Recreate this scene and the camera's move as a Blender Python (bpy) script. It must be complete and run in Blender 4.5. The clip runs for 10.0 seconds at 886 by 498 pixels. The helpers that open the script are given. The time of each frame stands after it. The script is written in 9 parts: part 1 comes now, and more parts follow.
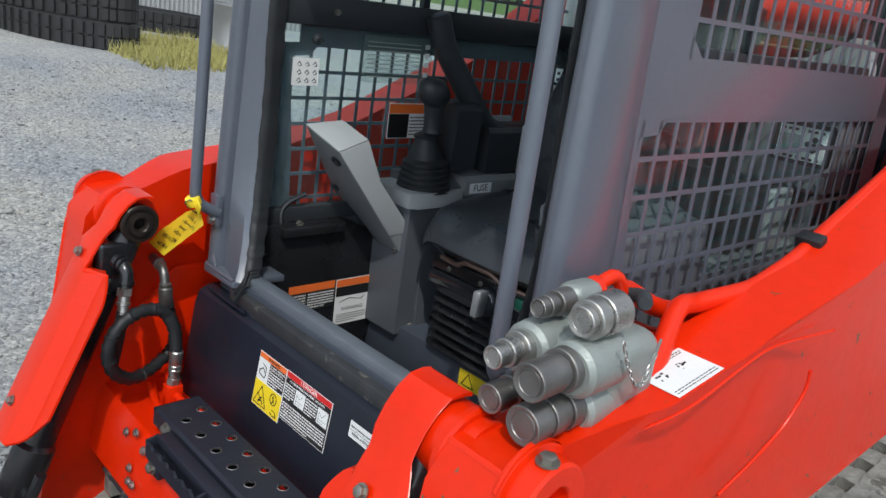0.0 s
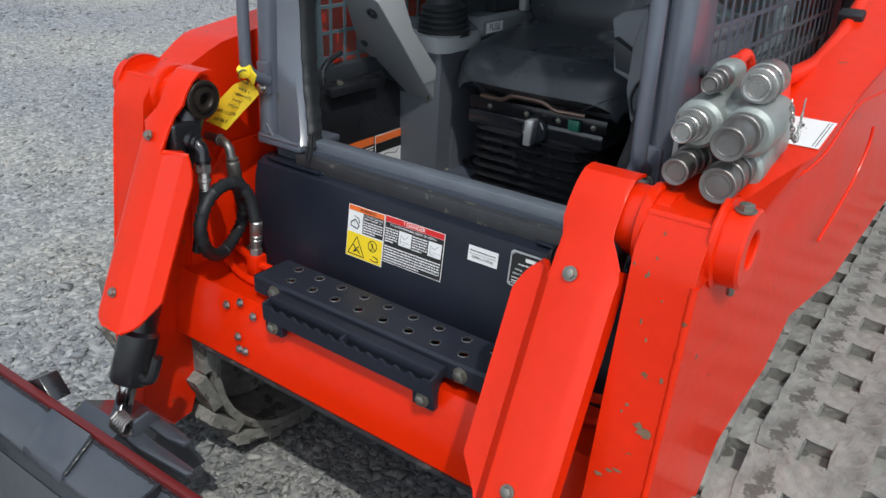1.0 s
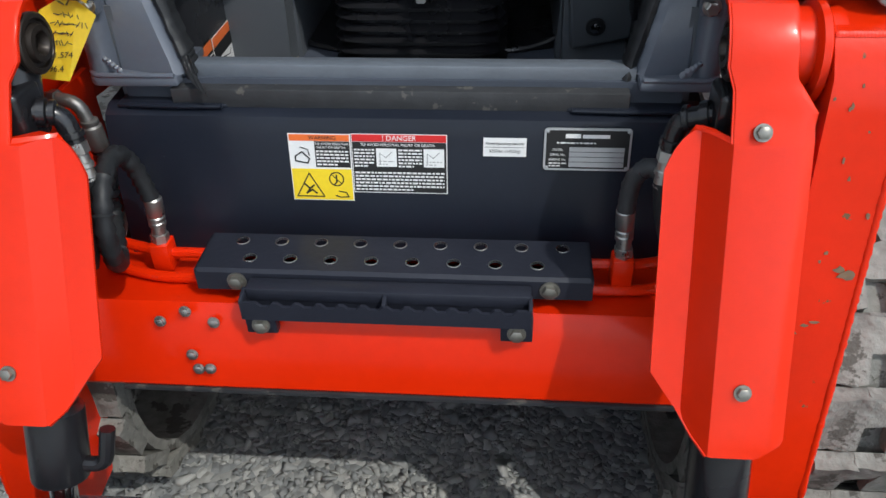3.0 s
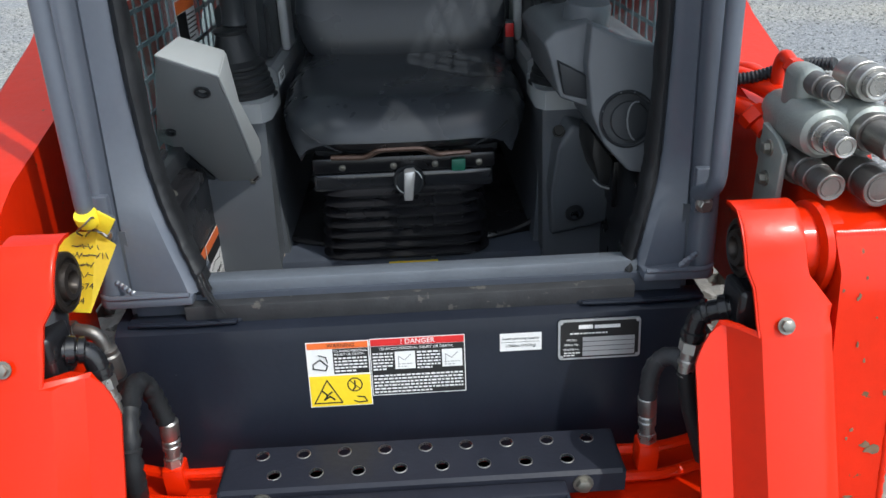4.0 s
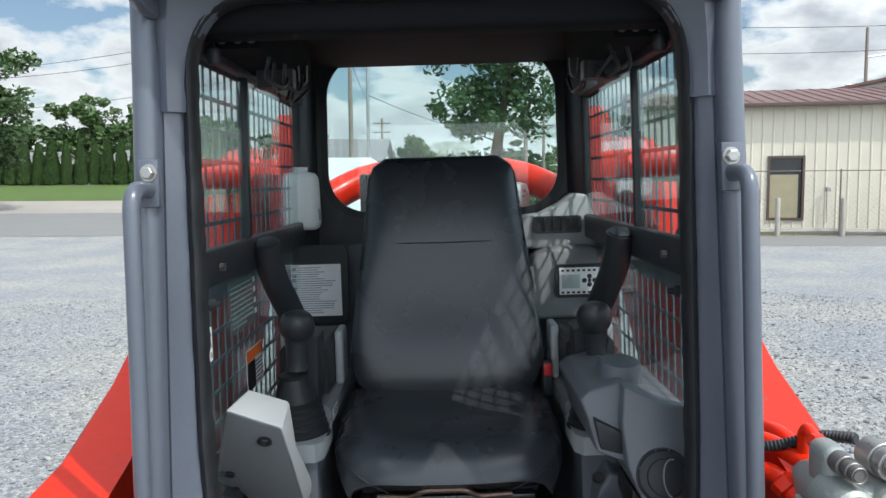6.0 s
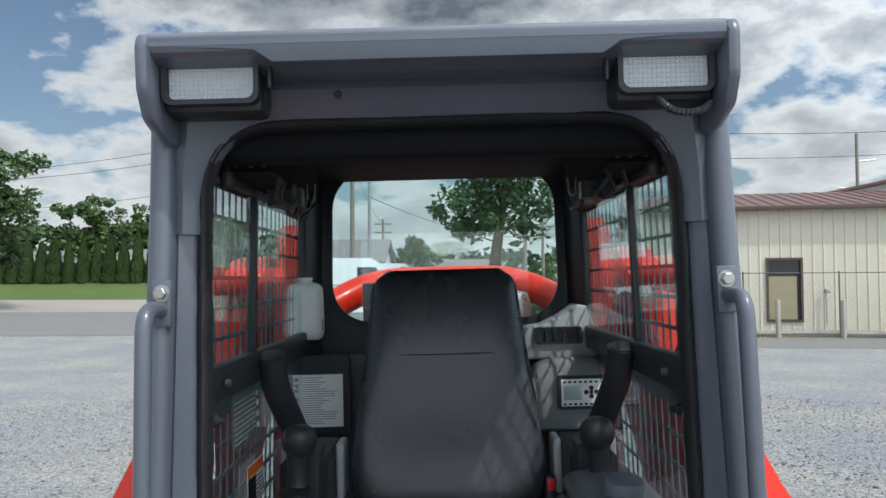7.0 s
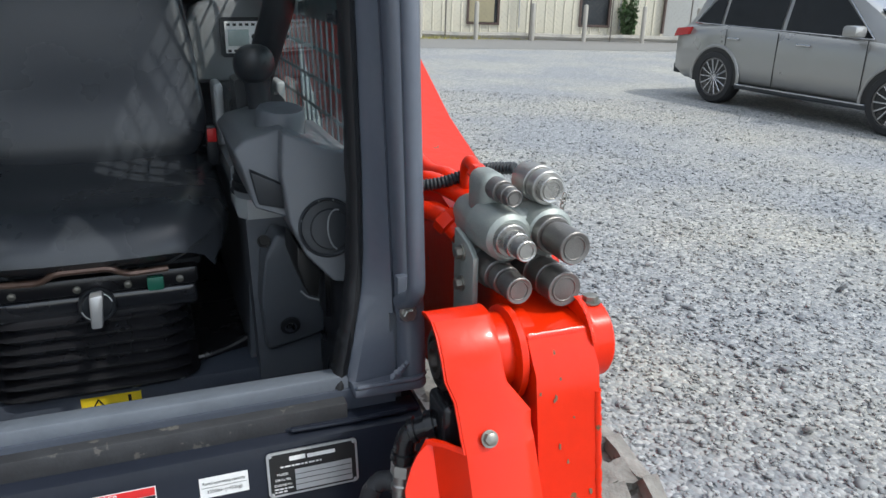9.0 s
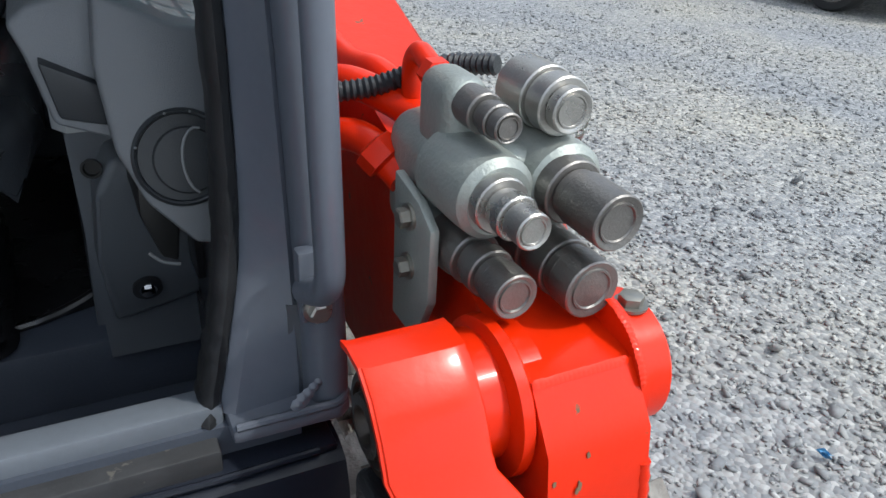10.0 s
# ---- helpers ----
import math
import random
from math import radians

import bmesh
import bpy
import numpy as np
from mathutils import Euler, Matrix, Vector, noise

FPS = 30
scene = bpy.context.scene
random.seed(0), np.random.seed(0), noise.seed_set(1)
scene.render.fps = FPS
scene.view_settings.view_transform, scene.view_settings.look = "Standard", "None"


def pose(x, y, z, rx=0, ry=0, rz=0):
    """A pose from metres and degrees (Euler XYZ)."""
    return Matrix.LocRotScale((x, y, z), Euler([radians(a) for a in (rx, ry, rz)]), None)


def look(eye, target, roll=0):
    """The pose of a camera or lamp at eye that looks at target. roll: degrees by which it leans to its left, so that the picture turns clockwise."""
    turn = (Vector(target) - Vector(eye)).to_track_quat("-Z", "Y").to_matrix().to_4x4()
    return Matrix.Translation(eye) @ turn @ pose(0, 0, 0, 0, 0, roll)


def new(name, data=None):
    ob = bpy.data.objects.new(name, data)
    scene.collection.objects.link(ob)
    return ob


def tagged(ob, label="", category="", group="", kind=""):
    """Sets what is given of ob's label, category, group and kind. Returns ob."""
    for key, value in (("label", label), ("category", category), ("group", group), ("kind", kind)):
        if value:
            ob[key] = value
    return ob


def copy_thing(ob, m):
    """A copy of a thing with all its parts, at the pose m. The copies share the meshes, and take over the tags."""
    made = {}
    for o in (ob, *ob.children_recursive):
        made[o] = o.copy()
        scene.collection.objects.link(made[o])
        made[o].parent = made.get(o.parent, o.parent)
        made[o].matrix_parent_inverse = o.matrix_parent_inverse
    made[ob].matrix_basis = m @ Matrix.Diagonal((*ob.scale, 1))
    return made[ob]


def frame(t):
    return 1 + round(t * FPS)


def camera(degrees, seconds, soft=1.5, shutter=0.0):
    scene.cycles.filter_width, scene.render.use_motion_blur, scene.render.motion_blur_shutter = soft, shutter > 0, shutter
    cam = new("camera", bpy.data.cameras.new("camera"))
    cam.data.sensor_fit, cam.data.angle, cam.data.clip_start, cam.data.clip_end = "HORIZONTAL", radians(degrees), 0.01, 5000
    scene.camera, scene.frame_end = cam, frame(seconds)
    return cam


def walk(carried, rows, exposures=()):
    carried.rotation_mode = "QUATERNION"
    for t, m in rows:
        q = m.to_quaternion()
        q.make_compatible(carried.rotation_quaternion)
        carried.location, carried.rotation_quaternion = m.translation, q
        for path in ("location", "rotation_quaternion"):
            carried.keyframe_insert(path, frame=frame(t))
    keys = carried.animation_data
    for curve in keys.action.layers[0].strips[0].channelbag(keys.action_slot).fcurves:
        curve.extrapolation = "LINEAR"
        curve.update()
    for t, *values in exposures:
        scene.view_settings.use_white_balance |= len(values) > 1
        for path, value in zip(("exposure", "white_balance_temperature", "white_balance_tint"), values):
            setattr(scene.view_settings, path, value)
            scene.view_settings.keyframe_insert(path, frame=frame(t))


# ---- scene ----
cam = camera(59.5, 10.0)

PATH = [
    (0, (1.129, -0.866, 1.611), (-0.224, 0.483, 1.017), 7.7),
    (0.5, (1.047, -1.068, 1.558), (-0.191, 0.329, 0.839), 4.9),
    (1, (0.923, -1.227, 1.522), (-0.135, 0.236, 0.662), 1.8),
    (1.5, (0.738, -1.312, 1.481), (-0.112, 0.201, 0.487), 0.7),
    (2, (0.457, -1.359, 1.44), (-0.146, 0.175, 0.307), -0.0),
    (2.2, (0.389, -1.32, 1.477), (-0.133, 0.181, 0.263), -0.7),
    (3.3, (0.12, -1.156, 1.467), (0.077, 0.489, 0.331), -1.9),
    (3.5, (0.087, -1.148, 1.488), (0.088, 0.547, 0.426), -1.9),
    (4, (0.019, -1.159, 1.561), (0.077, 0.64, 0.691), -2.1),
    (4.5, (-0.008, -1.18, 1.62), (0.041, 0.697, 0.931), -2.3),
    (5, (0.003, -1.198, 1.663), (0.031, 0.735, 1.151), -2.2),
    (5.5, (0.006, -1.215, 1.69), (0.014, 0.756, 1.346), -1.9),
    (6, (0.008, -1.231, 1.719), (-0.002, 0.761, 1.539), -1.7),
    (7.3, (-0.006, -1.267, 1.761), (-0.004, 0.73, 1.857), -1.4),
    (7.5, (-0.014, -1.265, 1.764), (0.011, 0.734, 1.841), -1.4),
    (8, (0.028, -1.235, 1.739), (0.223, 0.753, 1.643), -1.8),
    (8.4, (0.099, -1.197, 1.659), (0.482, 0.739, 1.336), -0.9),
    (8.5, (0.099, -1.185, 1.65), (0.55, 0.722, 1.251), -1.0),
    (8.8, (0.123, -1.129, 1.597), (0.716, 0.691, 1.019), 0.1),
    (9, (0.134, -1.078, 1.563), (0.805, 0.685, 0.901), 0.7),
    (9.5, (0.207, -0.858, 1.502), (0.99, 0.783, 0.671), 2.3),
    (10, (0.297, -0.621, 1.472), (1.108, 0.937, 0.516), 3.2),
]
# the machine stands a little askew on the yard, and the path is told in its own frame
ASKEW = Matrix.Rotation(radians(-1.2), 4, "Y")
walk(cam, [(t, ASKEW @ look(eye, target, roll)) for t, eye, target, roll in PATH],
     [(t, e, 6300, 6) for t, e in ((0, -0.26), (2.0, -0.28), (3.5, -0.08), (4.5, 0.22), (5.5, 0.36), (7.5, -0.14), (8.5, 0.05), (9.5, 0.08), (10, 0.10))])

# ---- light ----
SUN_DIR = Vector((0.48, -0.45, 0.89)).normalized()
world = bpy.data.worlds.new("sky")
scene.world = world
world.use_nodes = True
wt = world.node_tree
wt.nodes.clear()


def wnode(kind, **kw):
    n = wt.nodes.new(kind)
    for k, v in kw.items():
        n.inputs[k].default_value = v
    return n


sky = wt.nodes.new("ShaderNodeTexSky")
sky.sky_type, sky.sun_disc = "NISHITA", False
sky.sun_elevation = math.asin(SUN_DIR.z)
sky.sun_rotation = math.atan2(SUN_DIR.x, SUN_DIR.y)
sky.air_density, sky.dust_density = 1.0, 1.5
coord = wt.nodes.new("ShaderNodeTexCoord")
split = wt.nodes.new("ShaderNodeSeparateXYZ")
wt.links.new(coord.outputs["Generated"], split.inputs[0])
# clouds lie on a flat layer: the direction is divided by its height
lift = wt.nodes.new("ShaderNodeMath")
lift.operation = "MAXIMUM"
lift.inputs[1].default_value = 0.0
wt.links.new(split.outputs["Z"], lift.inputs[0])
low = wt.nodes.new("ShaderNodeMath")
low.operation = "ADD"
low.inputs[1].default_value = 0.42
wt.links.new(lift.outputs[0], low.inputs[0])
flat = wt.nodes.new("ShaderNodeVectorMath")
flat.operation = "DIVIDE"
wt.links.new(coord.outputs["Generated"], flat.inputs[0])
comb = wt.nodes.new("ShaderNodeCombineXYZ")
for k in ("X", "Y", "Z"):
    wt.links.new(low.outputs[0], comb.inputs[k])
wt.links.new(comb.outputs[0], flat.inputs[1])
cloud = wnode("ShaderNodeTexNoise", Scale=3.1, Detail=10.0, Roughness=0.56)
wt.links.new(flat.outputs[0], cloud.inputs["Vector"])
cover = wt.nodes.new("ShaderNodeValToRGB")
cover.color_ramp.elements[0].position, cover.color_ramp.elements[0].color = 0.43, (0, 0, 0, 1)
cover.color_ramp.elements[1].position, cover.color_ramp.elements[1].color = 0.50, (1, 1, 1, 1)
wt.links.new(cloud.outputs["Fac"], cover.inputs[0])
shade = wt.nodes.new("ShaderNodeValToRGB")
cr = shade.color_ramp
cr.elements[0].position, cr.elements[0].color = 0.46, (8.6, 8.7, 8.8, 1)
cr.elements[1].position, cr.elements[1].color = 0.64, (1.5, 1.75, 2.2, 1)
cr.elements.new(0.53).color = (4.9, 5.1, 5.5, 1)
# towards the horizon the clouds show their sunlit sides, overhead their grey undersides
side = wt.nodes.new("ShaderNodeMapRange")
side.inputs["From Min"].default_value, side.inputs["From Max"].default_value = 0.08, 0.42
side.inputs["To Min"].default_value, side.inputs["To Max"].default_value = 0.25, 1.25
wt.links.new(split.outputs["Z"], side.inputs["Value"])
dense = wt.nodes.new("ShaderNodeMath")
dense.operation = "SUBTRACT"
dense.inputs[1].default_value = 0.47
wt.links.new(cloud.outputs["Fac"], dense.inputs[0])
under = wt.nodes.new("ShaderNodeMath")
under.operation = "MULTIPLY_ADD"
under.inputs[2].default_value = 0.47
wt.links.new(dense.outputs[0], under.inputs[0])
wt.links.new(side.outputs[0], under.inputs[1])
wt.links.new(under.outputs[0], shade.inputs[0])
mix = wt.nodes.new("ShaderNodeMix")
mix.data_type = "RGBA"
wt.links.new(cover.outputs[0], mix.inputs["Factor"])
wt.links.new(sky.outputs[0], mix.inputs["A"])
wt.links.new(shade.outputs[0], mix.inputs["B"])
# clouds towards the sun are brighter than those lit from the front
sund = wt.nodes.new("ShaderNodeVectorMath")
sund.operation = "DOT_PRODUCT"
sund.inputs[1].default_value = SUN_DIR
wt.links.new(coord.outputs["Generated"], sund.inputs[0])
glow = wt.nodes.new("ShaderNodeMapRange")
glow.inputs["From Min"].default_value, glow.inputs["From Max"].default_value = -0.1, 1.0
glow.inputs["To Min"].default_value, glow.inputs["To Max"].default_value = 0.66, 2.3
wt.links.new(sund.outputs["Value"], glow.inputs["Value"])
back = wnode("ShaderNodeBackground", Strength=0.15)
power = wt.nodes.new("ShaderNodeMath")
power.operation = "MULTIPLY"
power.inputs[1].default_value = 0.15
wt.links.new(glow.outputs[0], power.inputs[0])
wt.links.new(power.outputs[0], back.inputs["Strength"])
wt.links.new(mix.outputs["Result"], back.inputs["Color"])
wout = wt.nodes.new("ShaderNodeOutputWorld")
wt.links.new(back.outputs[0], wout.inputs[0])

sun_data = bpy.data.lights.new("sun", "SUN")
sun_data.energy, sun_data.angle, sun_data.color = 2.6, radians(0.55), (1.0, 0.96, 0.9)
sun = new("sun", sun_data)
sun.matrix_world = look(SUN_DIR * 50, (0, 0, 0))


# ---- materials ----
def mat(name, col, rough=0.5, metal=0.0, var=0.12, scale=6.0, bump=0.0, bscale=150.0, coat=0.0, grain=0.06, spots=None, rvar=0.1, rand=0.0, ior=1.5):
    """A painted, plastic or metal surface with broad stains, fine grain, relief and, if given, chips: spots = (colour, size, amount)."""
    m = bpy.data.materials.new(name)
    m.use_nodes = True
    t = m.node_tree
    b = t.nodes["Principled BSDF"]
    b.inputs["Metallic"].default_value, b.inputs["IOR"].default_value = metal, ior
    b.inputs["Coat Weight"].default_value, b.inputs["Coat Roughness"].default_value = coat, 0.12
    co = t.nodes.new("ShaderNodeTexCoord")

    def noise_tex(s, detail=4.0, r=0.55):
        n = t.nodes.new("ShaderNodeTexNoise")
        n.inputs["Scale"].default_value, n.inputs["Detail"].default_value, n.inputs["Roughness"].default_value = s, detail, r
        t.links.new(co.outputs["Object"], n.inputs["Vector"])
        return n

    def math_node(op, a, c):
        n = t.nodes.new("ShaderNodeMath")
        n.operation = op
        for i, v in enumerate((a, c)):
            if isinstance(v, (int, float)):
                n.inputs[i].default_value = v
            else:
                t.links.new(v, n.inputs[i])
        return n.outputs[0]

    broad, fine = noise_tex(scale), noise_tex(bscale)
    f = math_node("ADD", math_node("MULTIPLY", math_node("SUBTRACT", broad.outputs["Fac"], 0.5), 2.6 * var), math_node("MULTIPLY", math_node("SUBTRACT", fine.outputs["Fac"], 0.5), 2.6 * grain))
    if rand:
        info = t.nodes.new("ShaderNodeObjectInfo")
        f = math_node("ADD", f, math_node("MULTIPLY", math_node("SUBTRACT", info.outputs["Random"], 0.5), 2 * rand))
    gain = math_node("ADD", f, 1.0)
    vm = t.nodes.new("ShaderNodeVectorMath")
    vm.operation = "SCALE"
    vm.inputs[0].default_value = col
    t.links.new(gain, vm.inputs["Scale"])
    colour = vm.outputs[0]
    if spots:
        s = noise_tex(spots[1], 6.0, 0.62)
        ramp = t.nodes.new("ShaderNodeValToRGB")
        ramp.color_ramp.elements[0].position, ramp.color_ramp.elements[1].position = spots[2], spots[2] + 0.03
        t.links.new(s.outputs["Fac"], ramp.inputs[0])
        mx = t.nodes.new("ShaderNodeMix")
        mx.data_type = "RGBA"
        t.links.new(ramp.outputs[0], mx.inputs["Factor"])
        t.links.new(colour, mx.inputs["A"])
        mx.inputs["B"].default_value = (*spots[0], 1)
        colour = mx.outputs["Result"]
    t.links.new(colour, b.inputs["Base Color"])
    t.links.new(math_node("ADD", math_node("MULTIPLY", math_node("SUBTRACT", broad.outputs["Fac"], 0.5), 2 * rvar), rough), b.inputs["Roughness"])
    if bump:
        bp = t.nodes.new("ShaderNodeBump")
        bp.inputs["Strength"].default_value, bp.inputs["Distance"].default_value = 1.0, bump
        t.links.new(fine.outputs["Fac"], bp.inputs["Height"])
        t.links.new(bp.outputs[0], b.inputs["Normal"])
    return m


RED = mat("orange_red_paint", (0.70, 0.0205, 0.0006), 0.32, var=0.09, scale=5, bump=0.0005, bscale=40, coat=0.22, grain=0.03, ior=1.3)
RED_WORN = mat("worn_orange_red_paint", (0.68, 0.0205, 0.0008), 0.34, var=0.09, scale=7, bump=0.0006, bscale=40, coat=0.18, ior=1.3, spots=((0.13, 0.085, 0.045), 34.0, 0.668))
GREY = mat("blue_grey_cab_paint", (0.098, 0.111, 0.139), 0.35, var=0.10, scale=5, bump=0.0003, bscale=90, coat=0.4)
DARK = mat("dark_navy_panel_paint", (0.012, 0.015, 0.024), 0.36, ior=1.32, var=0.25, scale=7, bump=0.0004, bscale=80, coat=0.15, spots=((0.09, 0.09, 0.09), 26.0, 0.735))
STEP = mat("dark_step_paint", (0.020, 0.022, 0.032), 0.40, ior=1.35, var=0.2, scale=9, bump=0.0006, bscale=90, spots=((0.10, 0.09, 0.04), 9.0, 0.70))
BLACK = mat("black_plastic", (0.026, 0.029, 0.033), 0.40, ior=1.42, var=0.15, bump=0.0003, bscale=500)
BLACKPAINT = mat("black_gloss_steel", (0.012, 0.012, 0.014), 0.28, var=0.2, bump=0.0003, bscale=60, coat=0.2)
RUBBER = mat("black_rubber", (0.016, 0.017, 0.019), 0.48, ior=1.4, var=0.3, scale=14, bump=0.0008, bscale=120)
VINYL = mat("black_vinyl", (0.030, 0.034, 0.040), 0.28, var=0.12, scale=5, bump=0.0003, bscale=380, rvar=0.12)
LIGHTPOD = mat("grey_plastic", (0.34, 0.355, 0.36), 0.48, var=0.05, bump=0.0004, bscale=700)
DARKPOD = mat("charcoal_plastic", (0.185, 0.194, 0.202), 0.46, var=0.08, bump=0.0004, bscale=700)
CONSOLE = mat("dark_console_plastic", (0.092, 0.101, 0.114), 0.46, var=0.12, bump=0.0004, bscale=600)
FLOORMAT = mat("dark_cab_floor", (0.060, 0.070, 0.092), 0.5, var=0.2, scale=8, bump=0.0005, bscale=200)
CAST = mat("zinc_cast_iron", (0.30, 0.325, 0.305), 0.46, 0.45, var=0.12, scale=18, bump=0.0008, bscale=260, rvar=0.15)
STEEL = mat("bare_steel", (0.42, 0.41, 0.39), 0.30, 0.9, var=0.2, scale=25, bump=0.0004, bscale=500, rvar=0.15)
DULLSTEEL = mat("dull_steel", (0.22, 0.21, 0.20), 0.42, 0.85, var=0.25, scale=25, bump=0.0005, bscale=400)
# headliner felt; the same black stands for shade below the step's holes
LINER = mat("black_felt_and_hole_shade", (0.006, 0.007, 0.0085), 0.85, var=0.2, scale=9, bump=0.0006, bscale=300, ior=1.3)
DUSTY = mat("dusty_dark_steel", (0.032, 0.033, 0.036), 0.55, var=0.4, scale=22, bump=0.0008, bscale=120, spots=((0.10, 0.095, 0.085), 34.0, 0.62))
CHIP = mat("bare_primer", (0.17, 0.11, 0.065), 0.6, var=0.4, scale=60)
SILLPAINT = mat("pale_sill_paint", (0.120, 0.136, 0.160), 0.40, var=0.15, scale=14, bump=0.0003, bscale=120, coat=0.2)
BRONZE = mat("greasy_bronze", (0.040, 0.032, 0.027), 0.36, 0.55, var=0.3, scale=22, bump=0.0004, bscale=200)
CHROME = mat("chrome", (0.50, 0.51, 0.53), 0.10, 1.0, var=0.05, grain=0.0)
BOLT = mat("zinc_bolt", (0.26, 0.25, 0.22), 0.38, 0.8, var=0.3, scale=60)
PAPER = mat("white_paper", (0.88, 0.88, 0.87), 0.6, var=0.02)
WHITE = mat("white_decal", (0.78, 0.78, 0.77), 0.4, var=0.04)
YELLOW = mat("yellow_decal", (0.85, 0.62, 0.02), 0.4, var=0.05)
TAGYEL = mat("yellow_card", (0.88, 0.66, 0.03), 0.55, var=0.06, scale=20)
ORANGE = mat("orange_decal", (0.80, 0.16, 0.03), 0.4, var=0.04)
DANGER = mat("red_decal", (0.62, 0.02, 0.02), 0.4, var=0.04)
INK = mat("black_print", (0.012, 0.012, 0.012), 0.45)
SILVER = mat("silver_plate", (0.55, 0.56, 0.57), 0.35, 0.6, var=0.06)
MILK = mat("milky_plastic", (0.72, 0.74, 0.72), 0.4, var=0.04)
MUDRUBBER = mat("dusty_track_rubber", (0.22, 0.215, 0.195), 0.9, var=0.5, scale=11, bump=0.009, bscale=34, grain=0.4, spots=((0.095, 0.09, 0.078), 13.0, 0.57), rand=0.10)
BUCKET = mat("dark_bucket_paint", (0.052, 0.058, 0.070), 0.24, coat=0.5, var=0.2, scale=6, bump=0.0006, bscale=70, spots=((0.12, 0.12, 0.12), 22.0, 0.70))
BUCKETIN = mat("worn_bucket_steel", (0.15, 0.155, 0.165), 0.32, 0.45, var=0.3, scale=5, bump=0.001, bscale=60)
SIDING = mat("cream_steel_siding", (0.62, 0.58, 0.47), 0.5, var=0.07, scale=1.2, grain=0.03)
# grey for the gable, and a shaded copy of the siding for the wing
SIDING_GREY = mat("grey_and_shaded_siding", (0.40, 0.40, 0.38), 0.5, var=0.05, scale=0.7)
ROOF = mat("brown_steel_roof", (0.15, 0.075, 0.06), 0.5, var=0.1, scale=1.5)
TRIM = mat("brown_trim", (0.085, 0.055, 0.045), 0.5)
SHUTTER = mat("tan_boards", (0.34, 0.30, 0.19), 0.6, var=0.12, scale=3)
SHUTTER2 = mat("rust_boards", (0.27, 0.13, 0.075), 0.6, var=0.15, scale=3)
DARKPANE = mat("dark_pane", (0.03, 0.035, 0.04), 0.12, var=0.1)
CONCRETE = mat("weathered_concrete", (0.36, 0.34, 0.30), 0.85, var=0.15, scale=3, bump=0.002, bscale=40)
GALV = mat("galvanised_steel", (0.38, 0.38, 0.38), 0.45, 0.7, var=0.1)
WOODPOLE = mat("weathered_pole_wood", (0.22, 0.185, 0.15), 0.85, var=0.2, scale=3, bump=0.004, bscale=30)
RUSTWIRE = mat("weathered_fence_steel", (0.16, 0.145, 0.125), 0.6, 0.4, var=0.2, scale=2)
WIRE = mat("dark_wire", (0.03, 0.03, 0.03), 0.6)
CARPAINT = mat("silver_grey_car_paint", (0.34, 0.335, 0.32), 0.30, 0.55, var=0.03, scale=2, coat=0.7, grain=0.02)
TYRE = mat("tyre_rubber", (0.02, 0.02, 0.021), 0.7, var=0.2, scale=10)
ALLOY = mat("alloy_rim", (0.55, 0.55, 0.56), 0.28, 0.9)
TAIL = mat("tail_light_red", (0.45, 0.015, 0.015), 0.2, coat=0.5)
WHITEPAINT = mat("white_van_paint", (0.75, 0.76, 0.76), 0.3, coat=0.4, var=0.03)
BARK = mat("bark", (0.10, 0.075, 0.055), 0.9, var=0.3, scale=4, bump=0.01, bscale=18)
LEAF = mat("maple_leaves", (0.052, 0.10, 0.030), 0.55, var=0.35, scale=0.9, grain=0.2)
HEDGE = mat("arborvitae_leaves", (0.045, 0.085, 0.022), 0.65, var=0.35, scale=1.5, grain=0.3, rand=0.12)
BUSH = mat("bush_leaves", (0.07, 0.125, 0.035), 0.6, var=0.35, scale=1.2, grain=0.2)
FAR = mat("far_woods", (0.05, 0.075, 0.035), 0.9, var=0.3, scale=0.15)
WEED = mat("dry_weeds", (0.36, 0.33, 0.11), 0.8, var=0.25, scale=3)
ASPHALT = mat("old_asphalt", (0.20, 0.195, 0.185), 0.85, var=0.12, scale=0.5, bump=0.003, bscale=60)
ROADTAN = mat("dusty_asphalt", (0.33, 0.30, 0.26), 0.9, var=0.1, scale=0.3, bump=0.003, bscale=50)
GRASS = mat("mown_grass", (0.085, 0.135, 0.028), 0.9, var=0.2, scale=0.4, grain=0.3, bscale=25, bump=0.03)
CREAMHOUSE = mat("house_siding", (0.55, 0.54, 0.50), 0.6)
SHINGLE = mat("grey_shingles", (0.20, 0.19, 0.185), 0.85, var=0.1, scale=2)
LENS = mat("clear_lamp_lens", (0.46, 0.48, 0.49), 0.24, 0.15, var=0.05, bump=0.001, bscale=260, coat=0.5)
SCREEN = mat("lcd_screen", (0.36, 0.42, 0.40), 0.15, var=0.03)
GREENTAB = mat("green_switch", (0.02, 0.14, 0.09), 0.4)
REDTAB = mat("red_buckle", (0.55, 0.02, 0.02), 0.4)
COPPER = mat("worn_bronze_bar", (0.16, 0.10, 0.075), 0.35, 0.5, var=0.3, scale=12)


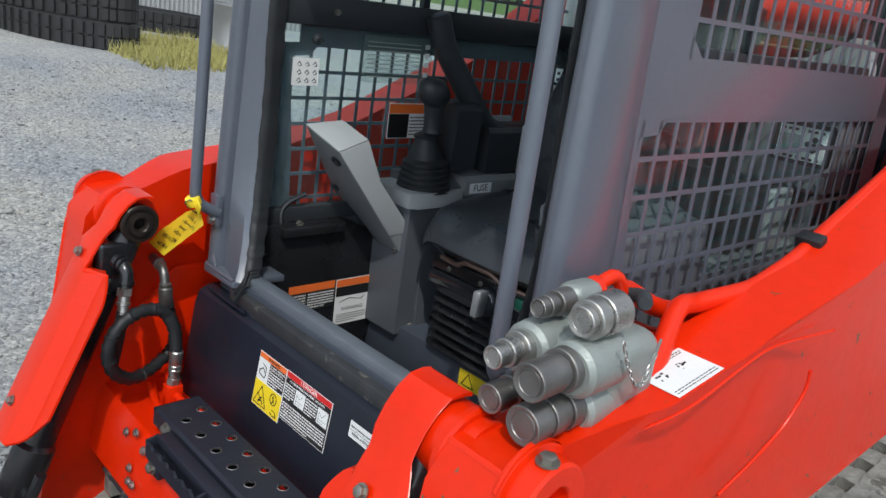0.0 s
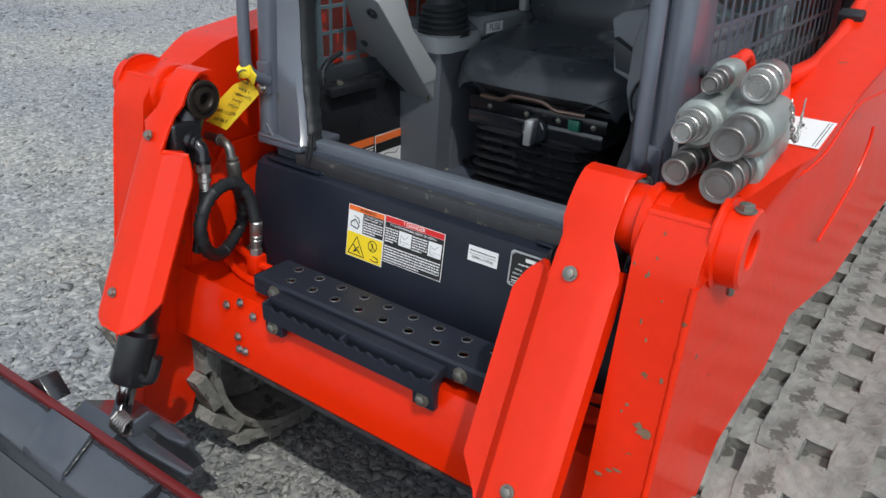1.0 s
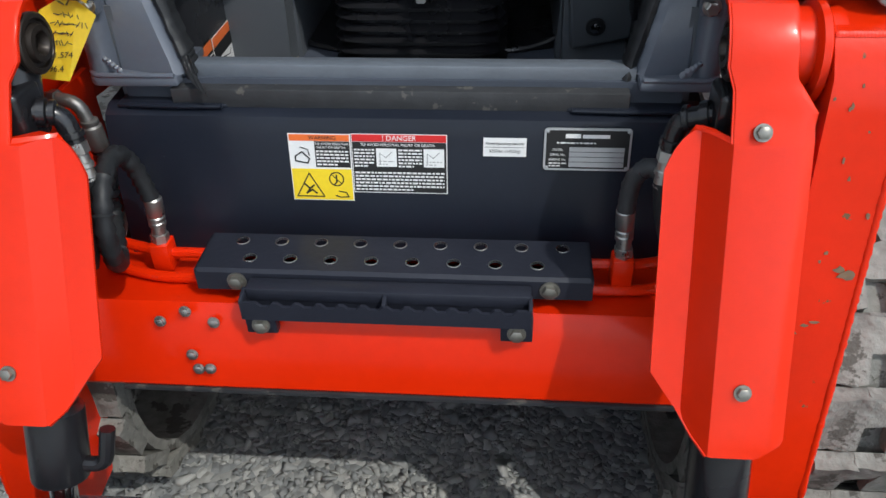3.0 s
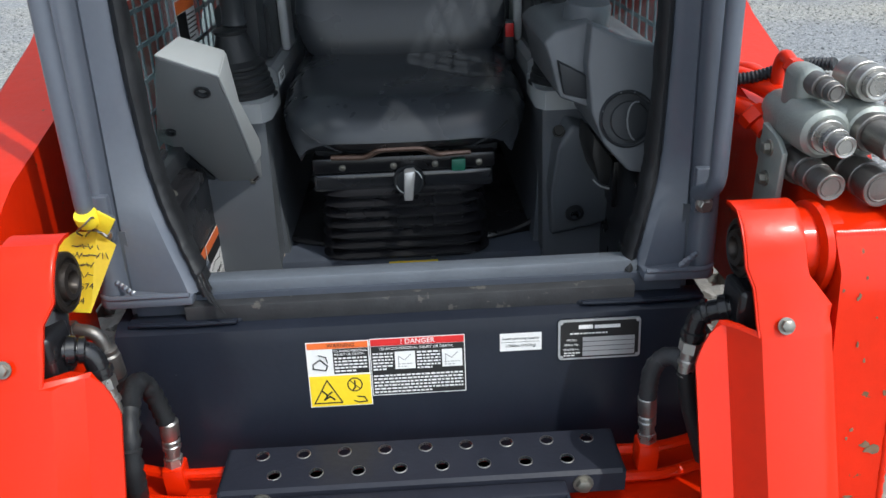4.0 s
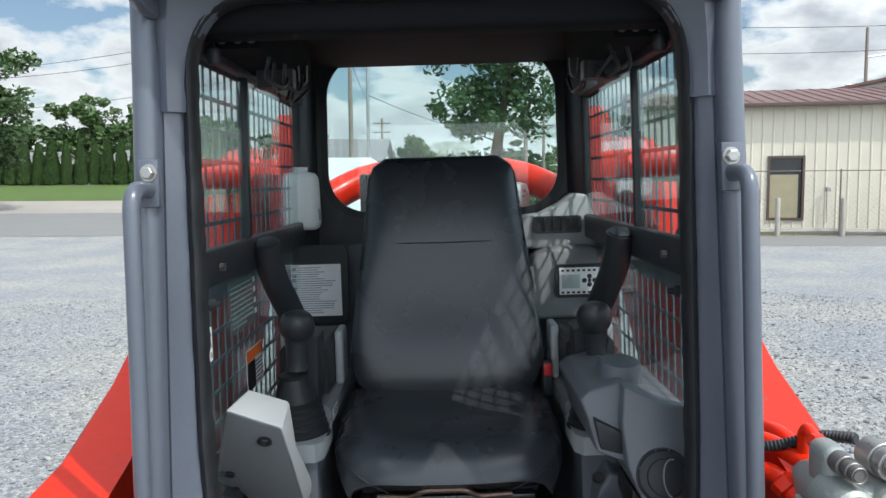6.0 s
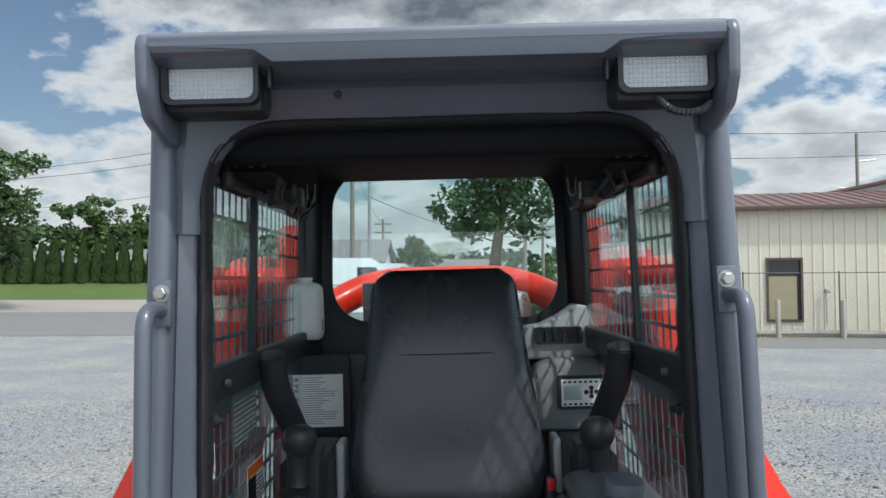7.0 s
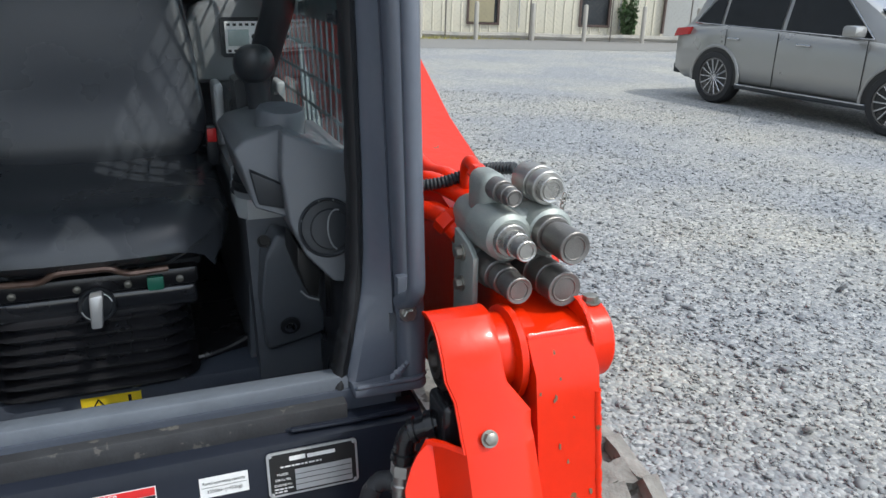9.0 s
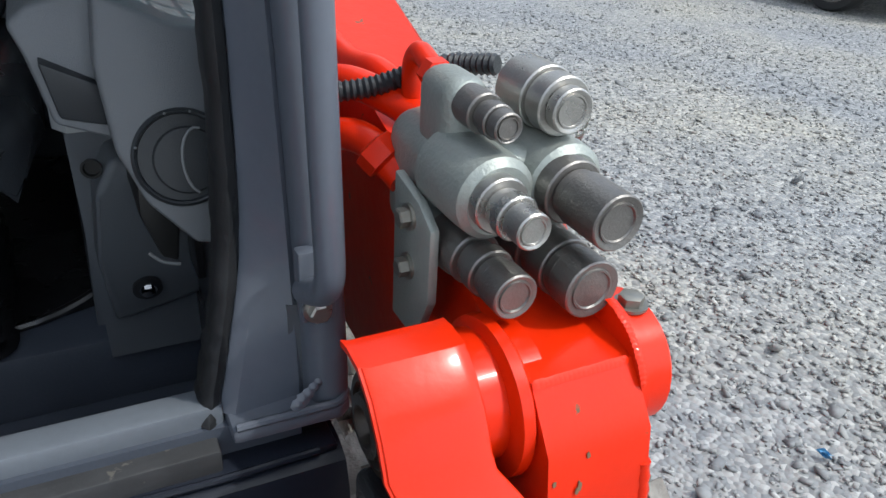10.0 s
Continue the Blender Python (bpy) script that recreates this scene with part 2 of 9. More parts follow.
def glass(name, tint, dust=0.0):
    m = bpy.data.materials.new(name)
    m.use_nodes = True
    t = m.node_tree
    t.nodes.clear()
    out = t.nodes.new("ShaderNodeOutputMaterial")
    tr = t.nodes.new("ShaderNodeBsdfTransparent")
    tr.inputs[0].default_value = (*tint, 1)
    gl = t.nodes.new("ShaderNodeBsdfGlossy")
    gl.inputs["Roughness"].default_value = 0.02
    fr = t.nodes.new("ShaderNodeLayerWeight")
    pw = t.nodes.new("ShaderNodeMath")
    pw.operation = "POWER"
    pw.inputs[1].default_value = 4.5
    t.links.new(fr.outputs["Facing"], pw.inputs[0])
    gain = t.nodes.new("ShaderNodeMath")
    gain.operation = "MULTIPLY_ADD"
    gain.inputs[1].default_value, gain.inputs[2].default_value = 0.7, 0.04
    t.links.new(pw.outputs[0], gain.inputs[0])
    mx = t.nodes.new("ShaderNodeMixShader")
    t.links.new(gain.outputs[0], mx.inputs[0])
    t.links.new(tr.outputs[0], mx.inputs[1])
    t.links.new(gl.outputs[0], mx.inputs[2])
    # pale green veil: dust on the pane, plus reflected haze painted in
    dust_and_haze = t.nodes.new("ShaderNodeBsdfDiffuse")
    dust_and_haze.inputs[0].default_value = (0.45, 0.60, 0.58, 1)
    veil = t.nodes.new("ShaderNodeMixShader")
    co = t.nodes.new("ShaderNodeTexCoord")
    smear = t.nodes.new("ShaderNodeTexNoise")
    smear.inputs["Scale"].default_value, smear.inputs["Detail"].default_value = 7.0, 4.0
    t.links.new(co.outputs["Object"], smear.inputs["Vector"])
    amount = t.nodes.new("ShaderNodeMath")
    amount.operation = "MULTIPLY"
    amount.inputs[1].default_value = dust
    t.links.new(smear.outputs["Fac"], amount.inputs[0])
    t.links.new(amount.outputs[0], veil.inputs[0])
    t.links.new(mx.outputs[0], veil.inputs[1])
    t.links.new(dust_and_haze.outputs[0], veil.inputs[2])
    t.links.new(veil.outputs[0], out.inputs[0])
    return m


GLASS = glass("tinted_cab_glass", (0.91, 0.99, 0.985), 0.045)
FILM = glass("clear_print_film", (0.90, 0.93, 0.92), 0.16)


def gravel_material(name, island):
    """Broken grey limestone: cells of stone with a colour each, dust and damp patches at a larger scale."""
    m = bpy.data.materials.new(name)
    m.use_nodes = True
    t = m.node_tree
    b = t.nodes["Principled BSDF"]
    b.inputs["Roughness"].default_value = 0.85
    geo = t.nodes.new("ShaderNodeNewGeometry")
    big = t.nodes.new("ShaderNodeTexNoise")
    big.inputs["Scale"].default_value, big.inputs["Detail"].default_value = 0.55, 5
    t.links.new(geo.outputs["Position"], big.inputs["Vector"])
    ramp = t.nodes.new("ShaderNodeValToRGB")
    e = ramp.color_ramp.elements
    e[0].position, e[0].color = 0.0, (0.180, 0.187, 0.196, 1)
    e[1].position, e[1].color = 1.0, (0.43, 0.43, 0.425, 1)
    e.new(0.4).color = (0.262, 0.270, 0.276, 1)
    e.new(0.72).color = (0.320, 0.320, 0.314, 1)
    if island:
        t.links.new(geo.outputs["Random Per Island"], ramp.inputs[0])
    else:
        vor = t.nodes.new("ShaderNodeTexVoronoi")
        vor.inputs["Scale"].default_value = 46
        t.links.new(geo.outputs["Position"], vor.inputs["Vector"])
        sep = t.nodes.new("ShaderNodeSeparateColor")
        t.links.new(vor.outputs["Color"], sep.inputs[0])
        t.links.new(sep.outputs[0], ramp.inputs[0])
        bp = t.nodes.new("ShaderNodeBump")
        bp.inputs["Strength"].default_value, bp.inputs["Distance"].default_value, bp.invert = 0.8, 0.012, True
        t.links.new(vor.outputs["Distance"], bp.inputs["Height"])
        t.links.new(bp.outputs[0], b.inputs["Normal"])
    tint = t.nodes.new("ShaderNodeValToRGB")
    tint.color_ramp.elements[0].position, tint.color_ramp.elements[0].color = 0.38, (0.86, 0.88, 0.91, 1)
    tint.color_ramp.elements[1].position, tint.color_ramp.elements[1].color = 0.66, (1.12, 1.08, 0.98, 1)
    t.links.new(big.outputs["Fac"], tint.inputs[0])
    mu = t.nodes.new("ShaderNodeMix")
    mu.data_type, mu.blend_type = "RGBA", "MULTIPLY"
    mu.inputs["Factor"].default_value = 1.0
    t.links.new(ramp.outputs[0], mu.inputs["A"])
    t.links.new(tint.outputs[0], mu.inputs["B"])
    t.links.new(mu.outputs["Result"], b.inputs["Base Color"])
    return m


GRAVEL = gravel_material("grey_gravel", False)
STONES = gravel_material("grey_gravel_stones", True)


# ---- mesh helpers ----
def link_mesh(name, bm, material, smooth=35.0):
    me = bpy.data.meshes.new(name)
    bmesh.ops.recalc_face_normals(bm, faces=bm.faces)
    bm.to_mesh(me)
    bm.free()
    me.materials.append(material)
    me.polygons.foreach_set("use_smooth", [smooth > 0] * len(me.polygons))
    if smooth:
        me.set_sharp_from_angle(angle=radians(smooth))
    return me


def part(name, bm, material, parent, label="", smooth=35.0):
    ob = new(name, link_mesh(name, bm, material, smooth))
    ob.parent = parent
    return tagged(ob, label)


def thing(name, label, category, m=None, group="", kind=""):
    ob = new(name)
    ob.empty_display_size = 0.1
    if m is not None:
        ob.matrix_world = m
    return tagged(ob, label, category, group, kind)


def solid(name, bm, material, label, category, kind="", smooth=35.0, group=""):
    ob = new(name, link_mesh(name, bm, material, smooth))
    return tagged(ob, label, category, group, kind)


def bmn():
    return bmesh.new()


def merge(bm, tmp, m=None):
    if m is not None:
        tmp.transform(m)
    vs = [bm.verts.new(v.co) for v in tmp.verts]
    tmp.verts.index_update()
    for f in tmp.faces:
        bm.faces.new([vs[v.index] for v in f.verts])
    tmp.free()
    return bm


def bevel(tmp, w, seg=2, angle=25.0):
    es = [e for e in tmp.edges if len(e.link_faces) == 2 and e.calc_face_angle(0) > radians(angle)]
    bmesh.ops.bevel(tmp, geom=es, offset=w, segments=seg, affect="EDGES", profile=0.5, clamp_overlap=True)


def box(bm, x0, x1, y0, y1, z0, z1, bev=0.0, m=None, seg=2):
    tmp = bmesh.new()
    bmesh.ops.create_cube(tmp, size=1.0, matrix=Matrix.LocRotScale(((x0 + x1) / 2, (y0 + y1) / 2, (z0 + z1) / 2), None, (abs(x1 - x0), abs(y1 - y0), abs(z1 - z0))))
    if bev:
        bevel(tmp, bev, seg)
    return merge(bm, tmp, m)


def prism(bm, pts, a0, a1, axis="x", bev=0.0, m=None, seg=2):
    """A polygon pushed along an axis: pts are (y, z) for x, (x, z) for y, (x, y) for z."""
    tmp = bmesh.new()

    def at(p, a):
        return {"x": (a, p[0], p[1]), "y": (p[0], a, p[1]), "z": (p[0], p[1], a)}[axis]

    lo = [tmp.verts.new(at(p, a0)) for p in pts]
    hi = [tmp.verts.new(at(p, a1)) for p in pts]
    tmp.faces.new(lo)
    tmp.faces.new(hi[::-1])
    for i in range(len(pts)):
        j = (i + 1) % len(pts)
        tmp.faces.new((lo[i], hi[i], hi[j], lo[j]))
    bmesh.ops.recalc_face_normals(tmp, faces=tmp.faces)
    if bev:
        bevel(tmp, bev, seg)
    return merge(bm, tmp, m)


def frame_of(d):
    d = Vector(d).normalized()
    u = d.cross(Vector((0, 0, 1)) if abs(d.z) < 0.95 else Vector((1, 0, 0))).normalized()
    return u, d.cross(u)


def loft(bm, rings, closed=False, caps=True):
    vs = [[bm.verts.new(p) for p in r] for r in rings]
    n = len(vs[0])
    for a, b in zip(vs, vs[1:] + (vs[:1] if closed else [])):
        for i in range(n):
            j = (i + 1) % n
            bm.faces.new((a[i], a[j], b[j], b[i]))
    if caps and not closed:
        bm.faces.new(vs[0][::-1])
        bm.faces.new(vs[-1])
    return bm


def lathe(bm, profile, base, axis, n=20):
    """profile: (radius, way along the axis) from one end to the other."""
    u, v = frame_of(axis)
    d, c = Vector(axis).normalized(), Vector(base)
    rings = [[c + d * h + (u * math.cos(2 * math.pi * i / n) + v * math.sin(2 * math.pi * i / n)) * max(r, 1e-4) for i in range(n)] for r, h in profile]
    return loft(bm, rings)


def cyl(bm, p0, p1, r, n=18, r1=None, bev=0.0):
    d = Vector(p1) - Vector(p0)
    h, r1 = d.length, r if r1 is None else r1
    prof = [(r, 0), (r1, h)] if not bev else [(r - bev, 0), (r, bev), (r1, h - bev), (r1 - bev, h)]
    return lathe(bm, prof, p0, d, n)


def rounded(pts, bend, n=5):
    pts = [Vector(p) for p in pts]
    out = [pts[0]]
    for a, b, c in zip(pts, pts[1:], pts[2:]):
        r = min(bend, (a - b).length * 0.48, (c - b).length * 0.48)
        p, q = b + (a - b).normalized() * r, b + (c - b).normalized() * r
        out += [p.lerp(b, k / n).lerp(b.lerp(q, k / n), k / n) for k in range(n + 1)]
    return out + [pts[-1]]


def tube(bm, pts, r, n=10, bend=0.03, ribs=0.0, pitch=0.008):
    """A pipe along a line of points with rounded bends; ribs makes it a corrugated hose."""
    line = rounded(pts, bend) if bend else [Vector(p) for p in pts]
    radii = [r] * len(line)
    if ribs:
        fine, radii = [], []
        for a, b in zip(line, line[1:]):
            k = max(1, int((b - a).length / pitch * 2))
            for i in range(k):
                fine.append(a.lerp(b, i / k))
        fine.append(line[-1])
        line = fine
        radii = [r + (ribs if i % 2 else -ribs) for i in range(len(line))]
    rings, u = [], None
    for i, p in enumerate(line):
        d = (line[min(i + 1, len(line) - 1)] - line[max(i - 1, 0)]).normalized()
        u = frame_of(d)[0] if u is None else (u - d * u.dot(d)).normalized()
        v = d.cross(u)
        rings.append([p + (u * math.cos(2 * math.pi * k / n) + v * math.sin(2 * math.pi * k / n)) * radii[i] for k in range(n)])
    return loft(bm, rings)


def rrect(w, h, r, n=5):
    """A rounded rectangle round the origin, as (a, b) pairs."""
    out = []
    for cx, cy, a0 in ((w - r, h - r, 0), (r - w, h - r, 90), (r - w, r - h, 180), (w - r, r - h, 270)):
        out += [(cx + r * math.cos(radians(a0 + 90 * k / n)), cy + r * math.sin(radians(a0 + 90 * k / n))) for k in range(n + 1)]
    return out


def ring_plate(bm, outer, inner, y0, y1):
    """A plate across y with a hole: loops of equal length as (x, z)."""
    n = len(outer)
    vs = [[bm.verts.new((x, y, z)) for x, z in loop] for loop, y in ((outer, y0), (inner, y0), (inner, y1), (outer, y1))]
    for a, b in zip(vs, vs[1:] + vs[:1]):
        for i in range(n):
            j = (i + 1) % n
            bm.faces.new((a[i], a[j], b[j], b[i]))
    return bm


def bolt(bm, p, d, r=0.011, h=0.009):
    u, v = frame_of(d)
    d, p = Vector(d).normalized(), Vector(p)
    lathe(bm, [(r * 1.35, 0), (r * 1.35, h * 0.25)], p, d, 16)
    lathe(bm, [(r, h * 0.25), (r, h * 0.9), (r * 0.8, h)], p, d, 6)


def bolt_part(p, d, parent, r=0.011, h=0.009, material=None):
    bm = bmn()
    bolt(bm, p, d, r, h)
    return part("bolt", bm, material or BOLT, parent)


def text_part(body, size, m, material, parent, name="lettering"):
    cu = bpy.data.curves.new(name, "FONT")
    cu.body, cu.size, cu.align_x, cu.align_y, cu.extrude = body, size, "CENTER", "CENTER", 0.0002
    ob = bpy.data.objects.new(name, cu)
    scene.collection.objects.link(ob)
    bpy.context.view_layer.update()
    me = bpy.data.meshes.new_from_object(ob.evaluated_get(bpy.context.evaluated_depsgraph_get()))
    bpy.data.objects.remove(ob)
    me.transform(m)
    me.materials.clear()
    me.materials.append(material)
    o = new(name, me)
    o.parent = parent
    return o

# ---- the ground ----
def land(x, y):
    """Height of the ground: a yard with a slight cross fall under the machine, a lawn rising beyond the road on one side."""
    up = min(max((y - 48.0) / 15.0, 0.0), 1.0) * min(max((-x - 3.0) / 6.0, 0.0), 1.0)
    return 1.62 * up + 0.021 * x * min(max((8.0 - math.hypot(x, y)) / 5.5, 0.0), 1.0)


def axis_steps(near, far, step, grow):
    out, d = [], step
    v = 0.0
    while v < near:
        out.append(v)
        v += step
    while v < far:
        out.append(v)
        d *= grow
        v += d
    out.append(far)
    return [-a for a in out[:0:-1]] + out


def build_ground():
    xs, ys = axis_steps(8, 900, 1.0, 1.12), axis_steps(50, 900, 1.0, 1.15)
    bm = bmn()
    grid = [[bm.verts.new((x, y, land(x, y))) for x in xs] for y in ys]
    for r0, r1 in zip(grid, grid[1:]):
        for i in range(len(xs) - 1):
            bm.faces.new((r0[i], r0[i + 1], r1[i + 1], r1[i]))
    solid("ground", bm, GRAVEL, "grey crushed limestone gravel yard", "ground", "structure")


def sheet(name, x0, x1, y0, y1, lift, material, label, category, slant=0.0, nx=14, ny=14):
    bm = bmn()
    g = []
    for j in range(ny + 1):
        row = []
        for i in range(nx + 1):
            x = x0 + (x1 - x0) * i / nx
            y = y0 + (y1 - y0) * j / ny + slant * x
            row.append(bm.verts.new((x, y, land(x, y) + lift)))
        g.append(row)
    for r0, r1 in zip(g, g[1:]):
        for i in range(nx):
            bm.faces.new((r0[i], r0[i + 1], r1[i + 1], r1[i]))
    return solid(name, bm, material, label, category, "structure")


def build_stones():
    """Loose stones over the nearest part of the yard, as one mesh."""
    rng = np.random.default_rng(5)
    bv = np.array([(x, y, z) for x in (-1, 1) for y in (-1, 1) for z in (-1, 1)]) * 0.62
    bf = np.array([(0, 1, 3), (0, 3, 2), (4, 6, 7), (4, 7, 5), (0, 4, 5), (0, 5, 1), (2, 3, 7), (2, 7, 6), (0, 2, 6), (0, 6, 4), (1, 5, 7), (1, 7, 3)])
    # thick round the machine, thinning out with distance
    n0 = 230000
    a, r = rng.uniform(0, 2 * np.pi, n0), 11.0 * rng.random(n0) ** 0.8
    pts = np.c_[r * np.cos(a), 0.3 + r * np.sin(a)]
    pts = pts[(pts[:, 1] > -2.2) & ~((np.abs(pts[:, 0]) < 1.4) & (pts[:, 1] > 0.9))]
    n = len(pts)
    size = (rng.gamma(3.0, 0.0020, n) + 0.0038) * np.where(rng.random(n) < 0.07, 1.7, 1.0)
    s = np.stack([size * rng.uniform(0.8, 1.5, n), size * rng.uniform(0.7, 1.2, n), size * rng.uniform(0.25, 0.58, n)], 1)
    v = bv[None] * s[:, None] * rng.uniform(0.35, 1.40, (n, 8, 1)) * rng.uniform(0.65, 1.25, (n, 8, 3))
    a = rng.uniform(0, 2 * np.pi, n)
    b = rng.normal(0, 0.42, n)
    ca, sa, cb, sb = np.cos(a), np.sin(a), np.cos(b), np.sin(b)
    x, y, z = v[..., 0].copy(), v[..., 1].copy(), v[..., 2].copy()
    x, z = x * cb[:, None] + z * sb[:, None], z * cb[:, None] - x * sb[:, None]
    x, y = x * ca[:, None] - y * sa[:, None], x * sa[:, None] + y * ca[:, None]
    fall = 0.021 * pts[:, :1] * np.clip((8.0 - np.hypot(pts[:, :1], pts[:, 1:])) / 5.5, 0, 1)
    co = np.stack([x + pts[:, :1], y + pts[:, 1:], z + fall + (s[:, 2:] * 0.42)], -1).reshape(-1, 3)
    fa = (bf[None] + 8 * np.arange(n)[:, None, None]).reshape(-1)
    me = bpy.data.meshes.new("gravel_stones")
    me.vertices.add(len(co))
    me.vertices.foreach_set("co", co.astype(np.float32).ravel())
    me.loops.add(len(fa))
    me.loops.foreach_set("vertex_index", fa.astype(np.int32))
    me.polygons.add(len(fa) // 3)
    me.polygons.foreach_set("loop_start", np.arange(0, len(fa), 3, dtype=np.int32))
    me.update(calc_edges=True)
    me.materials.append(STONES)
    tagged(new("gravel_stones", me), "loose grey broken limestone gravel", "gravel", kind="stuff")


build_ground()
sheet("road", -4.0, 60, 18.9, 26.0, 0.006, ASPHALT, "worn grey asphalt lane past the shed", "road", -0.13)
sheet("road", -75, -4.5, 23.0, 41.5, 0.008, ASPHALT, "worn grey asphalt road beside the yard", "road", -0.02)
sheet("road", -90, -4.5, 41.3, 51.5, 0.010, ROADTAN, "dusty tan asphalt road", "road", -0.02)
sheet("lawn", -110, -3.5, 51.4, 95, 0.014, GRASS, "mown green lawn in front of the hedge", "lawn", -0.02)
build_stones()

# ---- the track loader ----
loader = thing("track_loader", "orange-red compact track loader with an open blue-grey cab, parked on gravel", "track loader", ASKEW)


def both(f):
    for s in (-1, 1):
        f(s)


# cab frame
ARCH = 2.030
cab = part("cab_frame", box(bmn(), -0.47, 0.47, 1.20, 1.26, 0.95, 1.10, 0.01), GREY, loader, "blue-grey painted steel cab frame")


# the door seal's line on one side, from its foot upwards: (x, y, z)
SEAL = {1: [(0.371, 0.006, 0.944), (0.378, 0.013, 0.970), (0.393, 0.026, 1.02), (0.413, 0.044, 1.09), (0.423, 0.056, 1.17), (0.428, 0.064, 1.30), (0.431, 0.070, 2.030)],
        -1: [(0.340, -0.012, 0.948), (0.350, 0.002, 0.970), (0.371, 0.020, 1.02), (0.397, 0.038, 1.09), (0.414, 0.052, 1.17), (0.424, 0.062, 1.30), (0.431, 0.070, 2.030)]}


def seal_at(s, z):
    for p, q in zip(SEAL[s], SEAL[s][1:]):
        if z <= q[2]:
            k = max(0.0, (z - p[2]) / (q[2] - p[2]))
            return p[0] + (q[0] - p[0]) * k, p[1] + (q[1] - p[1]) * k
    return SEAL[s][-1][:2]


def rake(z):
    """How far back the middle of the pillar's corner tube stands: the cab leans back a little."""
    return -0.008 + 0.045 * (z - 0.95)


def build_pillar(s):
    rings = []
    for z in (0.953, 0.975, 1.00, 1.03, 1.06, 1.10, 1.15, 1.22, 1.32, 1.5, 1.7, 1.9, 2.10):
        xi, yi = seal_at(s, z)
        ty = rake(z)
        sec = [(xi + 0.010, yi + 0.022), (xi + 0.006, yi + 0.004), (xi + 0.009, yi - 0.008), (xi + 0.021, yi - 0.020), (0.462, ty + 0.004), (0.467, ty + 0.008)]
        sec += [(0.490 + 0.022 * math.cos(radians(a)), ty + 0.022 * math.sin(radians(a))) for a in range(195, 361, 15)]
        q = 1.0 if s > 0 else 0.72
        sec += [(0.512, 0.060 * q), (0.509, 0.095 * q), (0.501, 0.130 * q), (0.489, 0.160 * q), (0.478, 0.174 * q), (0.468, 0.160 * q), (0.470, 0.08)]
        rings.append([Vector((s * x, y, z)) for x, y in sec])
    bm = bmn()
    loft(bm, rings)
    part("pillar", bm, GREY, cab, smooth=28)
    # welded base plate under the foot
    xi = seal_at(s, 0.96)[0]
    bm = bmn()
    prism(bm, [(s * (xi + 0.012), -0.036), (s * 0.496, -0.038), (s * 0.508, -0.028), (s * 0.510, 0.10), (s * (xi + 0.012), 0.10)], 0.938, 0.9545, "z", 0.004)
    part("base_plate", bm, GREY, cab)
    bm = bmn()
    tube(bm, [(s * (xi + 0.016), -0.0335, 0.9565), (s * 0.44, -0.0345, 0.9570), (s * 0.495, -0.0345, 0.9565), (s * 0.507, -0.018, 0.9565)], 0.0045, 8, 0.012, 0.0003, 0.005)
    part("weld_bead", bm, GREY, cab)
    rng = random.Random(5 + s)
    bm = bmn()
    for k in range(5):
        lathe(bm, [(0.0, 0), (0.007 * rng.uniform(0.7, 1.2), 0.002), (0.0, 0.006)], (s * (0.452 + 0.006 * k), -0.031 + 0.002 * k, 0.964 + 0.004 * k), (0, -1, 0.4), 7)
    part("weld_spatter", bm, GREY, cab)
    # grab handle
    bm = bmn()
    tube(bm, [(s * 0.480, rake(1.715) - 0.015, 1.715), (s * 0.482, -0.064, 1.718), (s * 0.479, -0.070, 1.42), (s * 0.477, -0.078, 1.115), (s * 0.470, rake(1.1) - 0.02, 1.088)], 0.0135, 14, 0.045)
    h = part("grab_handle", bm, GREY, cab, "blue-grey tubular grab handle")
    for z in (1.742, 1.072):
        y = rake(z) - 0.022
        bm = bmn()
        box(bm, s * 0.462, s * 0.497, y - 0.006, y + 0.012, z - 0.055 if z > 1.5 else z - 0.016, z + 0.022 if z > 1.5 else z + 0.060, 0.004)
        part("bracket", bm, GREY, h)
        bm = bmn()
        bolt(bm, (s * 0.477, y - 0.006, z), (0, -1, 0), 0.0105, 0.014)
        part("bolt", bm, STEEL, h)


both(build_pillar)

# arched header of the door opening, behind the visor
loops = []
for k in range(-16, 17):
    sg = 1 if k >= 0 else -1
    if abs(k) <= 3:
        x, z, xo, zo = 0.287 * abs(k) / 3, ARCH, 0.287 * abs(k) / 3, 2.10
    elif abs(k) < 16:
        t = radians(90 * (abs(k) - 3) / 12)
        reach = min(0.183 / max(math.sin(t), 1e-6), (2.10 - ARCH + 0.140) / max(math.cos(t), 1e-6))
        x, z = 0.287 + 0.140 * math.sin(t), ARCH - 0.140 + 0.140 * math.cos(t)
        xo, zo = 0.287 + reach * math.sin(t), ARCH - 0.140 + reach * math.cos(t)
    else:
        x, z, xo, zo = 0.427, 1.84, 0.470, 1.84
    q = min(1.0, max(0.0, (zo - 1.90) / 0.19))
    fy = rake(zo) + 0.004 - 0.024 * q
    mx, mz = x + (xo - x) * 0.35, z + (zo - z) * 0.35
    loops.append([Vector((sg * x, 0.085, z)), Vector((sg * x, 0.062, z)), Vector((sg * (x + (xo - x) * 0.06), 0.052, z + (zo - z) * 0.06)), Vector((sg * mx, 0.040, mz)), Vector((sg * (x + (xo - x) * 0.62), 0.030 - 0.02 * q, z + (zo - z) * 0.62)), Vector((sg * xo, fy, zo)), Vector((sg * xo, 0.085, zo))])
bm = bmn()
loft(bm, loops)
part("header", bm, GREY, cab, "blue-grey arched steel header", smooth=50)
bm = bmn()
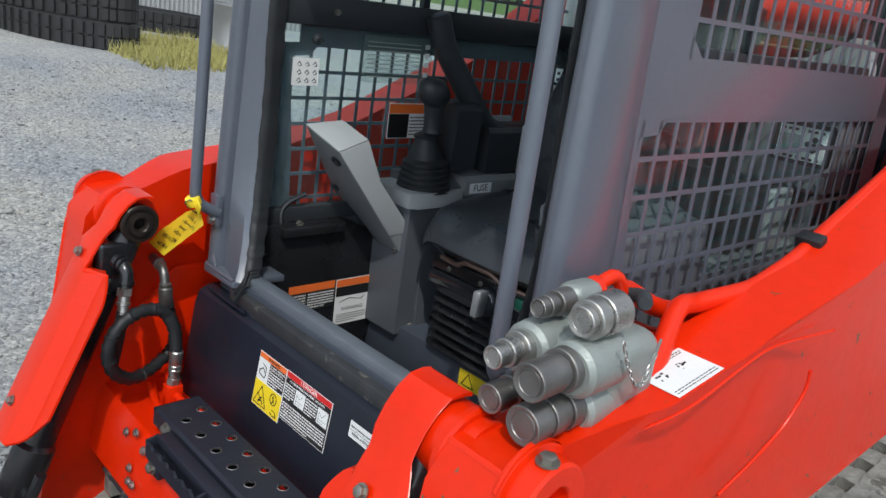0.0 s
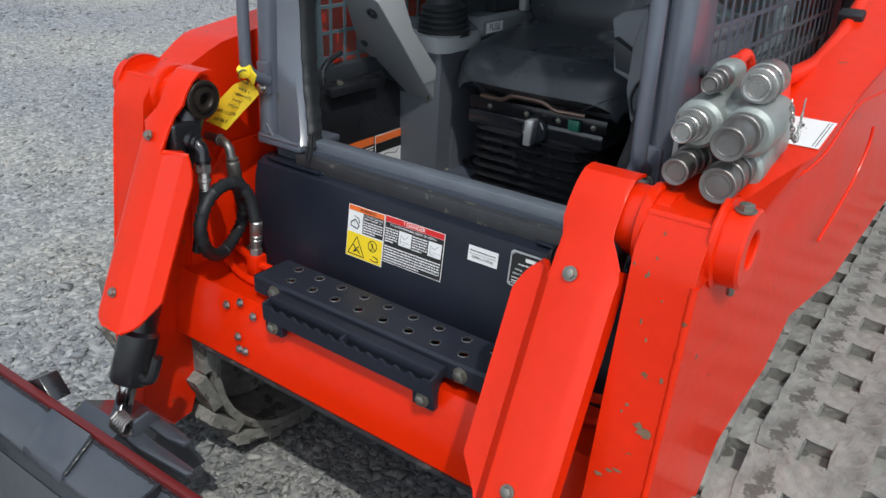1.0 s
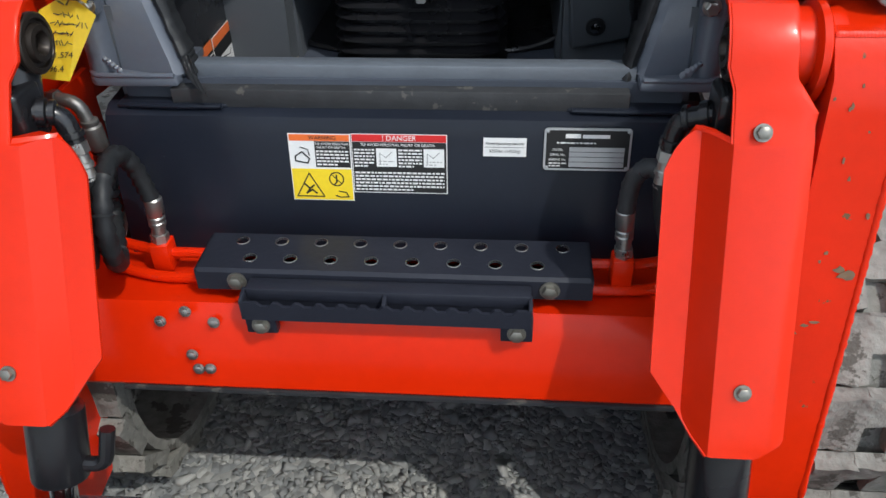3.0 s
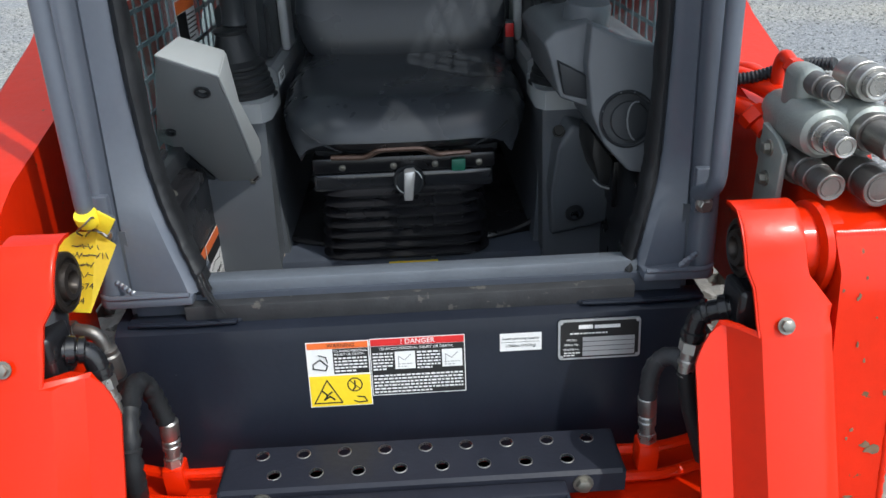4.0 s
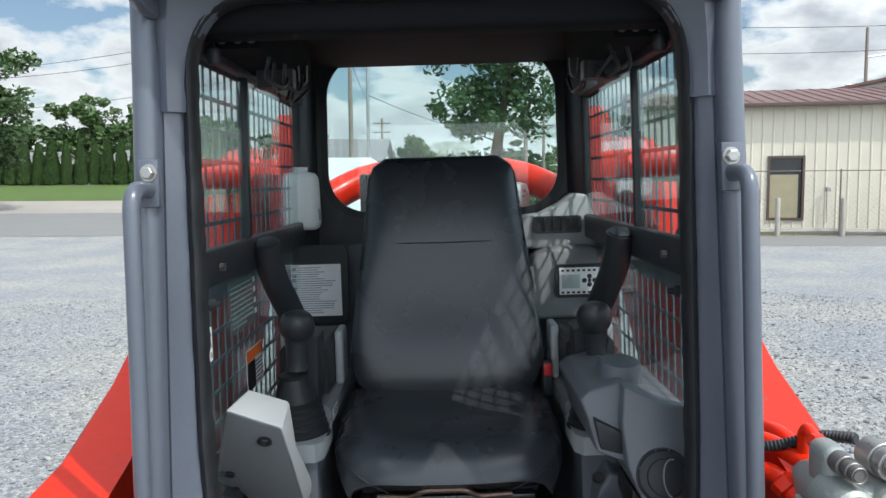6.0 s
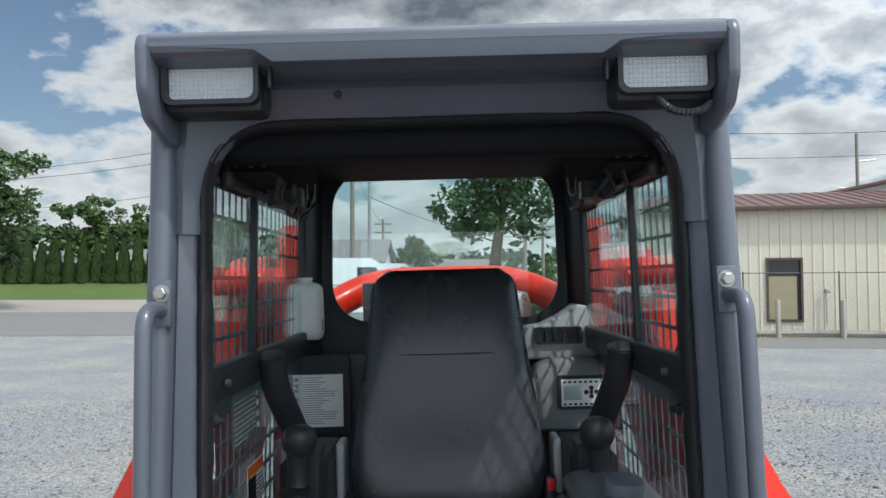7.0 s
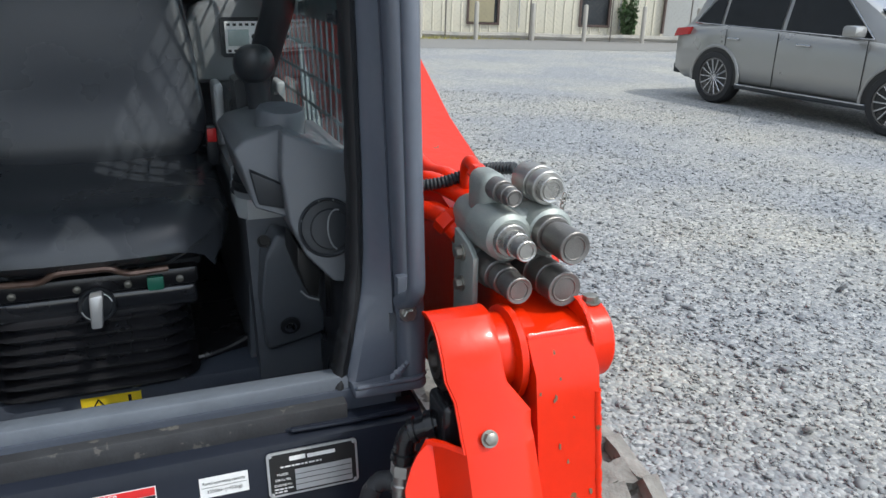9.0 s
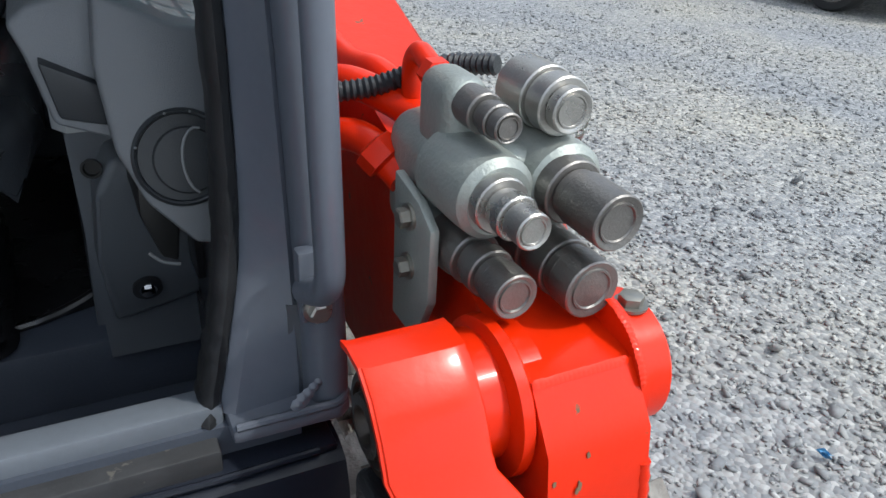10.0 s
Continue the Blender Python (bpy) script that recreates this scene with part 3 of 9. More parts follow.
lathe(bm, [(0.007, 0), (0.007, 0.004), (0.0042, 0.006)], (-0.175, 0.006, 2.062), (0, -1, 0), 10)
part("header_plug", bm, BLACK, cab)
# rubber seal: uneven, worn lip
line = [(-SEAL[-1][k][0], SEAL[-1][k][1], SEAL[-1][k][2]) for k in range(6)] + [(-0.431, 0.068, ARCH), (0.431, 0.068, ARCH)] + [SEAL[1][k] for k in range(5, -1, -1)]
bm = bmn()
rings, bent = [], rounded([Vector(p) for p in line], 0.14, 9)
dense = []
for a, b in zip(bent, bent[1:]):
    m = max(1, int((b - a).length / 0.016))
    dense += [a.lerp(b, k / m) for k in range(m)]
dense.append(bent[-1])
rng = random.Random(21)
w = h = 0.0
for k, c in enumerate(dense):
    d = (dense[min(k + 1, len(dense) - 1)] - dense[max(k - 1, 0)]).normalized()
    side = Vector((0, -1, 0)).cross(d).normalized()
    w += (rng.uniform(-0.0022, 0.0022) - w) * 0.6
    h += (rng.uniform(-0.003, 0.003) - h) * 0.6
    rings.append([c + side * ((0.0115 + w) * a) + Vector((0, -(0.016 + h) * b, 0)) for a, b in ((-1.0, -1.3), (-1.0, 0.0), (-0.75, 0.75), (-0.2, 1.05), (0.35, 0.85), (0.75, 0.35), (1.0, -0.4), (1.0, -1.3))])
loft(bm, rings)
part("door_seal", bm, RUBBER, cab, "worn black rubber door seal", smooth=50)
bm = bmn()
rings = []
for (x, y, z), w, n in (((-0.350, 0.0, 0.985), 0.012, 0.4), ((-0.338, -0.018, 0.958), 0.015, 0.5), ((-0.326, -0.036, 0.946), 0.017, 0.7), ((-0.314, -0.052, 0.940), 0.018, 0.8)):
    c, u, v = Vector((x, y, z)), Vector((0.75, -0.3, -0.55)).normalized(), Vector((0.2, -0.9, 0.5)).normalized()
    rings.append([c - u * w, c - u * w * 0.3 + v * 0.010 * n, c + u * w * 0.1 + v * 0.002, c + u * w * 0.9 + v * 0.012 * n, c + u * w * 0.9, c - v * 0.004])
loft(bm, rings)
part("loose_seal_end", bm, RUBBER, cab, "loose torn end of the rubber seal")

# sill
bm = bmn()
box(bm, -0.385, 0.385, -0.006, 0.030, 0.934, 0.966, 0.005)
part("sill_bar", bm, SILLPAINT, cab, "pale blue-grey sill bar")
bm = bmn()
box(bm, -0.375, 0.375, -0.034, 0.03, 0.900, 0.934, 0.003)
part("sill_channel", bm, DUSTY, cab, "dusty steel channel below the sill")

# roof with visor, lamps and header
bm = bmn()
prism(bm, [(-0.105, 2.105), (-0.110, 2.127), (-0.085, 2.145), (0.2, 2.160), (1.2, 2.155), (1.31, 2.13), (1.31, 2.095), (-0.03, 2.088)], -0.455, 0.455, "x", 0.012)
part("roof", bm, GREY, cab, smooth=0)
bm = bmn()
prism(bm, [(-0.25, 2.088), (-0.278, 2.107), (-0.36, 2.112), (-0.43, 2.114), (-0.44, 2.130), (0.44, 2.130), (0.43, 2.114), (0.36, 2.112), (0.278, 2.107), (0.25, 2.088)], -0.107, -0.095, "y", 0.002)
part("visor_lip", bm, GREY, cab)


def build_lamp(s):
    bm = bmn()
    prism(bm, [(-0.105, 2.138), (-0.115, 2.118), (-0.11, 2.05), (-0.085, 2.008), (-0.02, 1.985), (0.05, 1.985), (0.05, 2.138)], s * 0.436, s * 0.458, "x", 0.009)
    part("lamp_cheek", bm, GREY, cab)
    bm = bmn()
    box(bm, s * 0.280, s * 0.437, -0.045, 0.03, 2.026, 2.105, 0.012)
    part("lamp_recess", bm, BLACK, cab)
    cx = s * 0.357
    bm = bmn()
    o, i = rrect(0.076, 0.042, 0.016), rrect(0.068, 0.034, 0.013)
    ring_plate(bm, [(cx + a, 2.078 + b) for a, b in o], [(cx + a, 2.078 + b) for a, b in i], -0.066, -0.045)
    lamp = part("work_lamp", bm, BLACK, cab, "rectangular work lamp with clear ribbed lens")
    bm = bmn()
    for j in range(9):
        for k in range(18):
            x0, z0 = cx - 0.0665 + 0.0074 * k, 2.0445 + 0.0075 * j
            box(bm, x0 + 0.0006, x0 + 0.0068, -0.0562, -0.054, z0 + 0.0006, z0 + 0.0069, 0.0010, seg=1)
    box(bm, cx - 0.067, cx + 0.067, -0.055, -0.048, 2.043, 2.113)
    part("lens", bm, LENS, lamp, smooth=0)
    bm = bmn()
    box(bm, cx - s * 0.0 - s * 0.092 - 0.003, cx - s * 0.092 + 0.003, -0.06, -0.04, 2.06, 2.10, 0.002)
    part("lamp_bracket", bm, BLACK, lamp)


both(build_lamp)
bm = bmn()
tube(bm, [(0.345, -0.05, 2.03), (0.36, -0.075, 2.002), (0.40, -0.075, 2.0), (0.43, -0.05, 2.02)], 0.006, 8, 0.02, 0.001, 0.005)
part("lamp_cable", bm, BLACK, cab, "corrugated black lamp cable")


# side plates with punched mesh and sliding glass
def guard(bm, y0, y1, z0, z1, x0, x1, py, pz, bar=0.0085):
    """A punched grid: upright and level bars round holes."""
    ny, nz = max(1, round((y1 - y0) / py)), max(1, round((z1 - z0) / pz))
    dy, dz = (y1 - y0) / ny, (z1 - z0) / nz
    for i in range(ny + 1):
        y = y0 + i * dy
        box(bm, x0, x1, y - bar / 2, y + bar / 2, z0, z1)
    for j in range(nz + 1):
        z = z0 + j * dz
        box(bm, x0 + 0.0006, x1 - 0.0006, y0, y1, z - bar / 2, z + bar / 2)


def build_side(s):
    bm = bmn()
    a, b = s * 0.4775, s * 0.4805
    f0 = 0.165 if s > 0 else 0.125
    box(bm, a, b, 0.165, 1.28, 1.487, 1.577)
    box(bm, a, b, 0.165, 1.28, 1.955, 2.10)
    box(bm, a, b, 0.165, 1.28, 0.95, 1.04)
    box(bm, a, b, 1.20, 1.28, 1.04, 1.955)
    prism(bm, [(f0, 1.577), (f0 + 0.170, 1.577), (f0 + 0.12, 1.618), (f0 + 0.12, 1.955), (f0, 1.955)], a, b, "x")
    prism(bm, [(f0, 1.04), (f0 + 0.050, 1.04), (f0 + 0.040, 1.25), (f0 + 0.018, 1.456), (f0 + 0.070, 1.460), (f0 + 0.097, 1.487), (f0, 1.487)], a, b, "x")
    part("side_plate", bm, GREY, cab, "blue-grey steel side plate")
    bm = bmn()
    guard(bm, f0 + 0.123, 1.20, 1.58, 1.955, a, b, 0.0505, 0.0625)
    part("mesh_guard", bm, GREY, cab, "punched steel window guard", smooth=0)
    bm = bmn()
    guard(bm, f0 + 0.025, 1.20, 1.045, 1.484, a, b, 0.0505, 0.0615)
    part("mesh_guard", bm, GREY, cab, "punched steel window guard", smooth=0)
    # window frames and glass inside the guard
    i0, i1 = s * 0.440, s * 0.466
    bm = bmn()
    box(bm, i0, i1, 0.06, 1.17, 1.530, 1.600, 0.006)
    box(bm, i0, i1, 0.06, 1.17, 1.955, 1.985, 0.004)
    box(bm, i0, i1, 0.06, 1.17, 1.055, 1.095, 0.004)
    box(bm, i0 + s * 0.006, i1, 0.505, 0.525, 1.60, 1.955, 0.003)
    box(bm, s * 0.448, i1, 0.064, 0.084, 1.0, 2.0, 0.003)
    part("window_frame", bm, BLACK, cab, "black sliding window frame")
    for z0, z1 in ((1.598, 1.957), (1.093, 1.532)):
        bm = bmn()
        box(bm, s * 0.4535, s * 0.4575, 0.07, 1.17, z0, z1)
        g = part("window_pane", bm, GLASS, cab, "greenish sliding window pane", smooth=0)
        g.visible_shadow = False
    for y in (0.19, 0.62):
        bm = bmn()
        lathe(bm, [(0.012, 0), (0.012, 0.008), (0.006, 0.012), (0.006, 0.022)], (s * 0.446, y, 1.50), (-s, 0, 0), 10)
        part("window_knob", bm, BLACK, cab)
    bm = bmn()
    lathe(bm, [(0.008, 0), (0.008, 0.01)], (s * 0.435, 0.23, 1.565), (-s, 0, 0), 6)
    part("bolt", bm, BOLT, cab)
    # rear post, padded dark inner trim
    bm = bmn()
    prism(bm, [(s * 0.474, 1.15), (s * 0.474, 1.28), (s * 0.408, 1.28), (s * 0.412, 1.24), (s * 0.45, 1.15)], 0.95, 2.10, "z", 0.008)
    part("rear_post", bm, BLACK, cab, "black rear cab post")


both(build_side)

# rear wall with its rounded window
bm = bmn()
inner = [(x + 0.003, z + 1.865) for x, z in rrect(0.388, 0.252, 0.13, 8)]
outer = [(max(-0.46, min(0.46, x * 1.3)), max(1.50, min(2.14, 1.865 + (z - 1.865) * 1.6))) for x, z in inner]
ring_plate(bm, outer, inner, 1.25, 1.285)
part("rear_wall", bm, BLACK, cab, "black rear wall round the rear window")
bm = bmn()
ring_plate(bm, [(x * 1.03, 1.865 + (z - 1.865) * 1.04) for x, z in inner], [(x * 0.975, 1.865 + (z - 1.865) * 0.965) for x, z in inner], 1.238, 1.25)
part("rear_window_seal", bm, RUBBER, cab)
bm = bmn()
box(bm, -0.405, 0.41, 1.262, 1.266, 1.60, 2.13)
g = part("rear_pane", bm, GLASS, cab, "tinted rear window pane", smooth=0)
g.visible_shadow = False
bm = bmn()
box(bm, -0.46, 0.46, 1.22, 1.28, 0.74, 1.52, 0.004)
part("rear_bulkhead", bm, CONSOLE, cab)
bm = bmn()
box(bm, -0.44, 0.44, 0.074, 1.25, 2.076, 2.088, 0.004)
part("headliner", bm, LINER, cab, "black headliner")
bm = bmn()
prism(bm, [(0.100, 2.084), (0.100, 1.985), (0.112, 1.972), (0.20, 1.976), (0.28, 2.03), (0.36, 2.084)], -0.43, 0.43, "x", 0.008)
part("header_trim", bm, LINER, cab)
bm = bmn()
box(bm, -0.46, 0.46, -0.012, 1.25, 0.650, 0.670)
part("cab_floor", bm, FLOORMAT, cab, "dark grey cab floor")
bm = bmn()
box(bm, -0.474, -0.456, 0.0, 1.25, 0.65, 1.06)
part("cab_lower_wall", bm, CONSOLE, cab)
bm = bmn()
box(bm, 0.456, 0.474, 0.0, 1.25, 0.65, 1.06)
part("cab_lower_wall", bm, CONSOLE, cab)
bm = bmn()
box(bm, -0.46, 0.46, -0.012, 0.008, 0.65, 0.944)
part("toe_board", bm, FLOORMAT, cab)

# front body panel
bm = bmn()
tmp = bmesh.new()
prism(tmp, [(-0.092, 0.60), (-0.092, 0.64), (-0.060, 0.865), (-0.050, 0.893), (-0.03, 0.904), (0.06, 0.910), (0.06, 0.60)], -0.490, 0.495, "x")
bevel(tmp, 0.016, 3, 50)
merge(bm, tmp)
front = part("front_panel", bm, DARK, loader, "dark navy steel front panel with scuffs")
for s, x0, x1 in ((-1, -0.47, -0.27), (1, 0.265, 0.49)):
    bm = bmn()
    prism(bm, [(x0, -0.030), (x0 + 0.03, -0.040), (x1, -0.040), (x1, 0.0), (x0, 0.0)] if s > 0 else [(x0, -0.040), (x1 - 0.03, -0.040), (x1, -0.030), (x1, 0.0), (x0, 0.0)], 0.900, 0.909, "z", 0.003)
    part("pad_plate", bm, DARK, front)
    bm = bmn()
    tube(bm, [(x0 + 0.02, -0.0395, 0.9065), ((x0 + x1) / 2, -0.0420, 0.9060), (x1 - 0.02, -0.0400, 0.9065)], 0.0040, 8, 0.02, 0.0004, 0.005)
    part("weld_bead", bm, DARK, front)

# red cross member below, with the step
bm = bmn()
tmp = bmesh.new()
prism(tmp, [(-0.275, 0.488), (-0.283, 0.50), (-0.262, 0.630), (-0.245, 0.655), (-0.10, 0.64), (-0.05, 0.63), (-0.05, 0.615), (-0.235, 0.638), (-0.262, 0.50), (-0.262, 0.488)], -0.585, 0.585, "x")
bevel(tmp, 0.003, 2, 30)
merge(bm, tmp)
cross = part("cross_member", bm, RED, loader, "orange-red painted cross member with a chipped lower edge")
bm = bmn()
tmp = bmesh.new()
prism(tmp, [(-0.262, 0.484), (-0.284, 0.484), (-0.284, 0.492), (-0.262, 0.492)], -0.47, 0.47, "x")
merge(bm, tmp)
part("worn_lower_edge", bm, DUSTY, cross, "bare rusty lower edge")
for x, z in ((-0.331, 0.651), (-0.376, 0.631), (-0.286, 0.632), (-0.332, 0.568), (-0.325, 0.540), (-0.305, 0.541)):
    bolt_part((x, -0.262 - (0.66 - z) * 0.17, z), (0, -1, 0.17), cross, 0.0075, 0.007, STEEL)

HOLES_BACK = [(-0.255 + 0.0665 * k, -0.153) for k in range(9)]
HOLES_FRONT = [(-0.230 + 0.0665 * k, -0.200) for k in range(8)]


def build_step():
    # tread plate with round holes: each hole is an octagon set into a cell
    bm = bmn()
    x0, x1, ya, yb, z = -0.313, 0.322, -0.228, -0.132, 0.715

    def row(holes, y0, y1, r=0.0102):
        xs = [x0] + [(a[0] + b[0]) / 2 for a, b in zip(holes, holes[1:])] + [x1]
        for (cx, cy), xa, xb in zip(holes, xs, xs[1:]):
            rim, edge, low = [], [], []
            for k in range(16):
                an = 2 * math.pi * k / 16
                c, sn = math.cos(an), math.sin(an)
                rim.append(bm.verts.new((cx + r * c, cy + r * sn, z)))
                low.append(bm.verts.new((cx + r * c, cy + r * sn, z - 0.004)))
                tx = (xb - cx) / c if c > 1e-6 else ((xa - cx) / c if c < -1e-6 else 1e9)
                ty = (y1 - cy) / sn if sn > 1e-6 else ((y0 - cy) / sn if sn < -1e-6 else 1e9)
                t = min(tx, ty)
                edge.append(bm.verts.new((cx + t * c, cy + t * sn, z)))
            corners = {}
            for X in (xa, xb):
                for Y in (y0, y1):
                    corners[math.atan2(Y - cy, X - cx) % (2 * math.pi)] = bm.verts.new((X, Y, z))
            for k in range(16):
                j = (k + 1) % 16
                a0, a1 = 2 * math.pi * k / 16, 2 * math.pi * (k + 1) / 16
                mid = [v for a, v in corners.items() if a0 + 1e-6 < a < a1 - 1e-6]
                bm.faces.new([rim[k], edge[k], *mid, edge[j], rim[j]])
                bm.faces.new([rim[k], rim[j], low[j], low[k]])

    row(HOLES_BACK, -0.176, yb)
    row(HOLES_FRONT, ya, -0.176)
    prism(bm, [(ya, z), (ya - 0.006, z - 0.005), (ya - 0.007, 0.676), (ya - 0.003, 0.676), (ya - 0.003, z - 0.006), (ya, z - 0.0035)], x0, x1, "x")
    for a in (x0, x1 - 0.004):
        prism(bm, [(ya - 0.006, z), (yb, z), (yb, 0.676), (ya - 0.006, 0.676)], a, a + 0.004, "x")
    bmesh.ops.remove_doubles(bm, verts=bm.verts, dist=1e-5)
    step = part("step", bm, STEP, loader, "dark perforated steel step plate", smooth=20)
    for cx, cy in HOLES_BACK + HOLES_FRONT:
        bm = bmn()
        loft(bm, [[Vector((cx + r * math.cos(2 * math.pi * k / 14), cy + r * math.sin(2 * math.pi * k / 14), z + h)) for r, h in ((0.0101, -0.003), (0.0118, -0.003), (0.0116, 0.0008), (0.0104, 0.0014))] for k in range(14)], closed=True)
        part("hole_rim", bm, STEEL, step, "worn bright hole rim")
    # black sheet added under the tread, standing in for shade inside the holes
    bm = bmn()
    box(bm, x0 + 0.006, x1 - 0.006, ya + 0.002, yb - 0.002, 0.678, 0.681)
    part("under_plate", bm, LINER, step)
    # upper lip, saw-toothed tread bar in front of it, end straps
    bm = bmn()
    box(bm, -0.222, 0.226, -0.268, -0.238, 0.680, 0.706, 0.003)
    part("lip", bm, STEP, step)
    bm = bmn()
    teeth = [p for k in range(12) for p in ((0.205 - 0.0345 * k, 0.694), (0.198 - 0.0345 * k, 0.687), (0.186 - 0.0345 * k, 0.687), (0.178 - 0.0345 * k, 0.694))]
    prism(bm, [(-0.222, 0.660), (0.226, 0.660), (0.226, 0.694)] + teeth + [(-0.222, 0.694)], -0.289, -0.283, "y")
    box(bm, -0.222, 0.226, -0.286, -0.262, 0.660, 0.664)
    box(bm, -0.222, 0.226, -0.268, -0.262, 0.660, 0.684)
    part("tooth_bar", bm, STEP, step, "saw-toothed lower tread bar", smooth=20)
    for a in (-0.228, -0.003, 0.222):
        bm = bmn()
        prism(bm, [(-0.288, 0.698), (-0.288, 0.660), (-0.275, 0.650), (-0.255, 0.680), (-0.26, 0.704)], a, a + 0.006, "x", 0.001)
        part("strap", bm, STEP, step)
    for a in (-0.205, 0.200):
        bm = bmn()
        box(bm, a - 0.02, a + 0.03, -0.284, -0.268, 0.628, 0.675, 0.002)
        part("lug", bm, STEP, step)
        bolt_part((a + 0.005, -0.284, 0.646), (0, -1, 0.1), step, 0.011, 0.012)
    for a in (-0.245, 0.255):
        bolt_part((a, -0.235, 0.695), (0, -1, 0), step, 0.012, 0.012)


build_step()


# hydraulic pipes along the cross member
def build_pipes():
    for y, z in ((-0.150, 0.684), (-0.190, 0.662)):
        bm = bmn()
        tube(bm, [(-0.50, y + 0.03, z), (-0.40, y, z), (0.40, y, z), (0.50, y + 0.03, z)], 0.0095, 10, 0.03)
        part("hydraulic_pipe", bm, RED, loader)
    for x, y, z, lean in ((-0.400, -0.152, 0.690, 0.06), (0.372, -0.172, 0.700, -0.06)):
        bm = bmn()
        box(bm, x - 0.017, x + 0.017, y - 0.018, y + 0.018, z - 0.034, z + 0.020, 0.004)
        part("pipe_block", bm, RED, loader)
        bm = bmn()
        lathe(bm, [(0.0115, 0), (0.0155, 0.001), (0.0155, 0.016), (0.0115, 0.018)], (x, y, z + 0.019), (lean, 0.05, 1), 6)
        lathe(bm, [(0.012, 0), (0.012, 0.014), (0.0145, 0.016), (0.0145, 0.022), (0.0128, 0.024), (0.0145, 0.026), (0.0145, 0.032), (0.0128, 0.034), (0.0148, 0.037), (0.0150, 0.066), (0.0125, 0.069), (0.011, 0.069)], (x + lean * 0.018, y + 0.001, z + 0.036), (lean, 0.05, 1), 16)
        part("hose_fitting", bm, STEEL, loader, "steel crimped hose fitting")
    # a ring of slack hose from the zinc elbow to the fitting on the pipes
    bm = bmn()
    ring = [(-0.457, -0.148, 0.900), (-0.462, -0.136, 0.850), (-0.488, -0.105, 0.790), (-0.488, -0.118, 0.748), (-0.462, -0.178, 0.722), (-0.430, -0.238, 0.724), (-0.404, -0.290, 0.770), (-0.395, -0.304, 0.830), (-0.398, -0.278, 0.882), (-0.408, -0.225, 0.903), (-0.414, -0.172, 0.893), (-0.409, -0.148, 0.850), (-0.397, -0.148, 0.790)]
    tube(bm, ring, 0.0142, 14, 0.045, 0.0017, 0.013)
    part("hydraulic_hose", bm, RUBBER, loader, "black sleeved hydraulic hose in a loop", smooth=50)
    bm = bmn()
    tube(bm, [(0.367, -0.168, 0.80), (0.370, -0.165, 0.86), (0.395, -0.18, 0.895), (0.430, -0.22, 0.86), (0.460, -0.25, 0.76)], 0.0140, 14, 0.03, 0.0008, 0.011)
    part("hydraulic_hose", bm, DUSTY, loader, "dusty black sleeved hydraulic hose", smooth=50)


build_pipes()


# ---- lift arms, tilt cylinders and their guards ----
def arm_flare(y):
    """How much wider the arm's outer flank is behind the knee."""
    return 0.060 * min(max((y + 0.17) / 0.14, 0), 1) + 0.044 * min(max((y - 0.25) / 0.45, 0), 1)


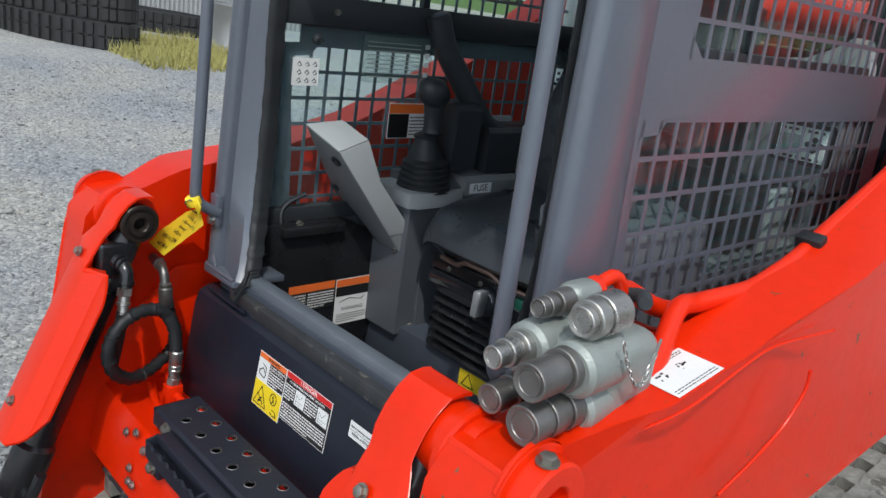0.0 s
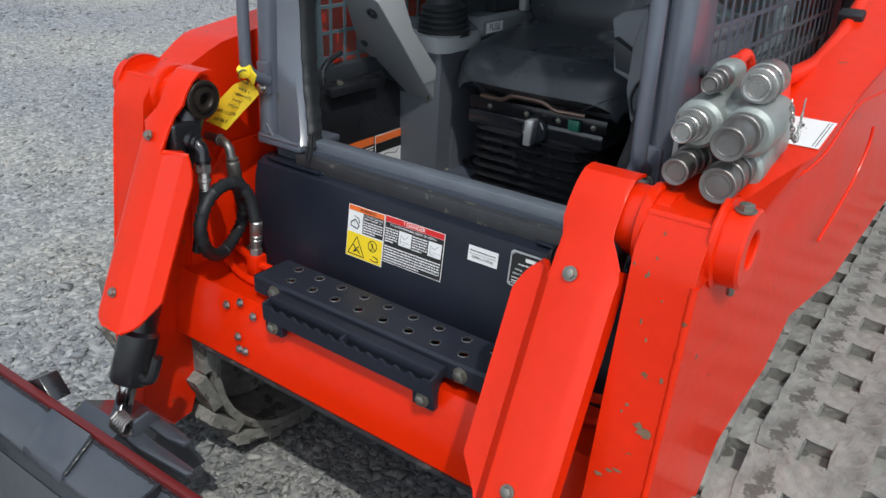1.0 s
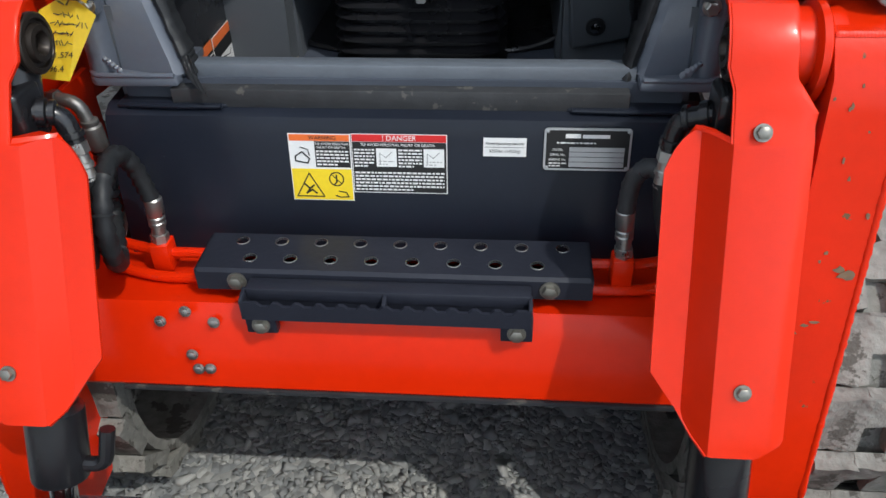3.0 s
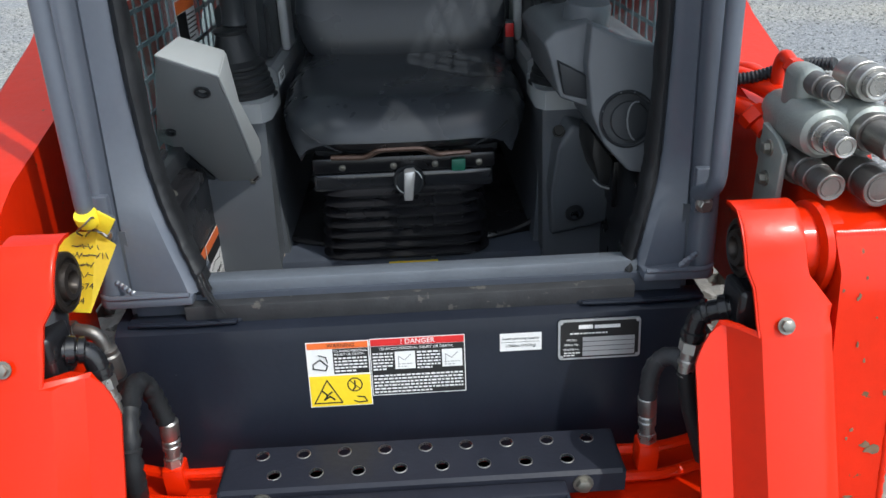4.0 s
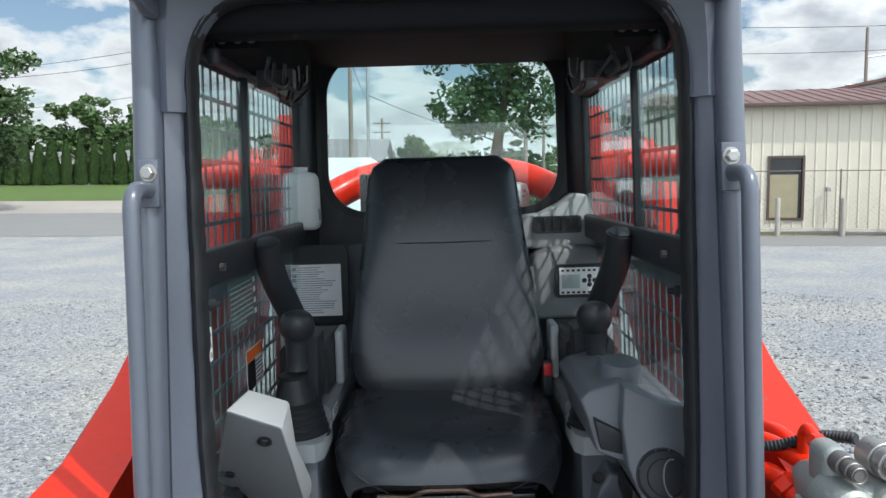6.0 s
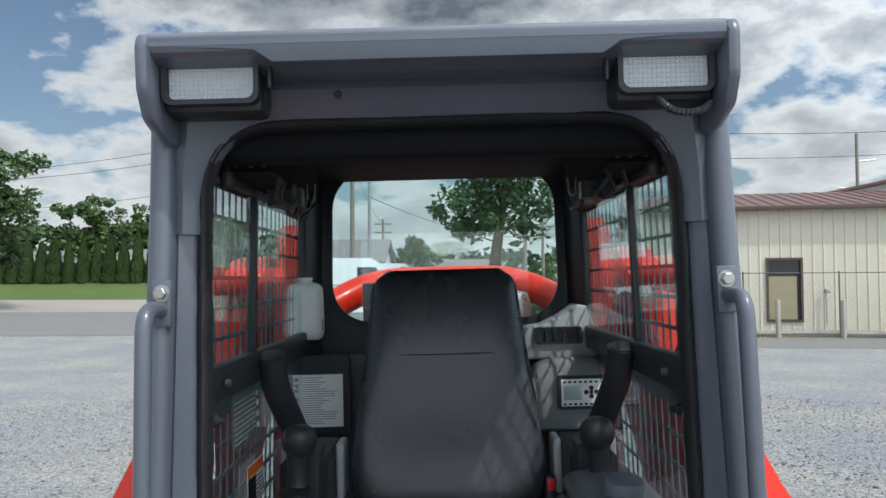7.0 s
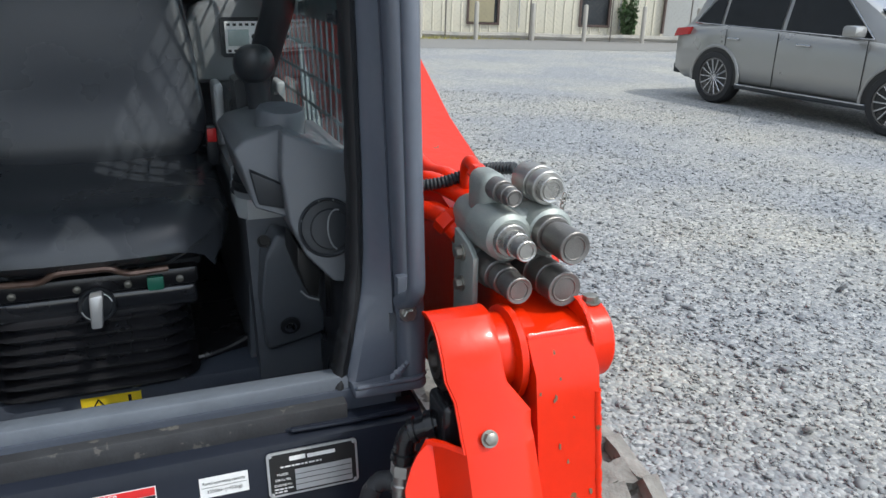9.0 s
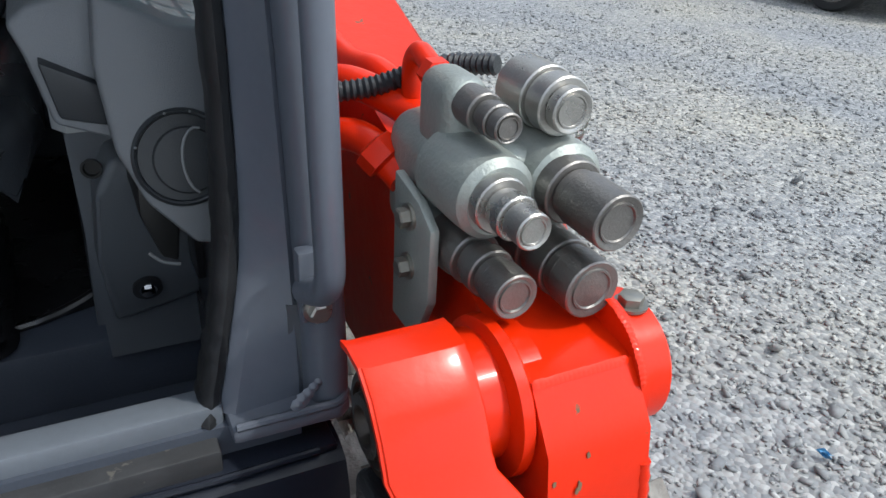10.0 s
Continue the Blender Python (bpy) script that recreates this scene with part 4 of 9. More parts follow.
def build_arm(s):
    prof = [(-0.292, 1.03), (-0.285, 1.072), (-0.252, 1.117), (-0.20, 1.124), (-0.17, 1.127), (-0.15, 1.131), (-0.12, 1.142), (-0.095, 1.152), (-0.05, 1.166), (-0.02, 1.170), (0.20, 1.20), (0.25, 1.213), (0.50, 1.275), (0.80, 1.40), (1.10, 1.55), (1.40, 1.74), (1.60, 1.84), (1.80, 1.86), (1.95, 1.78), (1.95, 1.55), (1.60, 1.30), (1.04, 0.87), (0.40, 0.80), (0.10, 0.845), (-0.02, 0.795), (-0.06, 0.75), (-0.10, 0.68), (-0.125, 0.60), (-0.18, 0.45), (-0.27, 0.24), (-0.42, 0.22), (-0.40, 0.33), (-0.345, 0.70)]
    wide = 0.006 if s > 0 else 0.022
    tmp = bmesh.new()
    prism(tmp, prof, 0.568, 0.656, "x")
    bevel(tmp, 0.006, 2, 20)
    for v in tmp.verts:
        # narrow at the knee, wider behind it
        k = min(max((v.co.y + 0.20) / 0.75, 0), 1)
        v.co.x = s * (v.co.x + (wide + arm_flare(v.co.y) if v.co.x > 0.61 else 0.075 * k))
    arm = part("lift_arm", merge(bmn(), tmp), RED_WORN, loader, "orange-red boxed lift arm with chipped paint")
    # pivot boss with a flange, and the hollow cap with its locking bolt on the outer flank
    bm = bmn()
    lathe(bm, [(0.054, 0), (0.054, 0.10)], (s * 0.490, -0.200, 1.076), (s, 0, 0), 28)
    part("pivot_boss", bm, RED, arm)
    bm = bmn()
    lathe(bm, [(0.060, 0), (0.066, 0.003), (0.067, 0.012), (0.062, 0.016)], (s * 0.553, -0.204, 1.074), (s, 0, 0), 32)
    part("boss_flange", bm, RED, arm)
    bm = bmn()
    lathe(bm, [(0.060, 0), (0.067, 0.001), (0.067, 0.009), (0.060, 0.011)], (s * (0.654 + wide), -0.204, 1.078), (s, 0, 0), 32)
    part("boss_flange", bm, RED, arm)
    bm = bmn()
    loft(bm, [[Vector((s * (0.655 + wide + h), -0.204 + r * math.cos(2 * math.pi * k / 32), 1.078 + r * math.sin(2 * math.pi * k / 32))) for r, h in ((0.058, 0.0), (0.058, 0.038), (0.054, 0.042), (0.030, 0.042), (0.027, 0.039), (0.027, 0.0))] for k in range(32)], closed=True)
    part("pivot_cap", bm, RED, arm, "orange-red cap with a dark hollow end")
    # the pin's dark colour stands for shade inside the hollow cap
    bm = bmn()
    lathe(bm, [(0.026, 0), (0.026, 0.012), (0.018, 0.014), (0.0, 0.014)], (s * (0.657 + wide), -0.204, 1.078), (s, 0, 0), 20)
    part("pivot_pin", bm, BRONZE, arm, "pivot pin end, coloured dark for the cap's shaded hollow")
    bolt_part((s * (0.680 + wide), -0.204, 1.021), (0, 0, -1), arm, 0.006, 0.018)
    bolt_part((s * (0.680 + wide), -0.212, 1.134), (0, 0, 1), arm, 0.011, 0.011)
    # weld seam across the knee and beside the flange
    rng = random.Random(2)
    bm = bmn()
    for k in range(20):
        lathe(bm, [(0.0, 0), (0.0040 + rng.random() * 0.0006, 0.0004), (0.0, 0.0014)], (s * (0.572 + 0.0042 * k), -0.2535, 1.1165), (0, -1, 0.7), 6)
    for k in range(44):
        a = radians(20 + 3.6 * k)
        lathe(bm, [(0.0, 0), (0.0035 + rng.random() * 0.001, 0.0006), (0.0, 0.0018)], (s * (0.656 + wide), -0.204 - 0.068 * math.cos(a), 1.078 + 0.068 * math.sin(a)), (0, -math.cos(a), math.sin(a)), 6)
    tagged(part("weld_bead", bm, RED, arm), kind="stuff")
    rings = []
    for k in range(110):
        t = k / 109
        y, z = (-0.290 - 0.055 * t / 0.48, 1.04 - 0.34 * t / 0.48) if t < 0.48 else (-0.345 - 0.055 * (t - 0.48) / 0.52, 0.70 - 0.37 * (t - 0.48) / 0.52)
        r = 0.0062 * rng.uniform(0.85, 1.15)
        rings.append([Vector((s * (0.6535 + wide + r * math.cos(2 * math.pi * i / 8)), y + 0.003 + r * math.sin(2 * math.pi * i / 8), z)) for i in range(8)])
    bm = bmn()
    loft(bm, rings)
    part("weld_seam", bm, RED_WORN, arm, smooth=60)
    # weld seams on the outer flank and along the edge of the top plate, rear link and post
    def flank(y):
        return s * (0.6565 + wide + arm_flare(y))

    for line, r in (([(0.20, 0.955), (0.30, 0.99), (0.37, 1.035), (0.405, 1.09), (0.400, 1.125)], 0.003), ([(-0.10, 1.128), (0.03, 1.150), (0.15, 1.178), (0.25, 1.196), (0.44, 1.190)], 0.0025)):
        bm = bmn()
        tube(bm, [(flank(y), y, z) for y, z in line], r, 8, 0.06, 0.0004, 0.006)
        part("weld_seam", bm, RED, arm)
    bm = bmn()
    tube(bm, [(s * 0.70, 0.78, 1.70), (s * 0.70, 1.1, 1.735), (s * 0.70, 1.75, 1.76)], 0.042, 12, 0.1)
    part("rear_link", bm, RED, loader, "orange-red control link beside the cab")
    bm = bmn()
    tmp = bmesh.new()
    prism(tmp, [(1.38, 0.55), (1.95, 0.55), (1.92, 1.55), (1.80, 1.90), (1.66, 1.97), (1.54, 1.92), (1.46, 1.62)], s * 0.50, s * 0.60, "x")
    bevel(tmp, 0.02, 3, 20)
    merge(bm, tmp)
    part("rear_upright", bm, RED, loader, "orange-red rear upright")
    bm = bmn()
    tube(bm, [(s * 0.70, 1.62, 1.52), (s * 0.52, 1.86, 1.62), (s * 0.30, 2.02, 1.745), (0, 2.02, 1.745)], 0.062 if s else 0.06, 16, 0.16)
    part("rear_cross_tube", bm, RED, loader, "orange-red cross tube behind the cab")


both(build_arm)
# patches where the paint of one arm is knocked off
rng = random.Random(31)
for x, z, w, h in ((0.640, 0.813, 0.016, 0.008), (0.628, 0.820, 0.008, 0.006), (0.586, 0.720, 0.008, 0.003), (0.600, 0.732, 0.006, 0.003), (0.612, 0.738, 0.008, 0.002), (0.606, 0.845, 0.003, 0.003), (0.600, 0.832, 0.002, 0.003), (0.646, 0.899, 0.003, 0.005), (0.612, 0.948, 0.002, 0.004), (0.600, 0.973, 0.002, 0.005), (0.593, 1.038, 0.002, 0.003), (0.573, 1.050, 0.002, 0.003), (0.596, 1.041, 0.002, 0.005), (0.603, 1.066, 0.002, 0.003), (0.622, 1.01, 0.002, 0.002)):
    bm = bmn()
    vs = []
    for k in range(12):
        a = 2 * math.pi * k / 12
        q = rng.uniform(0.6, 1.15)
        zz = z + h * q * math.sin(a)
        vs.append(bm.verts.new((x + w * q * math.cos(a), -0.2925 - (1.03 - zz) * 0.1606 - 0.0006, zz)))
    bm.faces.new(vs)
    bmesh.ops.recalc_face_normals(bm, faces=bm.faces)
    bmesh.ops.solidify(bm, geom=list(bm.faces), thickness=0.0008)
    part("paint_chip", bm, CHIP, loader, "bare grey-brown patch of knocked-off paint", smooth=0)


def guard_y(z):
    """How far forward the cylinder guard stands at a height."""
    return -0.292 - (1.06 - z) * 0.46


def build_guard(s):
    # over the pivot in flat bends, then down the front
    path = [(-0.180, 1.1405), (-0.195, 1.143), (-0.217, 1.141), (-0.238, 1.126), (-0.256, 1.104), (-0.269, 1.079), (-0.275, 1.068), (-0.282, 1.056), (-0.297, 1.034), (-0.308, 1.015)]
    step, notch = (1.000, 0.455) if s > 0 else (0.986, 0.470)
    path += [(guard_y(z), z) for z in (step + 0.0015, step, step - 0.002, step - 0.006, step - 0.013, step - 0.024, step - 0.036, step - 0.05, 0.90, 0.80, 0.735, 0.70, 0.672, 0.655, 0.644, 0.636, 0.627)]
    crest = 0.447 if s > 0 else 0.456

    def inner_x(z):
        if z > step:
            return crest + (notch - crest) * min(1.0, max(0.0, (1.079 - z) / 0.023))
        if z > step - 0.05:
            return 0.385 + 0.050 * (1 - ((step - z) / 0.05) ** 0.4)
        base = 0.385
        if z > 0.70:
            return base
        return base + 0.058 * (0.70 - z) / 0.073 + 0.012 * max(0.0, (0.640 - z) / 0.013) ** 1.5

    def outer_x(z):
        return 0.557 - 0.027 * min(1.0, max(0.0, (z - 1.035) / 0.035)) - (0.016 * ((0.644 - z) / 0.017) ** 2 if z < 0.644 else 0)

    rings = []
    for y, z in path:
        xi, xo, xf = inner_x(z), outer_x(z), 0.458
        xf = xi + 0.003 if z > step else max(xf, xi + 0.003)
        fold = max(xi + 0.002, xf - 0.030)
        deep = 1.5 if s > 0 else 1.0
        line = [(xi, y + (xf - fold) * deep + (fold - xi) * 0.05), (fold, y + (xf - fold) * deep), (xf, y), (xf + 0.004, y - 0.001), (xo - 0.024, y - 0.001), (xo - 0.014, y + 0.002), (xo, y + 0.012), (xo, y + 0.05)]
        if z > 1.03:
            line[4:] = [(xo - 0.020, y - 0.001), (xo - 0.010, y - 0.001), (xo - 0.001, y), (xo, y + 0.001)]
        rings.append([Vector((s * x, yy, z)) for x, yy in line])
    bm = bmn()
    vs = [[bm.verts.new(p) for p in r] for r in rings]
    for r0, r1 in zip(vs, vs[1:]):
        for i in range(len(r0) - 1):
            bm.faces.new((r0[i], r0[i + 1], r1[i + 1], r1[i]))
    bmesh.ops.recalc_face_normals(bm, faces=bm.faces)
    bmesh.ops.solidify(bm, geom=list(bm.faces), thickness=0.005)
    g = part("cylinder_guard", bm, RED, loader, "bright orange-red folded sheet guard over the tilt cylinder", smooth=28)
    for x, z in ((0.490, 1.016), (0.495, 0.712)) if s > 0 else ((0.517, 1.014), (0.505, 0.699)):
        bolt_part((s * x, guard_y(z) - 0.002, z), (0, -1, 0.46), g, 0.0085, 0.010)
    # tilt cylinder: eye with pin, body, gland and chrome rod
    top, low = Vector((s * 0.502, -0.208, 1.080)), Vector((s * 0.500, -0.505, 0.37))
    d = (low - top).normalized()
    bm = bmn()
    lathe(bm, [(0.030, 0), (0.040, 0.003), (0.040, 0.055), (0.030, 0.058)], top + Vector((-s * 0.034, 0, 0)), (s, 0, 0), 24)
    lathe(bm, [(0.030, 0.01), (0.036, 0.04), (0.036, 0.533), (0.044, 0.543), (0.044, 0.653), (0.040, 0.660), (0.026, 0.662)], top, d, 22)
    c = part("tilt_cylinder", bm, BLACKPAINT, loader, "glossy black hydraulic tilt cylinder")
    bm = bmn()
    cyl(bm, top + d * 0.65, top + d * 0.863, 0.021, 16)
    part("rod", bm, CHROME, c, "bright chromed piston rod")
    bm = bmn()
    lathe(bm, [(0.021, 0), (0.027, 0.003), (0.030, 0.010), (0.028, 0.018), (0.022, 0.024)], top + d * 0.808, d, 18)
    part("rod_collar", bm, mat("rusty_brass", (0.30, 0.20, 0.09), 0.5, 0.4, var=0.4, scale=30) if s < 0 else COPPER, c, "rusty rod collar")
    # hollow pin end with stepped rings
    bm = bmn()
    lathe(bm, [(0.042, 0), (0.042, 0.006), (0.040, 0.008), (0.034, 0.009), (0.032, 0.005), (0.027, 0.005), (0.025, 0.013), (0.017, 0.014), (0.014, 0.011), (0.012, 0.0), (0.0, 0.0)], top + Vector((-s * 0.035, 0, 0)), (-s, 0, 0), 32)
    part("pivot_pin", bm, BRONZE, c, "greasy dark bushing with a hollow pin")
    # port block and hose elbow on the inner flank
    block, e, low_end = ((0.490, -0.262, 1.004), (0.436, -0.245, 0.994), (0.428, -0.252, 0.952)) if s < 0 else ((0.472, -0.240, 1.006), (0.412, -0.214, 0.982), (0.407, -0.218, 0.938))
    block, e, low_end = (Vector((s * p[0], p[1], p[2])) for p in (block, e, low_end))
    bm = bmn()
    box(bm, block.x - 0.026, block.x + 0.026, block.y - 0.030, block.y + 0.034, block.z - 0.045, block.z + 0.036, 0.009, seg=4)
    part("port_block", bm, BLACKPAINT, c)
    bm = bmn()
    tube(bm, [block, e, low_end], 0.0150, 16, 0.024)
    out = (e - block).normalized()
    lathe(bm, [(0.015, 0), (0.0205, 0.001), (0.0205, 0.012), (0.015, 0.014)], block + out * 0.026, out, 16)
    lathe(bm, [(0.015, 0), (0.0185, 0.001), (0.0185, 0.008), (0.015, 0.010)], e - out * 0.016, out, 16)
    down = (low_end - e).normalized()
    lathe(bm, [(0.015, 0), (0.0185, 0.001), (0.0185, 0.009), (0.015, 0.011)], low_end - down * 0.016, down, 16)
    part("elbow_fitting", bm, BLACKPAINT, c, smooth=45)
    bm = bmn()
    lathe(bm, [(0.012, 0), (0.0168, 0.001), (0.0168, 0.017), (0.0125, 0.019)], low_end, down, 6)
    lathe(bm, [(0.0125, 0), (0.0125, 0.012), (0.0145, 0.014), (0.0145, 0.020), (0.0115, 0.022), (0.0115, 0.040)], low_end + down * 0.018, down, 14)
    part("hose_fitting", bm, STEEL, c, "steel hex hose fitting")
    q = low_end + down * 0.05
    bm = bmn()
    tube(bm, [q, q + Vector((s * 0.006, -0.004, -0.05)), q + Vector((s * 0.04, -0.01, -0.16))], 0.0125, 12, 0.04)
    part("hose", bm, RUBBER, c)
    # lower port
    if s < 0:
        e2 = top + d * 0.633 + Vector((-s * 0.045, 0.0, 0.0))
        bm = bmn()
        tube(bm, [e2 + Vector((s * 0.02, 0, 0)), e2 + Vector((-s * 0.03, 0, 0)), e2 + Vector((-s * 0.04, 0.02, 0.06))], 0.012, 10, 0.02)
        part("elbow_fitting", bm, BLACKPAINT, c)


both(build_guard)
bm = bmn()
prism(bm, [(-0.24, 0.50), (0.06, 0.50), (0.06, 0.93), (-0.08, 0.93), (-0.20, 0.80)], -0.572, -0.560, "x", 0.002)
part("frame_plate", bm, RED, loader, "orange-red side plate of the loader frame")
# second steel elbow and hose beside the machine's right tilt cylinder
bm = bmn()
tube(bm, [(-0.560, -0.135, 0.962), (-0.500, -0.145, 0.968), (-0.468, -0.149, 0.962), (-0.459, -0.149, 0.920)], 0.0105, 14, 0.026)
lathe(bm, [(0.0105, 0), (0.0150, 0.001), (0.0150, 0.012), (0.0105, 0.013)], (-0.512, -0.143, 0.966), (1, -0.1, 0.05), 6)
lathe(bm, [(0.0105, 0), (0.0138, 0.002), (0.0138, 0.008), (0.0125, 0.010), (0.0155, 0.013), (0.0158, 0.048), (0.0138, 0.052)], (-0.4595, -0.149, 0.936), (0.05, 0.02, -1), 16)
part("elbow_fitting", bm, DULLSTEEL, loader, "zinc-plated hose elbow")

# ---- quick couplers on the arm ----
block = part("coupler_block", box(bmn(), 0.558, 0.678, -0.090, 0.018, 1.128, 1.248, 0.028, seg=5), CAST, loader, "grey cast hydraulic coupler block on the lift arm")
FWD = Vector((0.03, -1, -0.02)).normalized()
for dx, dz, r, y0 in ((0.582, 1.222, 0.036, -0.070), (0.649, 1.222, 0.037, -0.066), (0.643, 1.160, 0.032, -0.035), (0.579, 1.161, 0.028, -0.035)):
    bm = bmn()
    lathe(bm, [(r * 0.6, 0), (r, 0.012), (r, 0.07), (r * 0.97, 0.082), (r * 0.8, 0.088)], (dx, y0, dz), FWD, 26)
    part("cast_barrel", bm, CAST, block)
bm = bmn()
box(bm, 0.566, 0.608, -0.100, -0.034, 1.225, 1.299, 0.018, seg=5)
part("riser", bm, CAST, block)
bm = bmn()
box(bm, 0.600, 0.640, -0.135, -0.02, 1.195, 1.250, 0.016, seg=4)
part("web", bm, CAST, block)


def coupler(face, stages, material, knurl=None):
    """stages: (radius, from, to) measured back from the face along the axis."""
    f = Vector(face)
    prof = []
    for r, a, b in stages:
        prof += [(r - 0.0012, a), (r, a + 0.0012), (r, b - 0.0012), (r - 0.0012, b)]
    bm = bmn()
    lathe(bm, [(stages[0][0] * 0.62, 0.0016), (stages[0][0] * 0.66, 0.0), (stages[0][0] * 0.72, 0.0), (stages[0][0] * 0.74, 0.0016), (stages[0][0] - 0.0014, 0.0)] + prof, f, -FWD, 30)
    c = part("quick_coupler", bm, material, block, "steel flat-face quick coupler")
    if knurl:
        r, a, b = knurl
        u, v = frame_of(-FWD)
        bm = bmn()
        n = 44
        for i in range(n):
            for k in range(max(1, int((b - a) / 0.0042))):
                an = 2 * math.pi * (i + 0.5 * (k % 2)) / n
                d = u * math.cos(an) + v * math.sin(an)
                p = f - FWD * (a + 0.0042 * (k + 0.5)) + d * (r - 0.0006)
                lathe(bm, [(0.0019, 0), (0.0003, 0.0015)], p, d, 4)
        part("knurled_sleeve", bm, material, c, smooth=0)
    return c


coupler((0.582, -0.214, 1.221), [(0.0150, 0, 0.022), (0.0185, 0.022, 0.034), (0.0165, 0.034, 0.044), (0.0235, 0.044, 0.066), (0.0285, 0.066, 0.095)], STEEL)
coupler((0.649, -0.224, 1.221), [(0.0235, 0, 0.046), (0.0215, 0.046, 0.056), (0.0275, 0.056, 0.085), (0.030, 0.085, 0.12)], DULLSTEEL)
coupler((0.643, -0.214, 1.159), [(0.0255, 0, 0.026), (0.0235, 0.026, 0.036), (0.0265, 0.036, 0.058), (0.0235, 0.058, 0.07), (0.0275, 0.07, 0.12)], DULLSTEEL)
coupler((0.579, -0.204, 1.161), [(0.0195, 0, 0.026), (0.0175, 0.026, 0.036), (0.0215, 0.036, 0.05), (0.0185, 0.05, 0.062), (0.0235, 0.062, 0.11)], DULLSTEEL)
coupler((0.590, -0.154, 1.277), [(0.0125, 0, 0.014), (0.0145, 0.014, 0.026), (0.0125, 0.026, 0.034), (0.017, 0.034, 0.07)], DULLSTEEL)
coupler((0.651, -0.148, 1.282), [(0.0190, 0, 0.012), (0.0250, 0.012, 0.030), (0.0230, 0.030, 0.036), (0.0270, 0.036, 0.075)], STEEL)
for r_, y_ in ((0.0335, -0.075), ):
    bm = bmn()
    for x, z in ((0.582, 1.222), (0.649, 1.222)):
        lathe(bm, [(0.030, 0), (0.0335, 0.002), (0.0335, 0.014), (0.030, 0.018)], (x, -0.128, z), (0, 1, 0), 6)
    part("coupler_nut", bm, CAST, block)
# bracket plate with two bolts
bm = bmn()
prism(bm, [(-0.100, 1.20), (-0.125, 1.185), (-0.125, 1.115), (-0.110, 1.085), (-0.10, 1.065), (-0.05, 1.065), (-0.05, 1.21)], 0.543, 0.552, "x", 0.002)
part("bracket_plate", bm, CAST, block)
for z in (1.181, 1.133):
    bolt_part((0.543, -0.085, z), (-1, 0, 0), block, 0.009, 0.012)
# the cap's chain
bm = bmn()
for k in range(22):
    t = k / 21
    c = Vector((0.692 + 0.006 * math.sin(math.pi * t), -0.112 + 0.082 * t, 1.262 - 0.062 * math.sin(math.pi * t * 0.92)))
    ax = Vector((0.2, 0.5, 1)) if k % 2 else Vector((1, 0.3, 0.2))
    run = Vector((0, 0.082, -0.062 * math.pi * 0.92 * math.cos(math.pi * t * 0.92))).normalized()
    side = run.cross(ax).normalized()
    tube(bm, [c + run * 0.0062 * math.cos(2 * math.pi * i / 8) + side * 0.0032 * math.sin(2 * math.pi * i / 8) for i in range(9)], 0.0011, 5, 0)
part("cap_chain", bm, STEEL, block, "small steel cap chain")
bm = bmn()
lathe(bm, [(0.002, 0), (0.002, 0.004), (0.004, 0.005), (0.004, 0.006)], (0.655, -0.140, 1.275), FWD, 8)
part("cap_stud", bm, STEEL, block)
# red pipes behind the couplers and a corrugated cable sleeve
for line, r in (([(0.600, 0.0, 1.225), (0.580, 0.05, 1.240), (0.545, 0.10, 1.250), (0.550, 0.20, 1.20), (0.570, 0.40, 1.15)], 0.016),
                ([(0.565, -0.02, 1.185), (0.545, 0.03, 1.215), (0.515, 0.08, 1.20), (0.530, 0.25, 1.13), (0.570, 0.45, 1.10)], 0.016),
                ([(0.586, -0.05, 1.282), (0.588, 0.005, 1.298), (0.590, 0.024, 1.280), (0.596, 0.035, 1.20)], 0.010),
                ([(0.660, -0.01, 1.165), (0.655, 0.04, 1.168), (0.612, 0.15, 1.238), (0.604, 0.22, 1.225), (0.618, 0.38, 1.228), (0.627, 0.50, 1.264), (0.634, 0.85, 1.408), (0.636, 1.10, 1.535)], 0.0155)):
    bm = bmn()
    tube(bm, line, r, 12, 0.035)
    part("hydraulic_pipe", bm, RED, loader, "orange-red hydraulic pipe along the arm")
bm = bmn()
lathe(bm, [(0.014, 0), (0.021, 0.003), (0.021, 0.022), (0.016, 0.024)], (0.556, -0.005, 1.196), (-0.5, 0.6, 0.6), 6)
part("pipe_nut", bm, RED, loader)
bm = bmn()
lathe(bm, [(0.010, 0), (0.015, 0.003), (0.015, 0.018), (0.010, 0.020)], (0.586, -0.045, 1.285), (0, 1, 0.05), 6)
part("pipe_nut", bm, RED, loader)
bm = bmn()
box(bm, -0.024, 0.024, -0.016, 0.016, -0.02, 0.022, 0.006, pose(0.629, 0.555, 1.288, 22, 0, 0))
part("pipe_clamp", bm, RUBBER, loader, "black pipe clamp on the arm")
bm = bmn()
tube(bm, [(0.655, -0.02, 1.285), (0.62, 0.035, 1.275), (0.56, 0.045, 1.252), (0.49, 0.07, 1.245), (0.47, 0.2, 1.22)], 0.0095, 10, 0.04, 0.0011, 0.006)
part("cable_sleeve", bm, BLACK, loader, "black corrugated cable sleeve")

# ---- rubber tracks ----
FRONT_C, REAR_C, RF, RR = (0.065, 0.335), (1.62, 0.43), 0.285, 0.30


